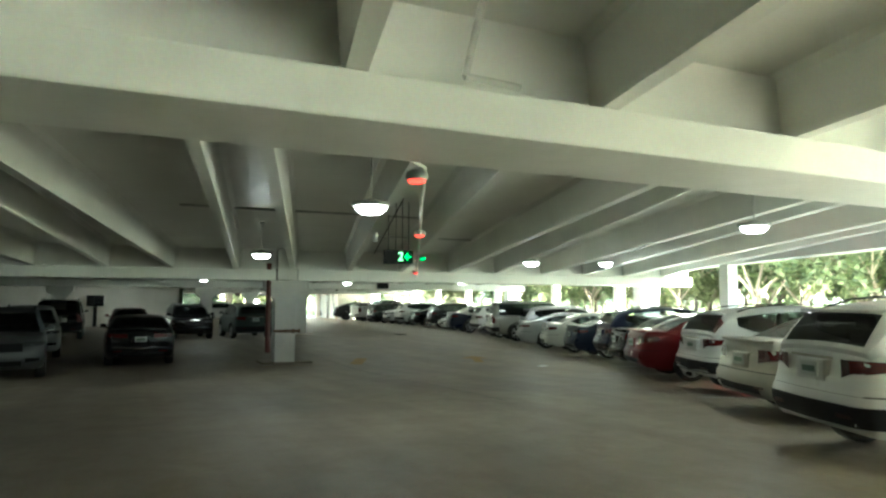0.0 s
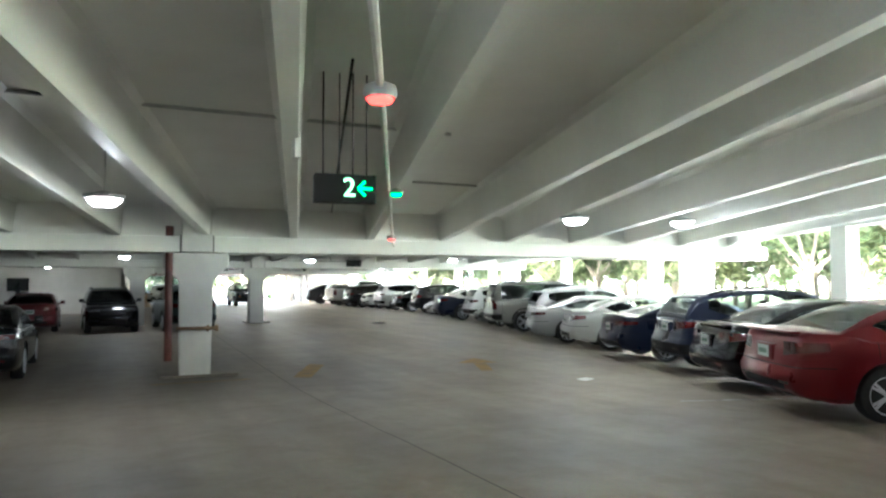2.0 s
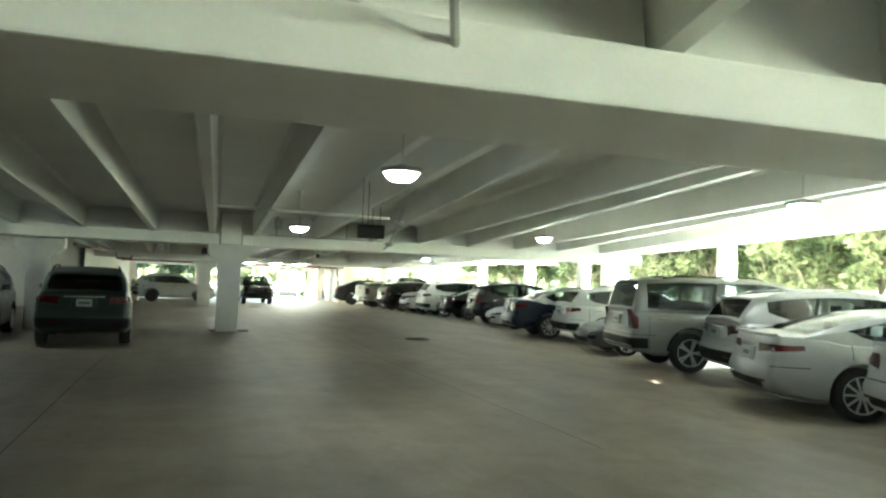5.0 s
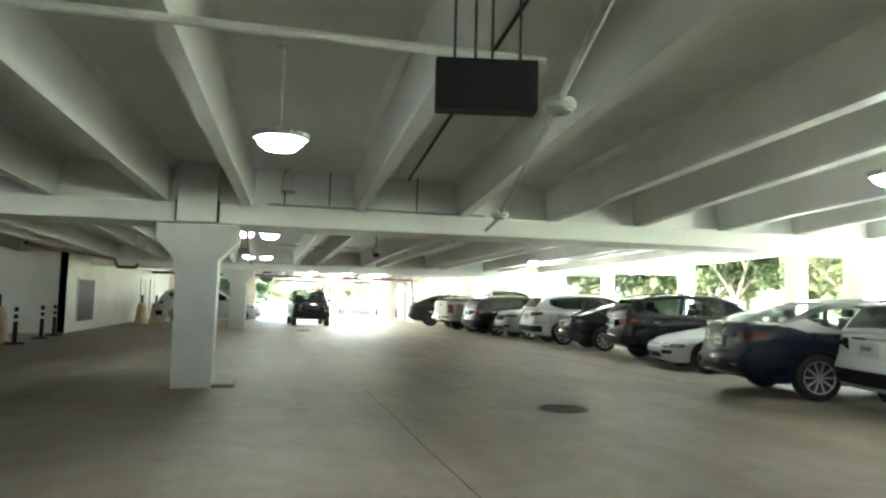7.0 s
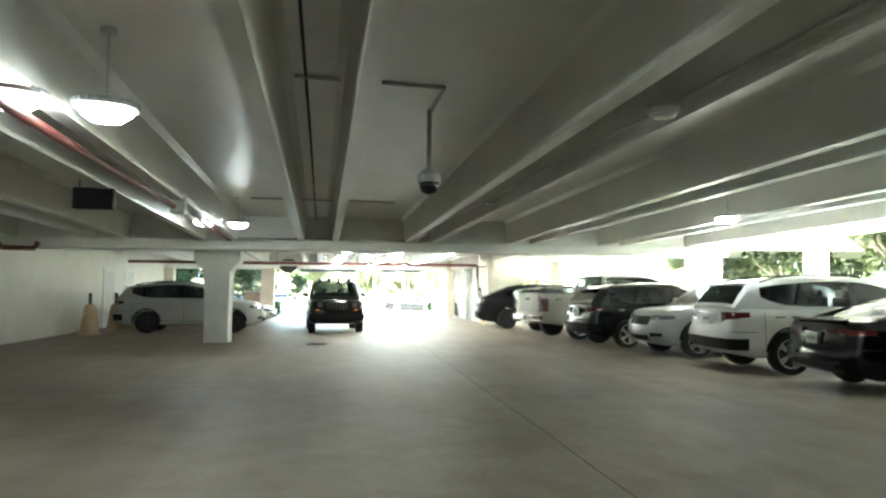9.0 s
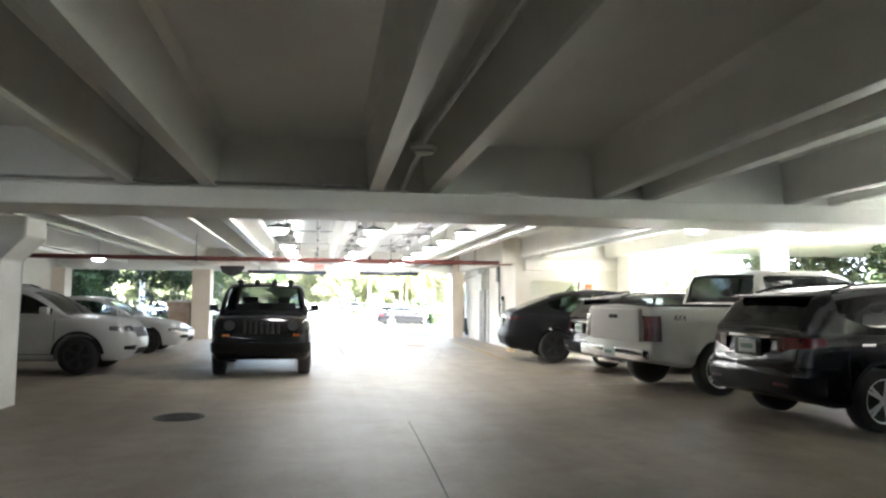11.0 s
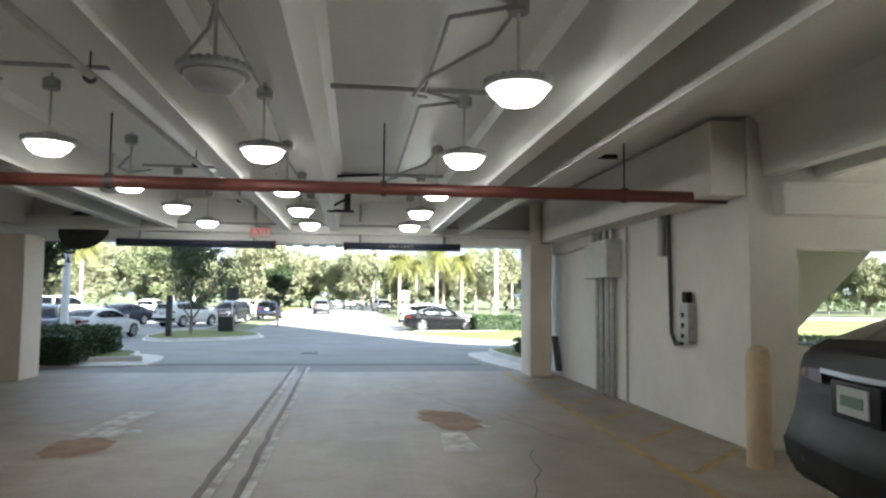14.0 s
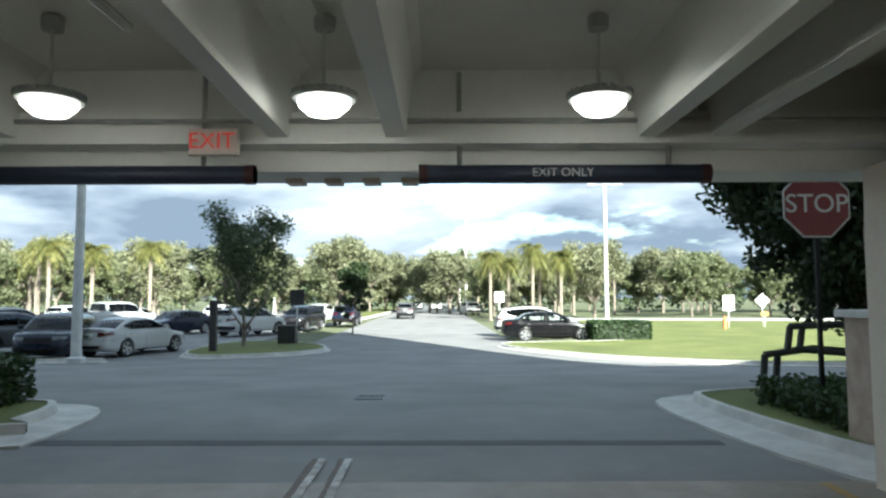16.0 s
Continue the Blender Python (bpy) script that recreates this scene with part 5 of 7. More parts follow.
for x in (12.09, 13.83, 15.58):
    for y in (60.7, 64.9, 69.1):
        conduit("conduit", "curved grey flexible conduit between lamps", [(x, y - 1.0, 3.22), (x - 0.1, y - 0.75, 3.1), (x - 0.45, y - 0.1, 3.06), (x - 0.5, y + 0.5, 3.1), (x - 0.35, y + 0.95, 3.22)], 0.014, M_STEEL)
conduit("conduit", "long white conduit beside the stems", [(12.78, 57.0, 2.97), (12.82, 64.0, 2.96), (12.86, 71.6, 2.94)], 0.03, M_PIPEW)
conduit("conduit", "long pale sprinkler branch between the lamp rows", [(11.15, 57.0, 2.93), (11.2, 71.9, 2.92)], 0.032, M_PIPEW)
for y in (58.4, 61.6, 64.8, 68.0, 71.0):
    for x in (11.17, 12.81):
        bm = bmesh.new()
        tube(bm, (x, y, 2.93), (x, y, 3.27), 0.007, 0.007, 6)
        tube(bm, (x, y - 0.02, 2.95), (x, y + 0.02, 2.95), 0.042, 0.042, 12)
        tagged(finish(bm, "pipe_hanger", M_DARKMET, smooth=40), "small steel clevis hanger on a pale pipe", "pipe hanger")
for x in (12.09, 13.83, 15.58):
    for row in range(7):
        y = 59.65 + row * 2.095
        s = thing("junction_box", "small grey junction box over a pendant lamp", "electrical box", "lamp junction boxes", at=pose(x, y, 3.2))
        bm = bmesh.new()
        lathe(bm, [(0.065, -0.03), (0.07, 0.0), (0.07, 0.05), (0.05, 0.065)], 12)
        part("box_body", bm, M_LAMPBODY, s, "", 40)
conduit("conduit", "grey conduit linking the lamp boxes along the slab", [(15.58, 59.65, 3.22), (15.2, 59.9, 3.23), (15.2, 61.5, 3.23), (15.58, 61.75, 3.22), (15.2, 62.0, 3.23), (15.2, 63.6, 3.23), (15.58, 63.84, 3.22), (15.2, 64.1, 3.23), (15.2, 65.7, 3.23), (15.58, 65.94, 3.22), (15.2, 66.2, 3.23), (15.2, 69.8, 3.23), (15.58, 70.1, 3.22)], 0.016, M_STEEL)
conduit("conduit", "grey conduit linking the lamp boxes along the slab", [(13.83, 59.65, 3.22), (13.7, 63.0, 3.24), (13.83, 65.94, 3.22), (13.72, 69.0, 3.24), (13.83, 72.2, 3.22)], 0.016, M_STEEL)
conduit("conduit", "capped steel strut on the slab beside the wall", [(16.95, 67.9, 3.17), (17.75, 67.85, 3.17)], 0.03, M_DARKMET)
s = thing("loudspeaker", "round unlit ceiling speaker hung on a short rod", "loudspeaker", at=pose(11.5, 69.2, 2.86))
bm = bmesh.new()
lathe(bm, [(0.04, -0.10), (0.13, -0.08), (0.15, 0.0), (0.12, 0.06), (0.03, 0.08)], 16)
part("housing", bm, M_LAMPBODY, s, "", 40)
bm = bmesh.new()
tube(bm, (0, 0, 0.07), (0, 0, 0.42), 0.012, 0.012, 8)
part("rod", bm, M_STEEL, s)
conduit("sprinkler_pipe", "red sprinkler main hung across the exit lane", [(-2.0, 66.85, 2.55), (18.6, 66.72, 2.53)], 0.062, M_REDPIPE, 14, "pipe")
for x in (9.5, 12.3, 14.9, 17.4):
    bm = bmesh.new()
    tube(bm, (x, 66.76, 2.46), (x, 66.76, 3.2), 0.009, 0.009, 6)
    tube(bm, (x - 0.03, 66.76, 2.54), (x + 0.03, 66.76, 2.54), 0.078, 0.078, 14)
    tagged(finish(bm, "pipe_hanger", M_DARKMET, smooth=40), "steel hanger rod holding the red pipe", "pipe hanger")
conduit("sprinkler_pipe", "orange-red pipe lit by the ceiling lamps", [(9.1, 38.6, 2.68), (9.05, 47.3, 2.68), (9.0, 54.7, 2.68)], 0.04, M_REDPIPE, 12, "pipe")
conduit("sprinkler_pipe", "red riser pipe beside the white column", [(3.45, 19.35, 0.35), (3.45, 19.35, 3.0)], 0.075, M_REDPIPE, 14, "pipe")
conduit("sprinkler_pipe", "dark red pipe run under the ceiling", [(3.2, 47.0, 2.7), (4.3, 53.0, 2.6), (4.3, 53.6, 2.35), (4.9, 53.8, 2.35), (4.95, 53.8, 2.5)], 0.055, M_REDPIPE, 12, "pipe")
conduit("sprinkler_pipe", "dark red pipe run under the ceiling", [(-3.0, 20.9, 2.75), (3.3, 21.5, 2.72)], 0.05, M_REDPIPE, 12, "pipe")
bm = bmesh.new()
tube(bm, (3.6, 19.3, 0.98), (4.35, 19.22, 0.98), 0.035, 0.035, 10)
tube(bm, (4.15, 19.22, 0.98), (4.2, 19.22, 0.98), 0.065, 0.065, 12)
tube(bm, (4.32, 19.22, 0.98), (4.37, 19.22, 0.98), 0.06, 0.06, 12)
tube(bm, (4.0, 19.42, 0.98), (4.0, 19.1, 0.98), 0.04, 0.04, 10)
tagged(finish(bm, "hose_valve", M_RUST, smooth=40), "rusty fire hose valve on the column", "valve")

for x, y, z, red in ((1.95, 3.75, 2.95, True), (3.82, 8.3, 2.93, True), (4.75, 11.5, 2.78, False), (7.5, 17.7, 2.74, True), (11.45, 30.6, 2.86, False), (12.75, 35.6, 2.68, False), (13.75, 41.7, 2.85, False), (13.78, 47.2, 2.84, False), (13.76, 53.05, 2.84, False), (13.0, 56.7, 2.78, False)):
    s = thing("bay_sensor", "small round sensor with a glowing red ring" if red else "small round parking sensor on the conduit", "sensor", "parking sensors", at=pose(x, y, z))
    bm = bmesh.new()
    k = 1.0 if red else 1.3
    lathe(bm, [(0.09 * k, 0.0), (0.10 * k, 0.03), (0.09 * k, 0.07), (0.04, 0.09)], 16)
    part("housing", bm, M_LAMPBODY if red else M_PIPEW, s, "", 40)
    bm = bmesh.new()
    lathe(bm, [(0.04 * k, -0.03 * k), (0.068 * k, -0.022 * k), (0.078 * k, 0.0)], 16)
    part("indicator", bm, M_REDLED if red else M_LENSOFF, s, "red glowing ring" if red else "unlit ring")
s = thing("bay_sensor", "small parking sensor with a green light", "sensor", "parking sensors", at=pose(4.88, 10.75, 2.72))
bm = bmesh.new()
lathe(bm, [(0.02, -0.02), (0.05, -0.01), (0.055, 0.01)], 14)
part("indicator", bm, M_GREENLED, s, "green glowing ring")
bm = bmesh.new()
lathe(bm, [(0.06, 0.01), (0.07, 0.03), (0.03, 0.06)], 14)
part("housing", bm, M_LAMPBODY, s, "", 40)

# dome camera on its pole, wall camera by the exit
s = thing("dome_camera", "grey dome security camera on a drop pole", "security camera", at=pose(12.3, 44.1, 2.62))
bm = bmesh.new()
lathe(bm, [(0.01, -0.13), (0.08, -0.10), (0.11, -0.03), (0.11, 0.0)], 18)
part("dome", bm, M_DOME, s, "dark glossy dome")
bm = bmesh.new()
lathe(bm, [(0.125, 0.0), (0.13, 0.08), (0.07, 0.14), (0.03, 0.16)], 18)
tube(bm, (0, 0, 0.14), (0, 0, deck_z(44.1) - 2.61), 0.025, 0.025, 10)
part("housing", bm, M_LAMPBODY, s, "", 40)
s = thing("security_camera", "black camera on a bracket under the ceiling", "security camera", at=pose(14.5, 69.9, 2.72))
bm = bmesh.new()
box(bm, -0.09, -0.16, 0.26, 0.09, 0.12, 0.36, None, 0.02)
part("camera_body", bm, M_DARKMET, s)
bm = bmesh.new()
run(bm, [(-0.22, 0, 0.46), (-0.26, 0, 0.3), (-0.26, 0, -0.06)], 0.02)
run(bm, [(-0.22, 0, 0.46), (0.45, 0, 0.5)], 0.02)
box(bm, -0.04, -0.04, -0.05, 0.05, 0.04, 0.26, None, 0.01)
box(bm, -0.26, -0.03, -0.06, 0.1, 0.03, -0.02, None, 0.01)
run(bm, [(-0.25, 0, 0.0), (0.03, 0, 0.16)], 0.018)
part("bracket", bm, M_BLACK, s)

# ---------------------------------------------------------------- hanging signs
s = thing("level_sign", "hanging dark sign box with green 2 and arrow lit", "sign", at=pose(4.36, 10.7, 2.74, 0, 0, -8))
bm = bmesh.new()
box(bm, -0.28, -0.05, -0.13, 0.28, 0.09, 0.13, None, 0.01)
part("housing", bm, M_BLACK, s)
text_mesh("2", 0.24, 0.004, M_WHITELED, pose(0.03, -0.056, 0.0, 90, 0, 0), s, "pale green lit numeral")
bm = bmesh.new()
run(bm, [(0.24, -0.056, 0), (0.11, -0.056, 0)], 0.012)
run(bm, [(0.11, -0.056, 0), (0.175, -0.056, 0.065)], 0.012)
run(bm, [(0.11, -0.056, 0), (0.175, -0.056, -0.065)], 0.012)
part("arrow", bm, M_GREENLED, s, "green lit arrow")
for x, y in ((-0.2, 0), (-0.05, 0.02), (0.07, 0), (0.2, 0.02)):
    bm = bmesh.new()
    tube(bm, (x, y, 0.12), (x, y, deck_z(10.7) - 2.73), 0.008, 0.008, 6)
    part("hanger_rod", bm, M_DARKMET, s)
s = thing("notice_panel", "small pale red panel hung under the ceiling", "sign", at=pose(3.95, 10.9, 3.15))
bm = bmesh.new()
box(bm, -0.02, -0.06, -0.13, 0.04, 0.06, 0.16, None, 0.01)
part("panel", bm, M_WHITE, s)
s = thing("level_sign", "hanging black sign box seen unlit", "sign", at=pose(10.5, 29.4, 2.58, 0, 0, -12))
bm = bmesh.new()
box(bm, -0.27, -0.06, -0.135, 0.27, 0.09, 0.135, None, 0.012)
part("housing", bm, M_BLACK, s)
for x in (-0.17, -0.06, 0.03, 0.18):
    bm = bmesh.new()
    tube(bm, (x, 0, 0.12), (x, 0, deck_z(29.4) - 2.57), 0.008, 0.008, 6)
    part("hanger_rod", bm, M_DARKMET, s)
s = thing("level_sign", "dark sign box hung by the wall side aisle", "sign", at=pose(8.2, 46.65, 2.66))
bm = bmesh.new()
box(bm, -0.25, -0.06, -0.14, 0.25, 0.08, 0.14, None, 0.012)
part("housing", bm, M_BLACK, s)
for x in (-0.18, 0.18):
    bm = bmesh.new()
    tube(bm, (x, 0, 0.14), (x, 0, deck_z(47.0) - 2.65), 0.01, 0.01, 6)
    part("hanger_rod", bm, M_DARKMET, s)
for x, y, z in ((9.1, 47.6, 2.72), (6.4, 45.0, 2.72), (9.75, 37.08, 3.22)):
    s = thing("junction_box", "pale grey electrical box on the ceiling", "electrical box", at=pose(x, y, z))
    bm = bmesh.new()
    box(bm, -0.1, -0.1, -0.14, 0.1, 0.1, 0.14, None, 0.01)
    tube(bm, (0, 0, 0.14), (0, 0, deck_z(y) - z + 0.01), 0.012, 0.012, 8)
    part("box_body", bm, M_PIPEW, s)

# exit: clearance bars, exit sign
for x0, x1, txt in ((14.40, 16.64, "EXIT ONLY"), (10.3, 13.14, "")):
    s = thing("clearance_bar", "dark navy clearance bar lettered in white" if txt else "dark navy clearance bar hung over the entry lane", "clearance bar", at=pose((x0 + x1) / 2, 73.18, 2.405))
    h = (x1 - x0) / 2
    bm = bmesh.new()
    tube(bm, (-h, 0, 0), (h, 0, 0), 0.072, 0.072, 20)
    part("bar", bm, M_NAVY, s, "", 40)
    for e in (-1, 1):
        bm = bmesh.new()
        tube(bm, (e * h, 0, 0), (e * (h - 0.07), 0, 0), 0.076, 0.076, 20)
        part("end_cap", bm, M_ENDCAP, s, "faded red end cap", 40)
    for e in (-0.72, 0.72):
        bm = bmesh.new()
        tube(bm, (e * h, 0, 0.06), (e * h, 0, 0.8), 0.02, 0.02, 8)
        part("hanger_pole", bm, M_STEEL, s)
    if txt:
        text_mesh(txt, 0.094, 0.004, M_GREYWHITE, pose(-0.02, -0.076, 0.0, 90, 0, 0), s, "white capital letters")
s = thing("exit_sign", "pale exit sign with red letters", "exit sign", at=pose(12.88, 73.0, 2.62))
bm = bmesh.new()
box(bm, -0.185, -0.03, -0.10, 0.185, 0.03, 0.10, None, 0.008)
part("face", bm, M_EXITBOX, s)
text_mesh("EXIT", 0.17, 0.003, M_EXITRED, pose(-0.01, -0.035, 0, 90, 0, 0), s, "red capital letters")
bm = bmesh.new()
tube(bm, (-0.08, 0, 0.1), (-0.08, 0, 0.6), 0.015, 0.015, 8)
part("hanger_pole", bm, M_STEEL, s)
bm = bmesh.new()
for k in range(4):
    box(bm, 13.28 + k * 0.32, 73.6, 2.415, 13.42 + k * 0.32, 73.8, 2.452)
structure(finish(bm, "beam_blocks", M_TAN), "small blocks under the exit beam", "trim")
s = thing("traffic_mirror", "dark round convex mirror at the exit", "mirror", at=pose(9.75, 73.15, 2.62, 0, 0, 0))
bm = bmesh.new()
lathe(bm, [(0.42, 0.0), (0.44, 0.03), (0.3, 0.07), (0.05, 0.09)], 28, pose(0, 0, 0, 62, 0, 0))
part("mirror_back", bm, M_DARKMET, s, "", 40)

# wall gear by the exit lane
s = thing("switch_cabinet", "pair of grey electrical cabinets on the wall", "electrical box", at=pose(18.5, 70.4, 2.05))
bm = bmesh.new()
box(bm, -0.22, -0.75, -0.28, 0, 0.02, 0.28, None, 0.012)
part("cabinet", bm, M_PIPEW, s)
bm = bmesh.new()
box(bm, -0.17, 0.06, -0.28, 0, 0.42, 0.25, None, 0.012)
part("cabinet", bm, M_PIPEW, s)
for y in (69.85, 70.03, 70.3, 70.48):
    conduit("conduit", "grey steel conduit running up the wall", [(18.44, y, 0.0), (18.44, y, 1.8)], 0.04, M_STEEL, 10)
for y in (69.85, 70.1, 70.4, 70.62):
    conduit("conduit", "grey steel conduit running up the wall", [(18.44, y, 2.28), (18.44, y, 2.52)], 0.045, M_STEEL, 10)
conduit("conduit", "thin grey conduit running up the wall", [(18.46, 69.35, 0.0), (18.46, 69.35, 2.52)], 0.02, M_STEEL)
conduit("conduit", "dark conduit looping to a wall phone", [(18.46, 68.0, 2.51), (18.46, 67.95, 1.05), (18.44, 67.8, 0.93), (18.42, 67.6, 0.95)], 0.025, M_DARKMET)
conduit("conduit", "short grey pipe stub on the wall", [(18.44, 68.15, 2.0), (18.44, 68.15, 2.51)], 0.05, M_STEEL, 10)
conduit("drain_pipe", "tan drain pipe down the corner", [(18.0, 72.66, 2.2), (18.0, 72.66, 3.2)], 0.11, M_TAN, 14, "pipe")
conduit("drain_pipe", "dark drain pipe with a worn shield at the pillar foot", [(18.42, 72.55, 0.1), (18.35, 72.6, 0.75)], 0.06, M_DARKMET, 12, "pipe")
conduit("conduit", "grey conduit along the wall top", [(18.3, 72.7, 2.3), (18.4, 72.4, 2.25), (18.44, 71.0, 2.32)], 0.02, M_STEEL)
conduit("conduit", "grey conduits along the exit beam", [(11.0, 73.0, 2.78), (18.2, 73.0, 2.78), (18.3, 72.8, 2.6)], 0.02, M_STEEL)
s = thing("emergency_phone", "grey emergency phone box on the wall", "wall phone", at=pose(18.5, 67.5, 1.22))
bm = bmesh.new()
box(bm, -0.11, -0.12, -0.26, 0, 0.12, 0.2, None, 0.03)
part("box_body", bm, M_STEEL, s)
bm = bmesh.new()
box(bm, -0.1, -0.06, 0.2, -0.02, 0.06, 0.33, None, 0.02)
part("beacon", bm, M_BLACK, s, "dark beacon on top")
for k in range(3):
    bm = bmesh.new()
    tube(bm, (-0.112, 0, 0.06 - 0.12 * k), (-0.128, 0, 0.06 - 0.12 * k), 0.028, 0.028, 10)
    part("button", bm, M_BLACK, s)
s = thing("wall_notice", "orange and grey notice on the end wall", "sign", at=pose(20.75, 66.28, 1.72))
bm = bmesh.new()
box(bm, -0.1, -0.015, -0.22, 0.1, 0, 0.06, None, 0.004)
part("panel", bm, M_STEEL, s)
bm = bmesh.new()
box(bm, -0.1, -0.018, 0.06, 0.1, 0, 0.2, None, 0.004)
part("panel", bm, M_ORANGE, s, "orange upper panel")
s = thing("bollard", "tan plastic-sleeved bollard beside the wall", "bollard", at=pose(18.2, 65.7, 0))
bm = bmesh.new()
lathe(bm, [(0.11, 0), (0.11, 0.95), (0.085, 1.03), (0.03, 1.06)], 18)
part("sleeve", bm, M_BOLLARD, s, "", 40)

# left side: barriers, delineator posts, dark panel, doors
for x, y in ((4.2, 60.2), (4.65, 61.4), (4.65, 63.8), (2.6, 47.2)):
    s = thing("barrier_drum", "tan tapered traffic barrier by the wall", "traffic barrier", "traffic barriers", at=pose(x, y, 0))
    bm = bmesh.new()
    lathe(bm, [(0.34, 0), (0.34, 0.06), (0.28, 0.08), (0.2, 0.75), (0.15, 0.92), (0.05, 0.96)], 16)
    part("drum", bm, M_BOLLARD, s, "", 40)
    bm = bmesh.new()
    tube(bm, (0, 0, 0.95), (0, 0, 1.3), 0.05, 0.05, 10)
    part("handle", bm, M_DARKMET, s)
for x, y in ((3.2, 46.6), (3.2, 48.9), (3.1, 50.6)):
    s = thing("delineator_post", "black post with pale reflective bands", "traffic post", "traffic posts", at=pose(x, y, 0))
    bm = bmesh.new()
    lathe(bm, [(0.24, 0), (0.24, 0.04), (0.06, 0.07), (0.05, 0.95), (0.03, 0.98)], 14)
    part("post", bm, M_BLACK, s, "", 40)
    for z in (0.6, 0.78):
        bm = bmesh.new()
        tube(bm, (0, 0, z), (0, 0, z + 0.07), 0.054, 0.054, 14)
        part("band", bm, M_WHITE, s, "white reflective band")
wall_turn = math.degrees(math.atan2(0.85, 21.3))


def on_lane_wall(y):
    return 3.05 + 0.85 * (y - 52.0) / 21.3


for i, (y0, y1, z0, z1, mt, lab) in enumerate(((53.2, 55.3, 0.35, 1.85, M_DARKMET, "dark louvred panel set in the wall"), (63.9, 65.0, 0.02, 2.1, M_PIPEW, "flush white steel door in the wall"), (66.3, 67.4, 0.02, 2.1, M_PIPEW, "flush white steel door in the wall"))):
    s = thing("door_%d" % (i + 1), lab, "door", kind="structure", at=pose(on_lane_wall((y0 + y1) / 2), (y0 + y1) / 2, 0, 0, 0, -wall_turn))
    h = (y1 - y0) / 2
    bm = bmesh.new()
    box(bm, -0.02, -h, z0, 0.02, h, z1, None, 0.005)
    part("leaf", bm, mt, s)
    bm = bmesh.new()
    for a in ((-h - 0.05, z0, -h, z1 + 0.05), (h, z0, h + 0.05, z1 + 0.05), (-h, z1, h, z1 + 0.05)):
        box(bm, -0.01, a[0], a[1], 0.04, a[2], a[3])
    part("door_frame", bm, M_COL, s)
s = thing("wall_monitor", "dark screen with pale reflections on a stand", "screen", at=pose(-2.6, 51.7, 1.75))
bm = bmesh.new()
box(bm, -0.55, -0.06, -0.38, 0.55, 0.06, 0.38, None, 0.02)
part("screen", bm, M_DOME, s)
bm = bmesh.new()
box(bm, -0.12, 0.0, -1.75, 0.12, 0.1, -0.36)
part("stand", bm, M_BLACK, s)
s = thing("wall_notice", "small dark framed notice on the core wall", "sign", at=pose(-4.9, 51.95, 1.8))
bm = bmesh.new()
box(bm, -0.3, -0.03, -0.35, 0.3, 0.0, 0.35, None, 0.01)
part("panel", bm, M_DARKMET, s)

# ---------------------------------------------------------------- marks on the floor
def decal(name, label, polys, material, lift=0.005):
    bm = bmesh.new()
    for p in polys:
        bm.faces.new([bm.verts.new((x, y, floor_z(x, y) + lift)) for x, y in p])
    return tagged(finish(bm, name, material), label, "floor marking", kind="structure")


decal("floor_arrow", "worn faded yellow arrow on the floor", [[(9.52, 17.68), (9.78, 17.62), (10.32, 18.95), (10.06, 19.05)], [(9.72, 19.2), (10.62, 18.9), (10.54, 19.95)]], M_YELLOW)
decal("floor_arrow", "worn faded yellow arrow shaft on the floor", [[(5.72, 18.5), (6.02, 18.25), (6.84, 20.25), (6.56, 20.5)]], M_YELLOW)


def blot(x, y, rx, ry, turn):
    """An uneven stain outline."""
    c, q = math.cos(radians(turn)), math.sin(radians(turn))
    out = []
    for i in range(22):
        a = 2 * math.pi * i / 22
        k = random.uniform(0.78, 1.12)
        u, v = rx * k * math.cos(a), ry * k * math.sin(a)
        out.append((x + u * c - v * q, y + u * q + v * c))
    return out


decal("floor_arrow", "worn white arrow shaft on the entry lane", [[(11.76, 67.4), (12.02, 67.35), (12.2, 69.05), (11.9, 69.1)], [(12.02, 67.35), (12.5, 67.75), (12.1, 67.95)]], M_LINE)
decal("floor_stain", "brown stain over the head of a worn arrow", [blot(12.04, 67.0, 0.32, 0.52, 0)], M_RUST, 0.007)
decal("floor_arrow", "worn white arrow shaft on the exit lane", [[(15.5, 66.5), (15.86, 66.5), (15.82, 67.5), (15.58, 67.5)], [(15.4, 68.0), (16.2, 67.7), (15.8, 68.3)]], M_LINE)
decal("floor_stain", "brown stain over the head of a worn arrow", [blot(15.78, 68.2, 0.33, 0.75, 12)], M_RUST, 0.007)
bm = bmesh.new()
ribbon(bm, line_pts((13.60, 64.6), (13.49, 74.3), 20, 0.008), 0.07, 0.006)
ribbon(bm, line_pts((13.88, 64.6), (13.73, 74.3), 20, 0.008), 0.07, 0.006)
tagged(finish(bm, "lane_stripe", M_LINE), "worn double centre stripe on the exit lane", "floor marking", kind="structure")
bm = bmesh.new()
ribbon(bm, line_pts((13.53, 64.6), (13.43, 74.3), 30, 0.014), 0.075, 0.0052)
ribbon(bm, line_pts((13.81, 64.6), (13.67, 74.3), 30, 0.014), 0.06, 0.0052)
tagged(finish(bm, "lane_stripe", M_STAIN), "dark brown stains beside the worn stripes", "floor marking", kind="structure")
bm = bmesh.new()
ribbon(bm, line_pts((17.3, 63.0), (17.55, 73.4), 14, 0.03), 0.09, 0.005)
for k in range(6):
    ribbon(bm, line_pts((17.5, 65.5 + k * 1.2), (18.4, 66.4 + k * 1.2), 6, 0.01), 0.08, 0.005)
ribbon(bm, line_pts((3.1, 18.6), (4.9, 18.6), 6, 0.02), 0.08, 0.005)
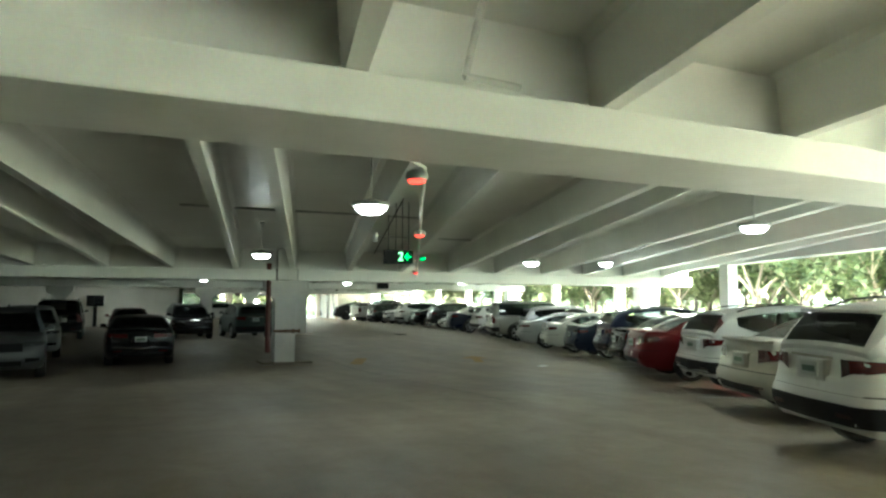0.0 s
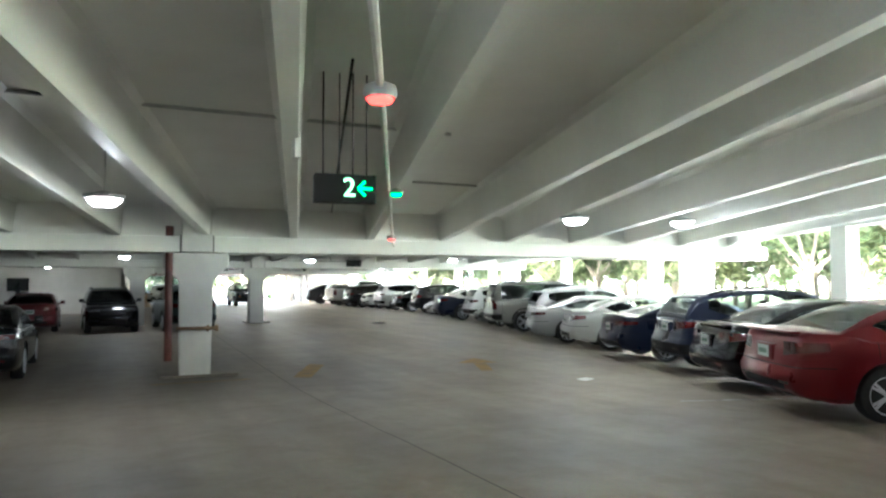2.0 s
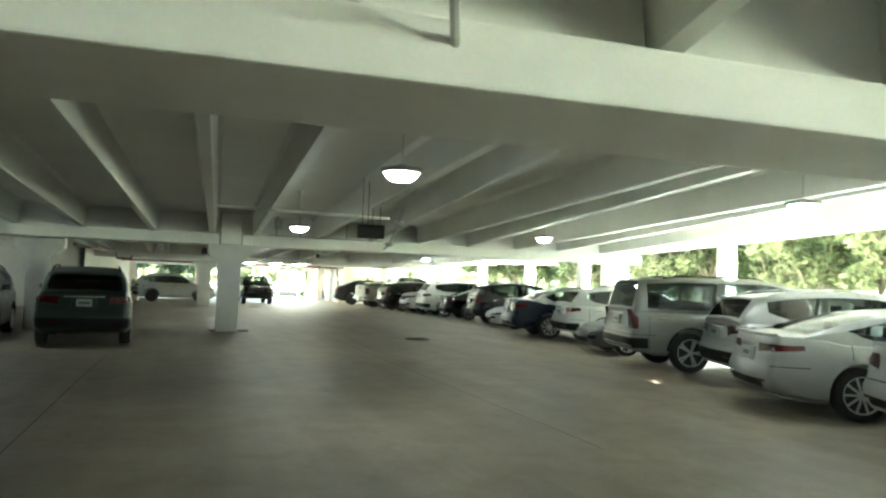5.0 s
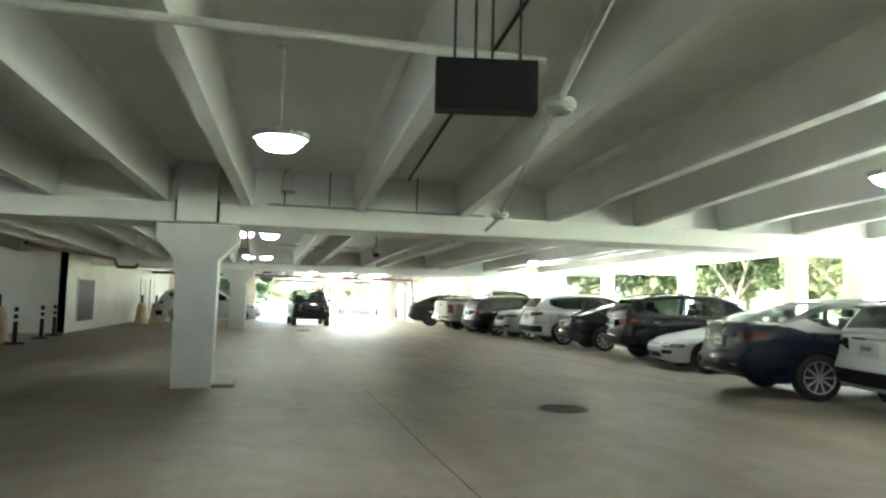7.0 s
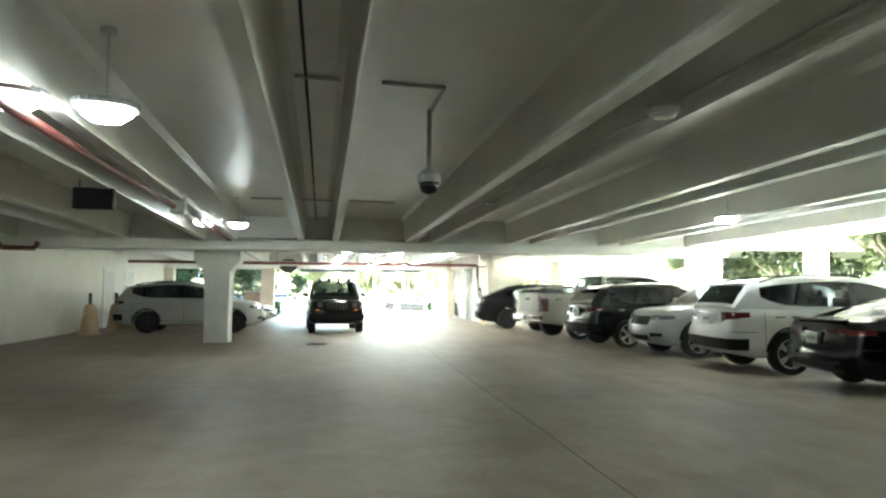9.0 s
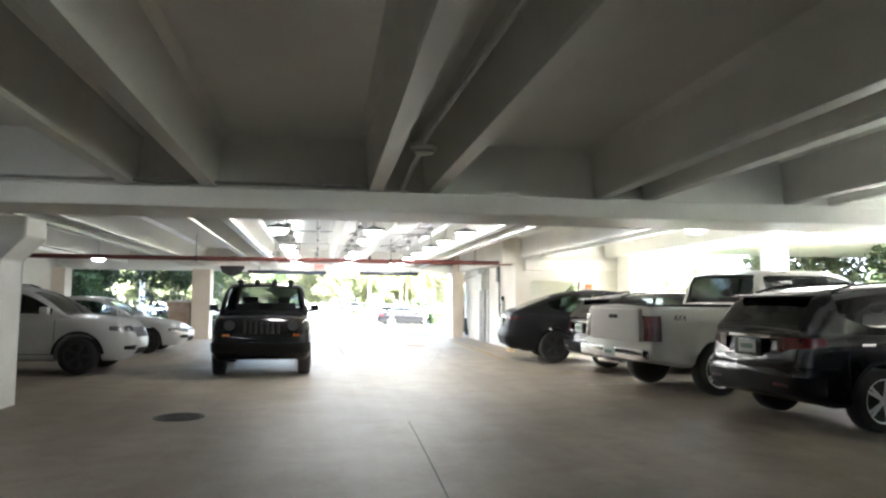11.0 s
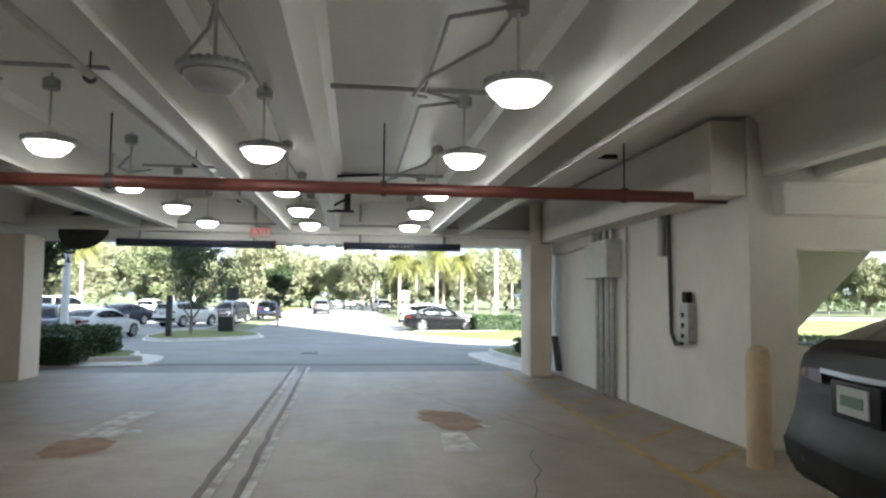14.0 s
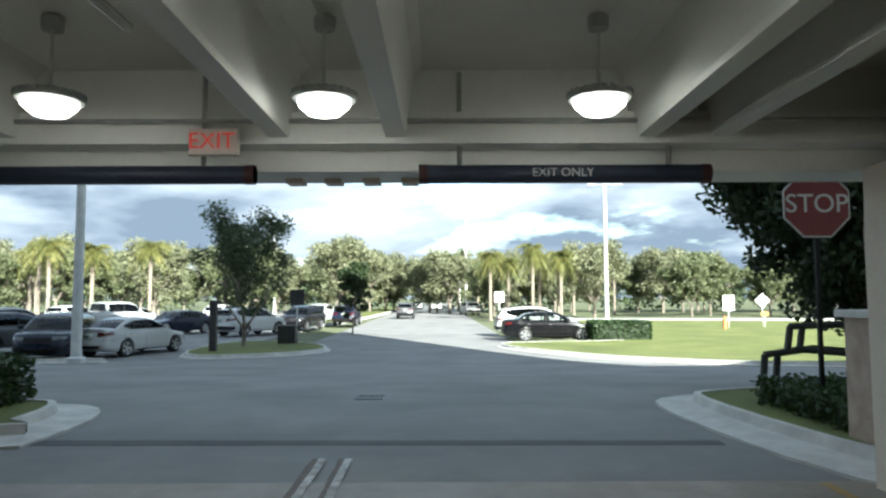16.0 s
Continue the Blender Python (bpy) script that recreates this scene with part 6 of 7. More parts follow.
ribbon(bm, line_pts((8.0, 36.6), (9.6, 38.6), 8, 0.02), 0.08, 0.005)
ribbon(bm, line_pts((7.2, 35.2), (8.7, 37.0), 8, 0.02), 0.08, 0.005)
ribbon(bm, line_pts((17.0, 60.0), (22.0, 60.5), 8, 0.02), 0.09, 0.005)
tagged(finish(bm, "lane_stripe", M_YELLOW), "worn yellow edge stripes and hatching", "floor marking", kind="structure")
bm = bmesh.new()
for (x, y), lean in (((10.6, 12.3), -18), ((12.9, 14.3), -14), ((14.2, 19.1), -12), ((15.2, 24.0), -12), ((16.6, 29.6), -12), ((17.8, 37.8), -10), ((19.0, 47.2), -3), ((18.6, 52.4), 2), ((18.0, 58.2), 6), ((9.2, 7.3), -20)):
    a = radians(lean)
    ribbon(bm, line_pts((x - 0.6 * math.cos(a), y - 0.6 * math.sin(a)), (x + 5 * math.cos(a), y + 5 * math.sin(a)), 8, 0.008), 0.09, 0.0045)
tagged(finish(bm, "bay_stripe", M_LINE), "worn white parking bay stripes", "floor marking", kind="structure")
for x, y, r in ((13.45, 34.85, 0.36), (11.18, 55.7, 0.3)):
    s = thing("manhole_cover", "dark round iron manhole cover in the floor", "manhole cover", at=pose(x, y, floor_z(x, y)))
    bm = bmesh.new()
    lathe(bm, [(r, 0.0), (r, 0.008), (r * 0.93, 0.012), (r * 0.9, 0.008), (0.02, 0.009)], 28)
    for k in range(-3, 4):
        w = math.sqrt(max(r * r * 0.7 - (k * r / 4) ** 2, 0.001))
        box(bm, -w, k * r / 4 - 0.012, 0.006, w, k * r / 4 + 0.012, 0.014)
    part("cover", bm, M_DARKMET, s)
s = thing("paper_scrap", "small flat white piece lying on the floor", "litter", at=pose(10.5, 15.4, floor_z(10.5, 15.4) + 0.006, 0, 0, 20))
bm = bmesh.new()
v = [bm.verts.new(c) for c in ((-0.16, -0.11, 0), (0.14, -0.12, 0.01), (0.17, 0.09, 0.015), (0.02, 0.13, 0.004), (-0.15, 0.1, 0.012))]
fs = bmesh.ops.extrude_face_region(bm, geom=[bm.faces.new(v)])
for q in fs["geom"]:
    if isinstance(q, bmesh.types.BMVert):
        q.co.z += 0.002
part("sheet", bm, M_WHITE, s)


# ---------------------------------------------------------------- outside: ground, roads, kerbs
bm = bmesh.new()
for xa, xb in ((-900, 22), (22, 900)):
    prev = None
    for y, z in ((-900, -0.06), (60, -0.06), (76, -0.10), (82, -0.30), (88, -0.62), (94, -0.85), (1200, -0.85)):
        row = [bm.verts.new((xa, y, z)), bm.verts.new((xb, y, z))]
        if prev:
            bm.faces.new((prev[0], prev[1], row[1], row[0]))
        prev = row
structure(finish(bm, "ground", M_GROUND), "grassy ground reaching to the horizon", "ground")
# Strips added to bounce daylight inside, asphalt-dark near the first bays, pale beyond.
for name, label, y0, y1, material in (("drive", "grey asphalt strip along the open side, added to bounce less light", -10.0, 17.0, M_ASPHALT), ("pavement", "pale concrete strip along the open side, added to bounce sunlight in", 17.0, 65.0, M_KERB)):
    bm = bmesh.new()
    inner = facade_between(y0, y1)
    prism(bm, [(x + 0.3, y) for x, y in inner] + [(x + 8.0, y) for x, y in inner[::-1]], -0.2, -0.03)
    structure(finish(bm, name, material), label, "pavement")


def fall(y):
    """The ground falls gently away from the exit."""
    t = min(max((y - 76.0) / 18.0, 0.0), 1.0)
    return -0.72 * t * t * (3 - 2 * t)


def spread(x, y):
    """Stretches the drawn plan away from the last camera position, to fit its view."""
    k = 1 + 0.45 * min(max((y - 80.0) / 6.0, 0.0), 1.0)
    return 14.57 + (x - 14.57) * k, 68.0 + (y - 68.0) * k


def drape(bm):
    for y in range(76, 96, 2):
        bmesh.ops.bisect_plane(bm, geom=bm.verts[:] + bm.edges[:] + bm.faces[:], plane_co=(0, y, 0), plane_no=(0, 1, 0))
    for v in bm.verts:
        v.co.z += fall(v.co.y)


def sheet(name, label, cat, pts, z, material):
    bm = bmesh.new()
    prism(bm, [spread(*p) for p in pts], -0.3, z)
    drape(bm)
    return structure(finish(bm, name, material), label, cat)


sheet("road", "sun-bleached grey asphalt drive across the exit", "road", [(-70, 73.5), (90, 73.5), (90, 80.5), (24.5, 81.6), (23.5, 86.0), (17, 90), (16.6, 130), (17, 240), (9.5, 240), (9.8, 130), (10.2, 92), (8.2, 90.5), (8.2, 150), (-70, 150)], -0.012, M_ASPHALT)
sheet("road_patch", "dark sealed joint across the garage threshold", "road", [(9.9, 75.0), (17.4, 74.9), (17.4, 75.1), (9.9, 75.25)], -0.008, M_DARKASPH)
sheet("road_far", "pale far road beyond the lawn", "road", [(22, 112), (160, 96), (160, 101), (22, 118)], -0.03, M_KERB)


def smooth_loop(pts, it=2):
    for _ in range(it):
        out = []
        for i, p in enumerate(pts):
            q = pts[(i + 1) % len(pts)]
            out += [(p[0] * 0.75 + q[0] * 0.25, p[1] * 0.75 + q[1] * 0.25), (p[0] * 0.25 + q[0] * 0.75, p[1] * 0.25 + q[1] * 0.75)]
        pts = out
    return pts


def inset(pts, d):
    c = []
    n = len(pts)
    area = sum(pts[i][0] * pts[(i + 1) % n][1] - pts[(i + 1) % n][0] * pts[i][1] for i in range(n))
    sg = 1 if area > 0 else -1
    for i in range(n):
        a, b = Vector(pts[i - 1]), Vector(pts[(i + 1) % n])
        t = (b - a).normalized()
        c.append((pts[i][0] - sg * t.y * d, pts[i][1] + sg * t.x * d))
    return c


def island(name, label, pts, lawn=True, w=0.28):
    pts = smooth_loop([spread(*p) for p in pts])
    bm = bmesh.new()
    inner = inset(pts, w)
    lo = [bm.verts.new((x, y, -0.1)) for x, y in pts]
    m1 = [bm.verts.new((x, y, 0.02)) for x, y in pts]
    mid = inset(pts, w - 0.12)
    hi0 = [bm.verts.new((x, y, 0.05)) for x, y in mid]
    hi1 = [bm.verts.new((x, y, 0.15)) for x, y in inset(pts, w - 0.09)]
    hi2 = [bm.verts.new((x, y, 0.15)) for x, y in inner]
    dn = [bm.verts.new((x, y, 0.05)) for x, y in inner]
    n = len(pts)
    for a, b in ((lo, m1), (m1, hi0), (hi0, hi1), (hi1, hi2), (hi2, dn)):
        for i in range(n):
            bm.faces.new((a[i], a[(i + 1) % n], b[(i + 1) % n], b[i]))
    drape(bm)
    structure(finish(bm, name + "_kerb", M_KERB), "pale concrete kerb and gutter", "kerb")
    bm = bmesh.new()
    prism(bm, inset(pts, w - 0.005), -0.1, 0.135)
    drape(bm)
    structure(finish(bm, name, M_LAWN if lawn else M_GROUND), label, "lawn")


island("island_left", "grass verge with hedge beside the exit", [(10.4, 73.6), (10.45, 76.9), (9.2, 78.0), (0, 78.4), (-40, 78.6), (-40, 73.6)], w=0.6)
island("island_right", "grass verge with hedge beside the exit", [(17.9, 72.6), (17.3, 77.2), (18.0, 78.6), (22, 79.6), (60, 79.8), (60, 73.4), (23.0, 73.4), (20.6, 73.0), (19.6, 72.6)], w=0.6)
island("island_tree", "small kerbed grass island with a tree", [(7.4, 85.2), (11.6, 86.4), (11.2, 89.5), (9.2, 91.5), (7.3, 91.0)])
island("island_lot", "kerbed strip at the edge of the car park", [(-30, 84.2), (6.2, 84.6), (6.5, 85.5), (-30, 85.6)])
island("lawn_right", "bright sunlit lawn beyond the drive", [(15.9, 88.9), (18.5, 85.3), (23, 82.8), (40, 81.6), (90, 82.0), (90, 97), (24, 111), (17.6, 112), (17.4, 95.5), (21.2, 95.2), (21.2, 90.8), (17.0, 90.4)])
island("lawn_far_left", "grass strip along the far road", [(5.5, 108), (9.4, 104), (9.6, 190), (5.5, 190)])

s = thing("storm_drain", "dark iron storm drain grate in the road", "drain grate", at=pose(13.5, 78.5, -0.012))
bm = bmesh.new()
for k in range(7):
    box(bm, -0.21 + k * 0.06, -0.2, 0, -0.18 + k * 0.06, 0.2, 0.012)
box(bm, -0.22, -0.22, 0, 0.2, -0.2, 0.014)
box(bm, -0.22, 0.2, 0, 0.2, 0.22, 0.014)
part("grate", bm, M_DARKMET, s)


# ---------------------------------------------------------------- plants
def leaf_cloud(bm, centre, rad, count, size, squash=0.8):
    for _ in range(count):
        d = Vector((random.gauss(0, 1), random.gauss(0, 1), random.gauss(0, 1))).normalized()
        rr = random.random() ** 0.45
        p = centre + Vector((d.x * rad * rr, d.y * rad * rr, d.z * rad * squash * rr))
        u = Vector((random.gauss(0, 1), random.gauss(0, 1), random.gauss(0, 0.6))).normalized()
        v = u.cross(Vector((random.gauss(0, 1), random.gauss(0, 1), random.gauss(0, 1)))).normalized()
        a, b = size * random.uniform(0.6, 1.2), size * random.uniform(0.35, 0.7)
        bm.faces.new([bm.verts.new(p + u * a * i + v * b * j) for i, j in (((-1, 0), (0.7, -1), (0.7, 1)) if size > 0.12 else ((-1, 0), (0, -1), (1, 0), (0, 1)))])


def limb(bm, p, d, length, r, depth, tips):
    q = p + d * length
    tube(bm, p, q, r, r * 0.62, 7, cap=False)
    tips.append((q, r))
    if depth == 0:
        return
    for _ in range(random.choice((2, 3, 3))):
        nd = (d + Vector((random.uniform(-1, 1), random.uniform(-1, 1), random.uniform(-0.15, 0.7))) * 0.75).normalized()
        limb(bm, q, nd, length * random.uniform(0.62, 0.82), r * 0.6, depth - 1, tips)


def tree(label, height, spread, leaf, at, leaves=2600, size=0.16, trunk=0.16, clear=0.28, seed=1, group="", fill=0):
    random.seed(seed)
    root = thing("tree", label, "tree", group, at=at)
    bm = bmesh.new()
    tips = []
    base = height * clear
    tube(bm, (0, 0, -0.15), (0.05, 0.03, base), trunk, trunk * 0.75, 9, cap=False)
    for i in range(4):
        a = i * 1.6 + random.uniform(-0.4, 0.4)
        limb(bm, Vector((0.05, 0.03, base)), Vector((math.cos(a) * 0.75, math.sin(a) * 0.75, random.uniform(0.7, 1.2))).normalized(), height * 0.24, trunk * 0.5, 2, tips)
    part("trunk", bm, M_BARK, root, "", 60)
    bm = bmesh.new()
    pts = [t for t, r in tips if t.z > base * 0.95]
    per = max(leaves // max(len(pts), 1), 4)
    zmax = max(t.z for t in pts)
    rmax = max(math.hypot(t.x, t.y) for t in pts)
    k, kz = spread / 2 / (rmax + 0.3), (height - base) / (zmax - base + 0.25)
    for t in pts:
        c = Vector((t.x * k, t.y * k, base + (t.z - base) * kz))
        leaf_cloud(bm, c, spread * random.uniform(0.09, 0.17), per, size)
    for _ in range(fill):
        d = Vector((random.gauss(0, 1), random.gauss(0, 1), random.gauss(0, 1))).normalized() * random.uniform(0.45, 0.95)
        c = Vector((d.x * spread / 2, d.y * spread / 2, (base + height) / 2 + d.z * (height - base) / 2))
        leaf_cloud(bm, c, spread * random.uniform(0.08, 0.14), per, size)
    part("crown", bm, leaf, root)
    return root


def palm(label, height, at, seed=1, fronds=26, group=""):
    random.seed(seed)
    root = thing("palm_tree", label, "palm tree", group, at=at)
    bm = bmesh.new()
    prof = [(0.23, -0.1), (0.19, 0.3)]
    z = 0.3
    while z < height:
        prof += [(0.15, z), (0.165, z + 0.12)]
        z += 0.24
    prof += [(0.20, height), (0.12, height + 0.3)]
    lathe(bm, prof, 10)
    part("trunk", bm, M_PALMBARK, root, "", 50)
    bm = bmesh.new()
    for i in range(fronds):
        a = i * 2.4
        up = random.uniform(-0.9, 1.25)
        ln = random.uniform(1.35, 2.1)
        d = Vector((math.cos(a), math.sin(a), 0))
        side = Vector((-d.y, d.x, 0))
        p = Vector((0, 0, height + 0.2))
        pts = []
        for k in range(8):
            t = k / 7
            pts.append(p + d * ln * t * math.cos(up * 0.6) + Vector((0, 0, ln * (math.sin(up) * t - 0.75 * t * t))))
        for k in range(1, 8):
            w = 0.55 * math.sin(math.pi * min(k / 7 + 0.08, 1)) + 0.06
            for sg in (-1, 1):
                for e in (0.0, 0.5):
                    c = pts[k - 1].lerp(pts[k], e)
                    tip = c + side * sg * w + (pts[k] - pts[k - 1]) * 0.9 - Vector((0, 0, 0.18 + 0.15 * w))
                    dd = (pts[k] - pts[k - 1]) * 0.18
                    bm.faces.new([bm.verts.new(q) for q in (c - dd, c + dd, tip)])
    part("crown", bm, M_PALM, root)
    return root


def hedge(label, x0, y0, x1, y1, z, dens=420, size=0.05, base=0.1):
    root = thing("hedge", label, "hedge", at=pose(0, 0, fall((y0 + y1) / 2)))
    bm = bmesh.new()
    box(bm, x0 + 0.1, y0 + 0.1, base - 0.05, x1 - 0.1, y1 - 0.1, z - 0.1)
    part("core", bm, M_LEAFD, root)
    bm = bmesh.new()
    area = (x1 - x0) * (y1 - y0) + 2 * (z - base) * (abs(x1 - x0) + abs(y1 - y0))
    for _ in range(min(int(area * dens), 14000)):
        f = random.random()
        x, y, zz = random.uniform(x0, x1), random.uniform(y0, y1), random.uniform(base, z)
        if f < 0.4:
            zz = z + random.gauss(0, 0.015)
        elif f < 0.7:
            x = random.choice((x0, x1)) + random.gauss(0, 0.03)
        else:
            y = random.choice((y0, y1)) + random.gauss(0, 0.03)
        leaf_cloud(bm, Vector((x, y, zz)), 0.05, 1, size)
    part("foliage", bm, M_HEDGE, root)
    return root


random.seed(11)
hedge("clipped dark green hedge beside the exit", 4.5, 74.4, 9.15, 77.2, 0.7)
hedge("clipped dark green hedge below the stop sign", 18.55, 73.6, 20.9, 76.7, 0.45)
hedge("clipped dark green hedge below the stop sign", 20.9, 75.4, 30, 77.0, 0.50, 200)
hedge("low clipped hedge on the lawn", 21.9, 101.2, 24.6, 103.0, 1.0, 300, 0.07)
hedge("tall dark hedge outside the open end", -6, 74.6, 4.2, 77.0, 2.3, 240, 0.08)

# trees seen beyond the open side
SIDE = "trees along the open side"
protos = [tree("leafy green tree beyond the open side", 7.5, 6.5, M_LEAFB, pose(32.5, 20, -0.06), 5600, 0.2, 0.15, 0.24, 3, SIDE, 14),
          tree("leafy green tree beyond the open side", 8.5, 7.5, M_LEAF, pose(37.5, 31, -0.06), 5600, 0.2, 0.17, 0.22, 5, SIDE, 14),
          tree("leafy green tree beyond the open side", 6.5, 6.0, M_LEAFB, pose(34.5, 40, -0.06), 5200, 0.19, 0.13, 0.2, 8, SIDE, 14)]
random.seed(21)
for k, (x, y) in enumerate(((26, 10), (30, 14), (35, 22), (30, 26.5), (40, 30), (28.5, 34), (38, 40), (33, 46), (29.5, 51), (36, 54), (30.5, 58), (41, 50), (34, 63), (30, 68), (44, 60), (48, 40), (24, 3), (46, 70), (52, 55), (38, 74), (31, 75.5), (58, 72), (50, 84), (60, 62))):
    copy_thing(protos[k % 3], pose(x + 4.5 + random.uniform(-0.7, 0.7), y + random.uniform(-0.7, 0.7), -0.06, 0, 0, random.uniform(0, 360)))

for k in range(34):
    copy_thing(protos[k % 3], pose(43 + 7 * (k % 3) + random.uniform(-1.5, 1.5), -14 + k * 2.7 + random.uniform(-1, 1), -0.06, 0, 0, random.uniform(0, 360)) @ Matrix.Scale(random.uniform(1.0, 1.35), 4))
for k in range(26):
    yy = -12 + k * 3.7 + random.uniform(-0.8, 0.8)
    if yy < 76:
        copy_thing(protos[1 if k % 3 else 0], pose(facade_x(yy) + (10.5 if yy < 36 else 12.5) + 3.2 * (k % 2) + random.uniform(-0.8, 0.8), yy, -0.06, 0, 0, random.uniform(0, 360)) @ Matrix.Scale(random.uniform(0.95, 1.2), 4))
bm = bmesh.new()
for k in range(170):
    leaf_cloud(bm, Vector((random.uniform(56, 64), random.uniform(-25, 100), random.uniform(0.3, 4.2))), random.uniform(1.0, 1.9), 46, 0.3, 0.8)
tagged(finish(bm, "shrub_belt", M_LEAF), "thick belt of shrubs behind the roadside trees", "shrubs", kind="stuff")

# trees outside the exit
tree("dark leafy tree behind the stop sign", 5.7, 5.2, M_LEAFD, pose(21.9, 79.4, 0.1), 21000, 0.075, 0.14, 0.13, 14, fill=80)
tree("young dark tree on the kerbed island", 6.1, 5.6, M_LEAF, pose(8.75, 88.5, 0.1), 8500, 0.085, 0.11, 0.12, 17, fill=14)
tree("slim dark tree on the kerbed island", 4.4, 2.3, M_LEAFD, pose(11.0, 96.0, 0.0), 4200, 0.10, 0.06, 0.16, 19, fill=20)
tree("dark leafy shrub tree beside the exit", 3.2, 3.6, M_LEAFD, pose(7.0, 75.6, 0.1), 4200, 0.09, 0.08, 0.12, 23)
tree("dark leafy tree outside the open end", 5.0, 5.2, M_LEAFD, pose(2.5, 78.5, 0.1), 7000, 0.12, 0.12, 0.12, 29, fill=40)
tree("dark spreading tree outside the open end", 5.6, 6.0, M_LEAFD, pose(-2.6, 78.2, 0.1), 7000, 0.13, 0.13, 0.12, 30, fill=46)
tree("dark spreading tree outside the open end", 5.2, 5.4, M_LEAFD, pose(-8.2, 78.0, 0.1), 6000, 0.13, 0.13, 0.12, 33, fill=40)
FAR = "trees round the car park"
g1 = tree("grey-green branching tree by the far road", 8.0, 8.5, M_LEAFG, pose(8.0, 116, 0), 7600, 0.19, 0.2, 0.17, 31, FAR, 34)
g2 = tree("leafy tree by the car park", 7.0, 6.5, M_LEAFB, pose(2.0, 112, 0), 6800, 0.19, 0.15, 0.16, 37, FAR, 34)
random.seed(41)
for k, (x, y) in enumerate(((-6, 118), (-14, 112), (-22, 116), (-32, 110), (-42, 118), (5.5, 128), (7.2, 140), (19, 126), (26, 120), (34, 122), (21, 138), (42, 126), (5, 155), (20, 158), (-2, 138), (-12, 140), (-26, 136), (37, 126), (52, 122), (64, 118), (76, 120), (58, 112), (46, 116), (70, 128), (-52, 124), (-62, 116), (-36, 130), (13, 190), (8, 178), (17, 182), (24, 170), (0, 172), (-10, 165), (32, 150), (44, 146), (56, 140))):
    copy_thing((g1, g2)[k % 2], pose(x, y, 0, 0, 0, random.uniform(0, 360)))
for k in range(46):
    a = k / 45
    copy_thing((g1, g2)[k % 2], pose(-62 + 84 * a + random.uniform(-1.5, 1.5), 121 + 14 * random.random() + 12 * a, 0, 0, 0, random.uniform(0, 360)) @ Matrix.Scale(random.uniform(0.95, 1.3), 4))
for k in range(24):
    copy_thing((g1, g2)[k % 2], pose(21 + 2.6 * k + random.uniform(-1, 1), 138 + 8 * random.random() - 0.5 * k, 0, 0, 0, random.uniform(0, 360)) @ Matrix.Scale(random.uniform(0.8, 1.1), 4))
PALMS = "palms round the car park"
p1 = palm("sabal palm with yellowing fronds", 5.9, pose(17.9, 115, 0), 51, 64, PALMS)
p2 = palm("tall sabal palm with yellowing fronds", 6.6, pose(-3, 110, 0), 53, 60, PALMS)
random.seed(55)
for k, (x, y) in enumerate(((-5, 107), (-10, 110.5), (-14, 109), (-18, 108), (-22, 106.5), (-27, 110), (-31, 108), (20.5, 113), (22.5, 114), (-8, 108), (-12, 113), (-16, 107), (-20, 111), (-25, 108), (-29, 113), (1.5, 116), (21.5, 117), (23.5, 121), (19.8, 122), (26, 128), (13.8, 150), (11.2, 160), (15.5, 158), (18, 133), (-34, 106), (-39, 112), (-46, 109), (30, 130), (9.0, 150), (16.5, 145), (-1, 125), (-18, 124))):
    copy_thing((p1, p2)[k % 2], pose(x, y, 0, 0, 0, random.uniform(0, 360)))
bm = bmesh.new()
random.seed(61)
for k in range(260):
    x = random.uniform(-220, 260)
    y = 235 + random.uniform(0, 25) - abs(x) * 0.18
    leaf_cloud(bm, Vector((x, y, random.uniform(1.5, 5.5))), random.uniform(2.5, 4.5), 42, 0.75, 0.9)
for k in range(300):
    leaf_cloud(bm, Vector((random.uniform(-130, 140), random.uniform(176, 196), random.uniform(-0.4, 3.6))), random.uniform(1.6, 2.8), 40, 0.5, 0.9)
tagged(finish(bm, "far_woods", M_LEAF), "distant band of dark green woods", "woods", kind="stuff")

# ---------------------------------------------------------------- poles and signs outside
def pole(label, x, y, h, r, arm=True):
    s = thing("lamp_post", label, "lamp post", at=pose(x, y, 0))
    bm = bmesh.new()
    tube(bm, (0, 0, -0.1), (0, 0, h), r, r * 0.75, 14)
    lathe(bm, [(r * 1.8, 0.0), (r * 1.8, 0.18), (r * 1.1, 0.22)], 14)
    part("pole", bm, M_POLE, s, "", 40)
    if arm:
        bm = bmesh.new()
        tube(bm, (-0.9, 0, h - 0.05), (0.9, 0, h - 0.05), 0.05, 0.05, 8)
        box(bm, -1.3, -0.15, h - 0.12, -0.7, 0.15, h, None, 0.03)
        box(bm, 0.7, -0.15, h - 0.12, 1.3, 0.15, h, None, 0.03)
        part("lamp_head", bm, M_LAMPBODY, s)


pole("pale grey lamp post at the car park edge", 5.73, 84.9, 9.0, 0.17)
pole("white concrete lamp post on the lawn", 22.9, 103.0, 10.5, 0.16)
pole("white lamp post along the far road", 16.9, 133, 13.0, 0.16)
pole("white lamp post along the far road", 8.6, 165, 11.0, 0.16)
pole("white lamp post along the far road", 17.4, 172, 11.0, 0.16)
pole("white lamp post in the car park", -1.0, 133, 11.0, 0.14)
pole("grey lamp post beyond the lawn", 43.0, 118, 9.5, 0.12)

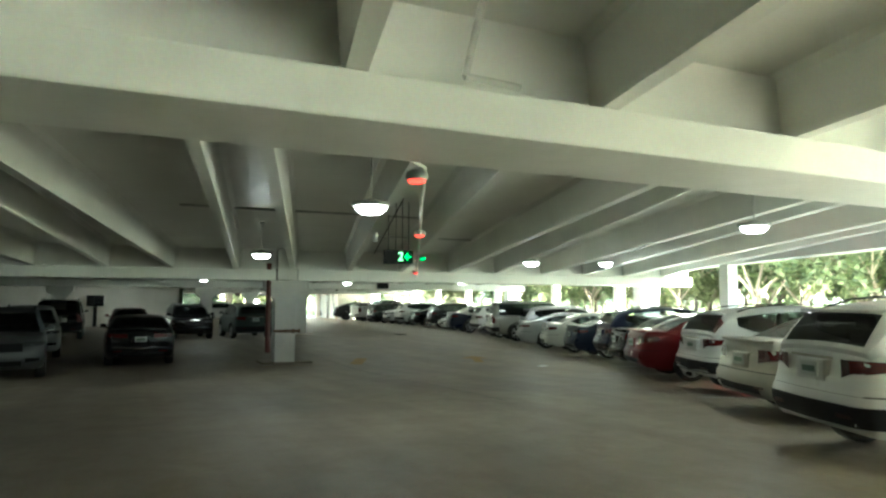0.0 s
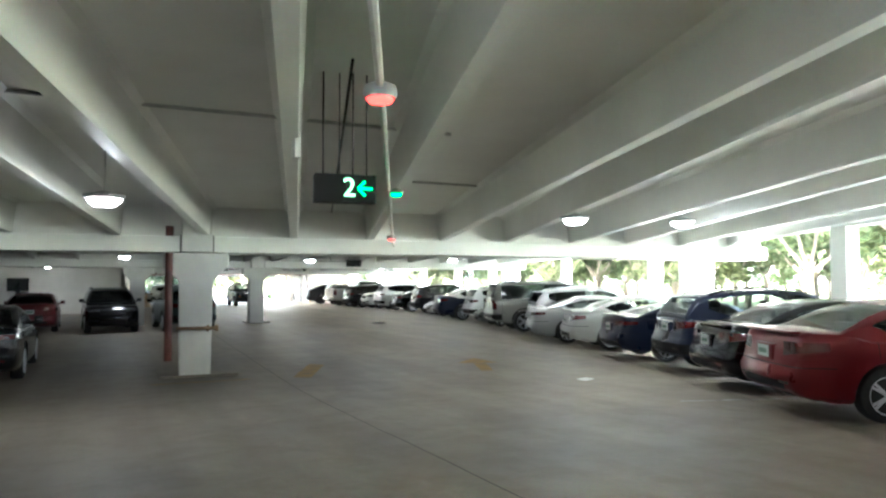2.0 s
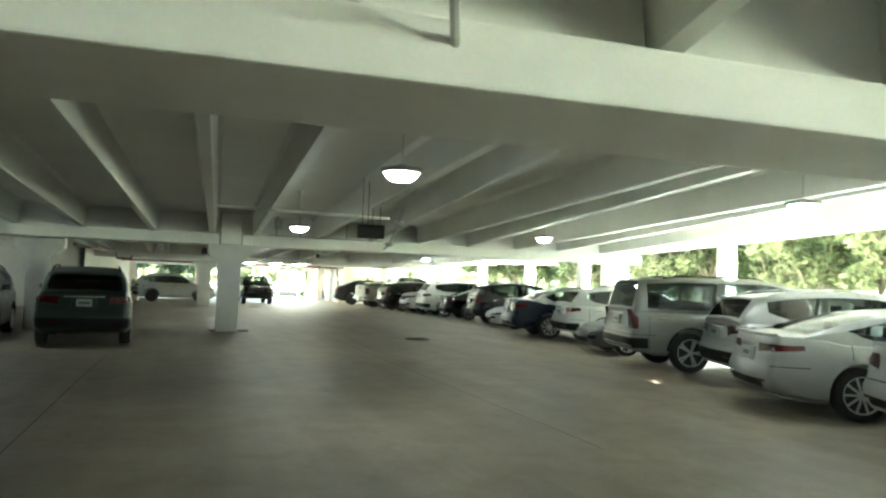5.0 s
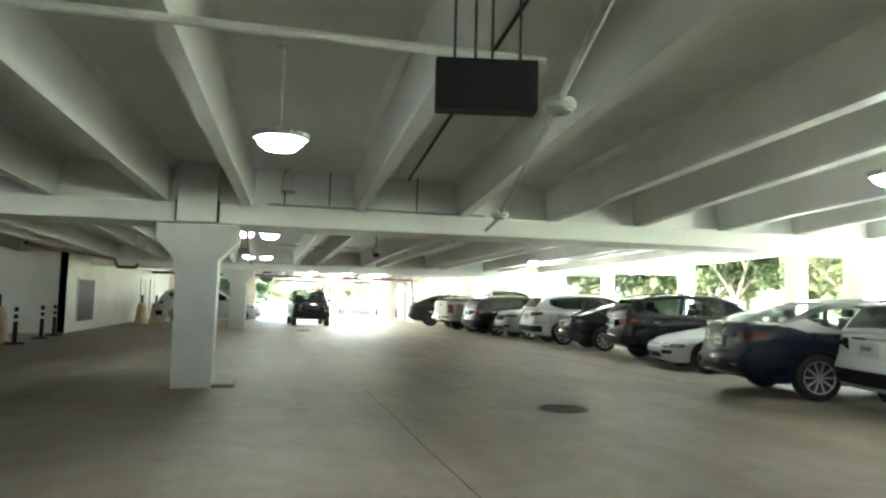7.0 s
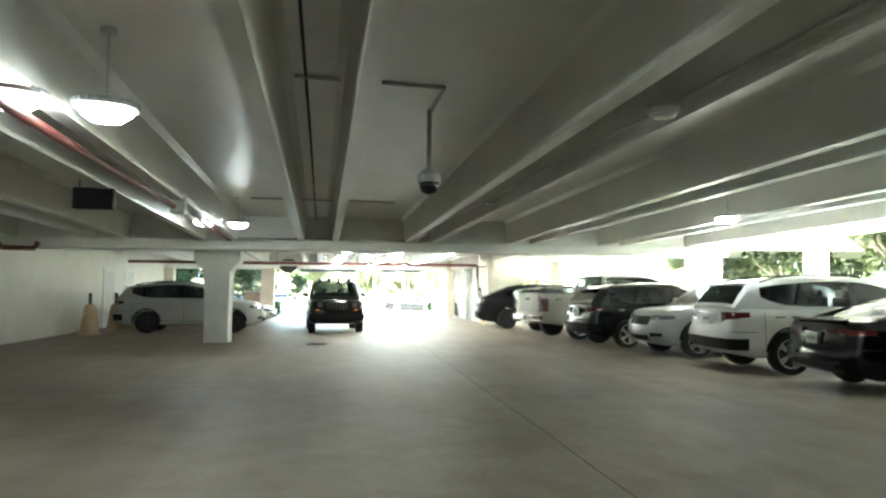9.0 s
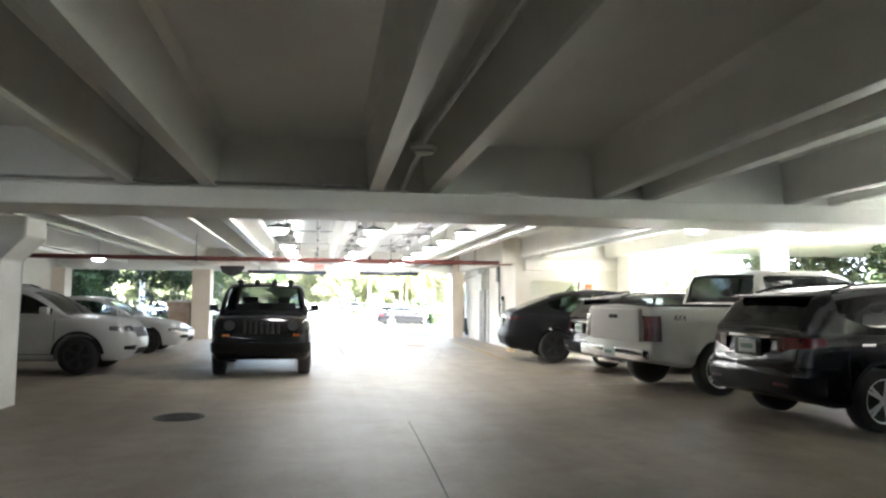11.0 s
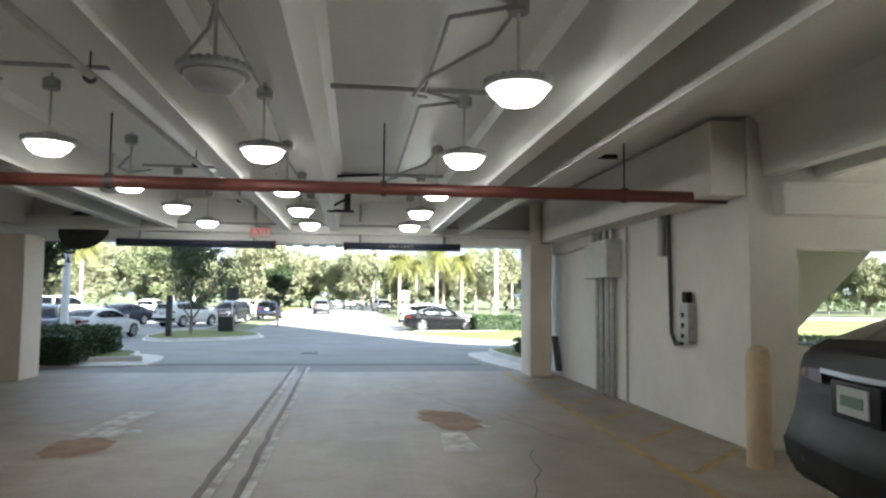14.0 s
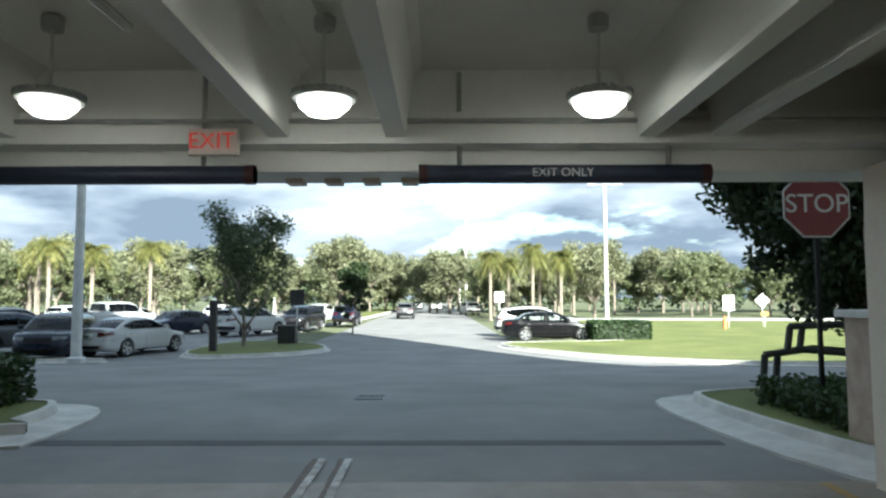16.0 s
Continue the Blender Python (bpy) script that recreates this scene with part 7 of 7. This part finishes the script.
s = thing("stop_sign", "red octagonal stop sign on a dark perforated post", "stop sign", at=pose(18.83, 75.7, 0))
bm = bmesh.new()
prof = [(0.41 * math.cos(radians(22.5 + 45 * i)), 0.41 * math.sin(radians(22.5 + 45 * i))) for i in range(8)]
a = [bm.verts.new((x, 0.0, 2.50 + z)) for x, z in prof]
b = [bm.verts.new((x, 0.012, 2.50 + z)) for x, z in prof]
bm.faces.new(a)
bm.faces.new(b[::-1])
for i in range(8):
    bm.faces.new((a[i], b[i], b[(i + 1) % 8], a[(i + 1) % 8]))
fc = part("sign_face", bm, M_GREYWHITE, s, "white octagon border")
bm = bmesh.new()
a = [bm.verts.new((x * 0.95, -0.006, 2.50 + z * 0.95)) for x, z in prof]
b = [bm.verts.new((x * 0.95, -0.001, 2.50 + z * 0.95)) for x, z in prof]
bm.faces.new(a)
bm.faces.new(b[::-1])
for i in range(8):
    bm.faces.new((a[i], b[i], b[(i + 1) % 8], a[(i + 1) % 8]))
part("red_field", bm, M_STOP, fc, "red field, darkened for shade")
text_mesh("STOP", 0.30, 0.003, M_GREYWHITE, pose(0, -0.010, 2.50, 90, 0, 0), s, "white capital letters")
bm = bmesh.new()
box(bm, -0.024, 0.014, -0.1, 0.024, 0.05, 2.88)
part("post", bm, M_BLACK, s)
s = thing("stone_pier", "tan stone pier with a pale cap beside the exit", "pier", at=pose(18.72, 74.3, 0))
bm = bmesh.new()
box(bm, -0.3, -0.25, -0.1, 0.3, 0.25, 1.26, None, 0.012)
part("shaft", bm, M_STONE, s)
bm = bmesh.new()
box(bm, -0.36, -0.31, 1.26, 0.36, 0.31, 1.33, None, 0.01)
part("cap", bm, M_KERB, s, "pale cap stone")
s = thing("stone_pier", "brown stone pier with a pale cap by the open end", "pier", at=pose(8.05, 72.95, 0))
bm = bmesh.new()
box(bm, -0.4, -0.3, -0.05, 0.35, 0.3, 1.28, None, 0.012)
part("shaft", bm, M_STONE, s)
bm = bmesh.new()
box(bm, -0.45, -0.35, 1.28, 0.4, 0.35, 1.35, None, 0.01)
part("cap", bm, M_KERB, s, "pale cap stone")
for k, y in enumerate((80.4, 81.0)):
    s = thing("bike_rack", "dark steel bench-like bike rack on the verge", "bike rack", at=pose(20.05 + 0.3 * k, 78.0, 0.1, 0, 0, 6))
    bm = bmesh.new()
    run(bm, [(-0.9, 0.2 * k, 0.0), (-0.85, 0.2 * k, 0.55), (-0.3, 0.2 * k, 0.62), (0.5, 0.2 * k, 0.55), (0.9, 0.2 * k, 0.6), (1.0, 0.2 * k, 0.0)], 0.05)
    run(bm, [(-0.5, 0.2 * k, 0.62), (-0.45, 0.2 * k, 0.95), (0.6, 0.2 * k, 0.98), (0.8, 0.2 * k, 0.58)], 0.05)
    part("frame", bm, M_DARKMET, s, "", 60)


def road_sign(label, x, y, z, w, h, material, diamond=False):
    s = thing("road_sign", label, "road sign", at=pose(x, y, 0))
    bm = bmesh.new()
    box(bm, -w / 2, -0.02, -h / 2, w / 2, 0, h / 2, pose(0, 0, z, 0, 45 if diamond else 0, 0))
    part("panel", bm, material, s)
    bm = bmesh.new()
    tube(bm, (0, 0.03, -0.1), (0, 0.03, z + h / 2), 0.035, 0.035, 8)
    part("post", bm, M_POLE, s)


road_sign("white rectangular road sign on a post", 27.6, 99.5, 1.75, 0.75, 1.0, M_WHITE)
road_sign("white diamond road sign on a post", 29.6, 100.5, 1.9, 0.7, 0.7, M_WHITE, True)
road_sign("small yellow road sign below a diamond", 29.6, 100.3, 1.0, 0.55, 0.3, M_YELLOW)
road_sign("white square sign by the far road", 17.5, 103.0, 2.2, 0.7, 0.75, M_WHITE)
road_sign("grey octagonal sign back by the car park", 9.6, 92.0, 2.2, 0.7, 0.8, M_DARKMET)
s = thing("litter_bin", "dark slatted litter bin on the kerb", "litter bin", at=pose(9.75, 89.9, 0.1))
bm = bmesh.new()
box(bm, -0.4, -0.3, 0.0, 0.4, 0.3, 0.85, None, 0.03)
part("bin_body", bm, M_DARKMET, s)
s = thing("utility_post", "dark square post on the grass island", "post", at=pose(8.45, 86.7, 0.1))
bm = bmesh.new()
box(bm, -0.13, -0.13, 0, 0.13, 0.13, 2.0, None, 0.02)
part("post_body", bm, M_DARKMET, s)
s = thing("fire_hydrant", "small yellow hydrant beyond the lawn", "hydrant", at=pose(27.0, 98.5, 0.1))
bm = bmesh.new()
lathe(bm, [(0.12, 0), (0.12, 0.6), (0.15, 0.62), (0.08, 0.8), (0.02, 0.85)], 12)
part("hydrant_body", bm, M_ORANGE, s, "", 40)

# ---------------------------------------------------------------- vehicles outside
LOT = "cars in the outdoor car park"
car("sedan", "white", "white sedan parked at the car park edge", 6.1, 87.2, 74, group=LOT, z=-0.012)
car("suv", "navy", "dark blue suv parked nose out at the car park edge", 4.75, 85.9, -78, group=LOT, z=-0.012)
car("suv", "grey", "dark grey suv in the car park", 2.4, 87.6, 70, group=LOT, z=-0.012)
car("suv", "white", "white suv in the second row of the car park", 6.8, 96.5, 60, group=LOT, z=-0.012)
car("sedan", "navy", "dark sedan in the second row of the car park", 3.4, 97.5, -120, group=LOT, z=-0.012)
car("pickup", "white", "white pickup truck in the second row", 0.2, 98.5, 60, group=LOT, z=-0.012)
car("suv", "silver", "silver suv in the second row of the car park", -3.2, 97.0, 60, group=LOT, z=-0.012)
car("sedan", "grey", "grey sedan in the second row of the car park", -6.6, 98.0, -120, group=LOT, z=-0.012)
car("suv", "black", "black suv in the second row of the car park", 8.0, 101.0, -100, group=LOT, z=-0.012)
car("suv", "white", "white suv parked in a farther row", 7.2, 110.0, -95, group=LOT, z=-0.012)
car("suv", "white", "white suv parked in a farther row", 2.0, 108.0, 90, group=LOT, z=-0.012, detail=False)
car("sedan", "silver", "silver sedan parked in a farther row", -2.0, 106.0, 80, group=LOT, z=-0.012, detail=False)
car("suv", "navy", "dark blue suv parked in a farther row", 9.4, 106.5, 90, group=LOT, z=-0.012, detail=False)
car("sedan", "white", "white sedan parked in a farther row", -9.0, 88.0, 62, group=LOT, z=-0.012, detail=False)
car("suv", "black", "black suv parked at the car park edge", -3.0, 87.8, 62, group=LOT, z=-0.012, detail=False)
car("suv", "white", "white suv parked in a farther row", -6.0, 107.0, 80, group=LOT, z=-0.012, detail=False)
car("suv", "grey", "dark suv driving away on the far road", 12.0, 119.0, 90, z=-0.012)
car("sedan", "black", "black sedan parked beside the lawn", 18.4, 92.3, 0, group=LOT, z=-0.012)
car("suv", "pearl", "pale suv parked behind the black sedan", 18.3, 94.9, 0, group=LOT, z=-0.012)
car("suv", "white", "white suv parked on the far road", 17.0, 128.0, 100, z=-0.012, detail=False)
car("sedan", "white", "white sedan far along the road", 14.0, 150.0, 90, z=-0.012, detail=False)
car("sedan", "silver", "silver sedan far along the road", 11.5, 158.0, 90, z=-0.012, detail=False)

# everything outdoors stands on the falling ground, pushed outward to fit the exit view
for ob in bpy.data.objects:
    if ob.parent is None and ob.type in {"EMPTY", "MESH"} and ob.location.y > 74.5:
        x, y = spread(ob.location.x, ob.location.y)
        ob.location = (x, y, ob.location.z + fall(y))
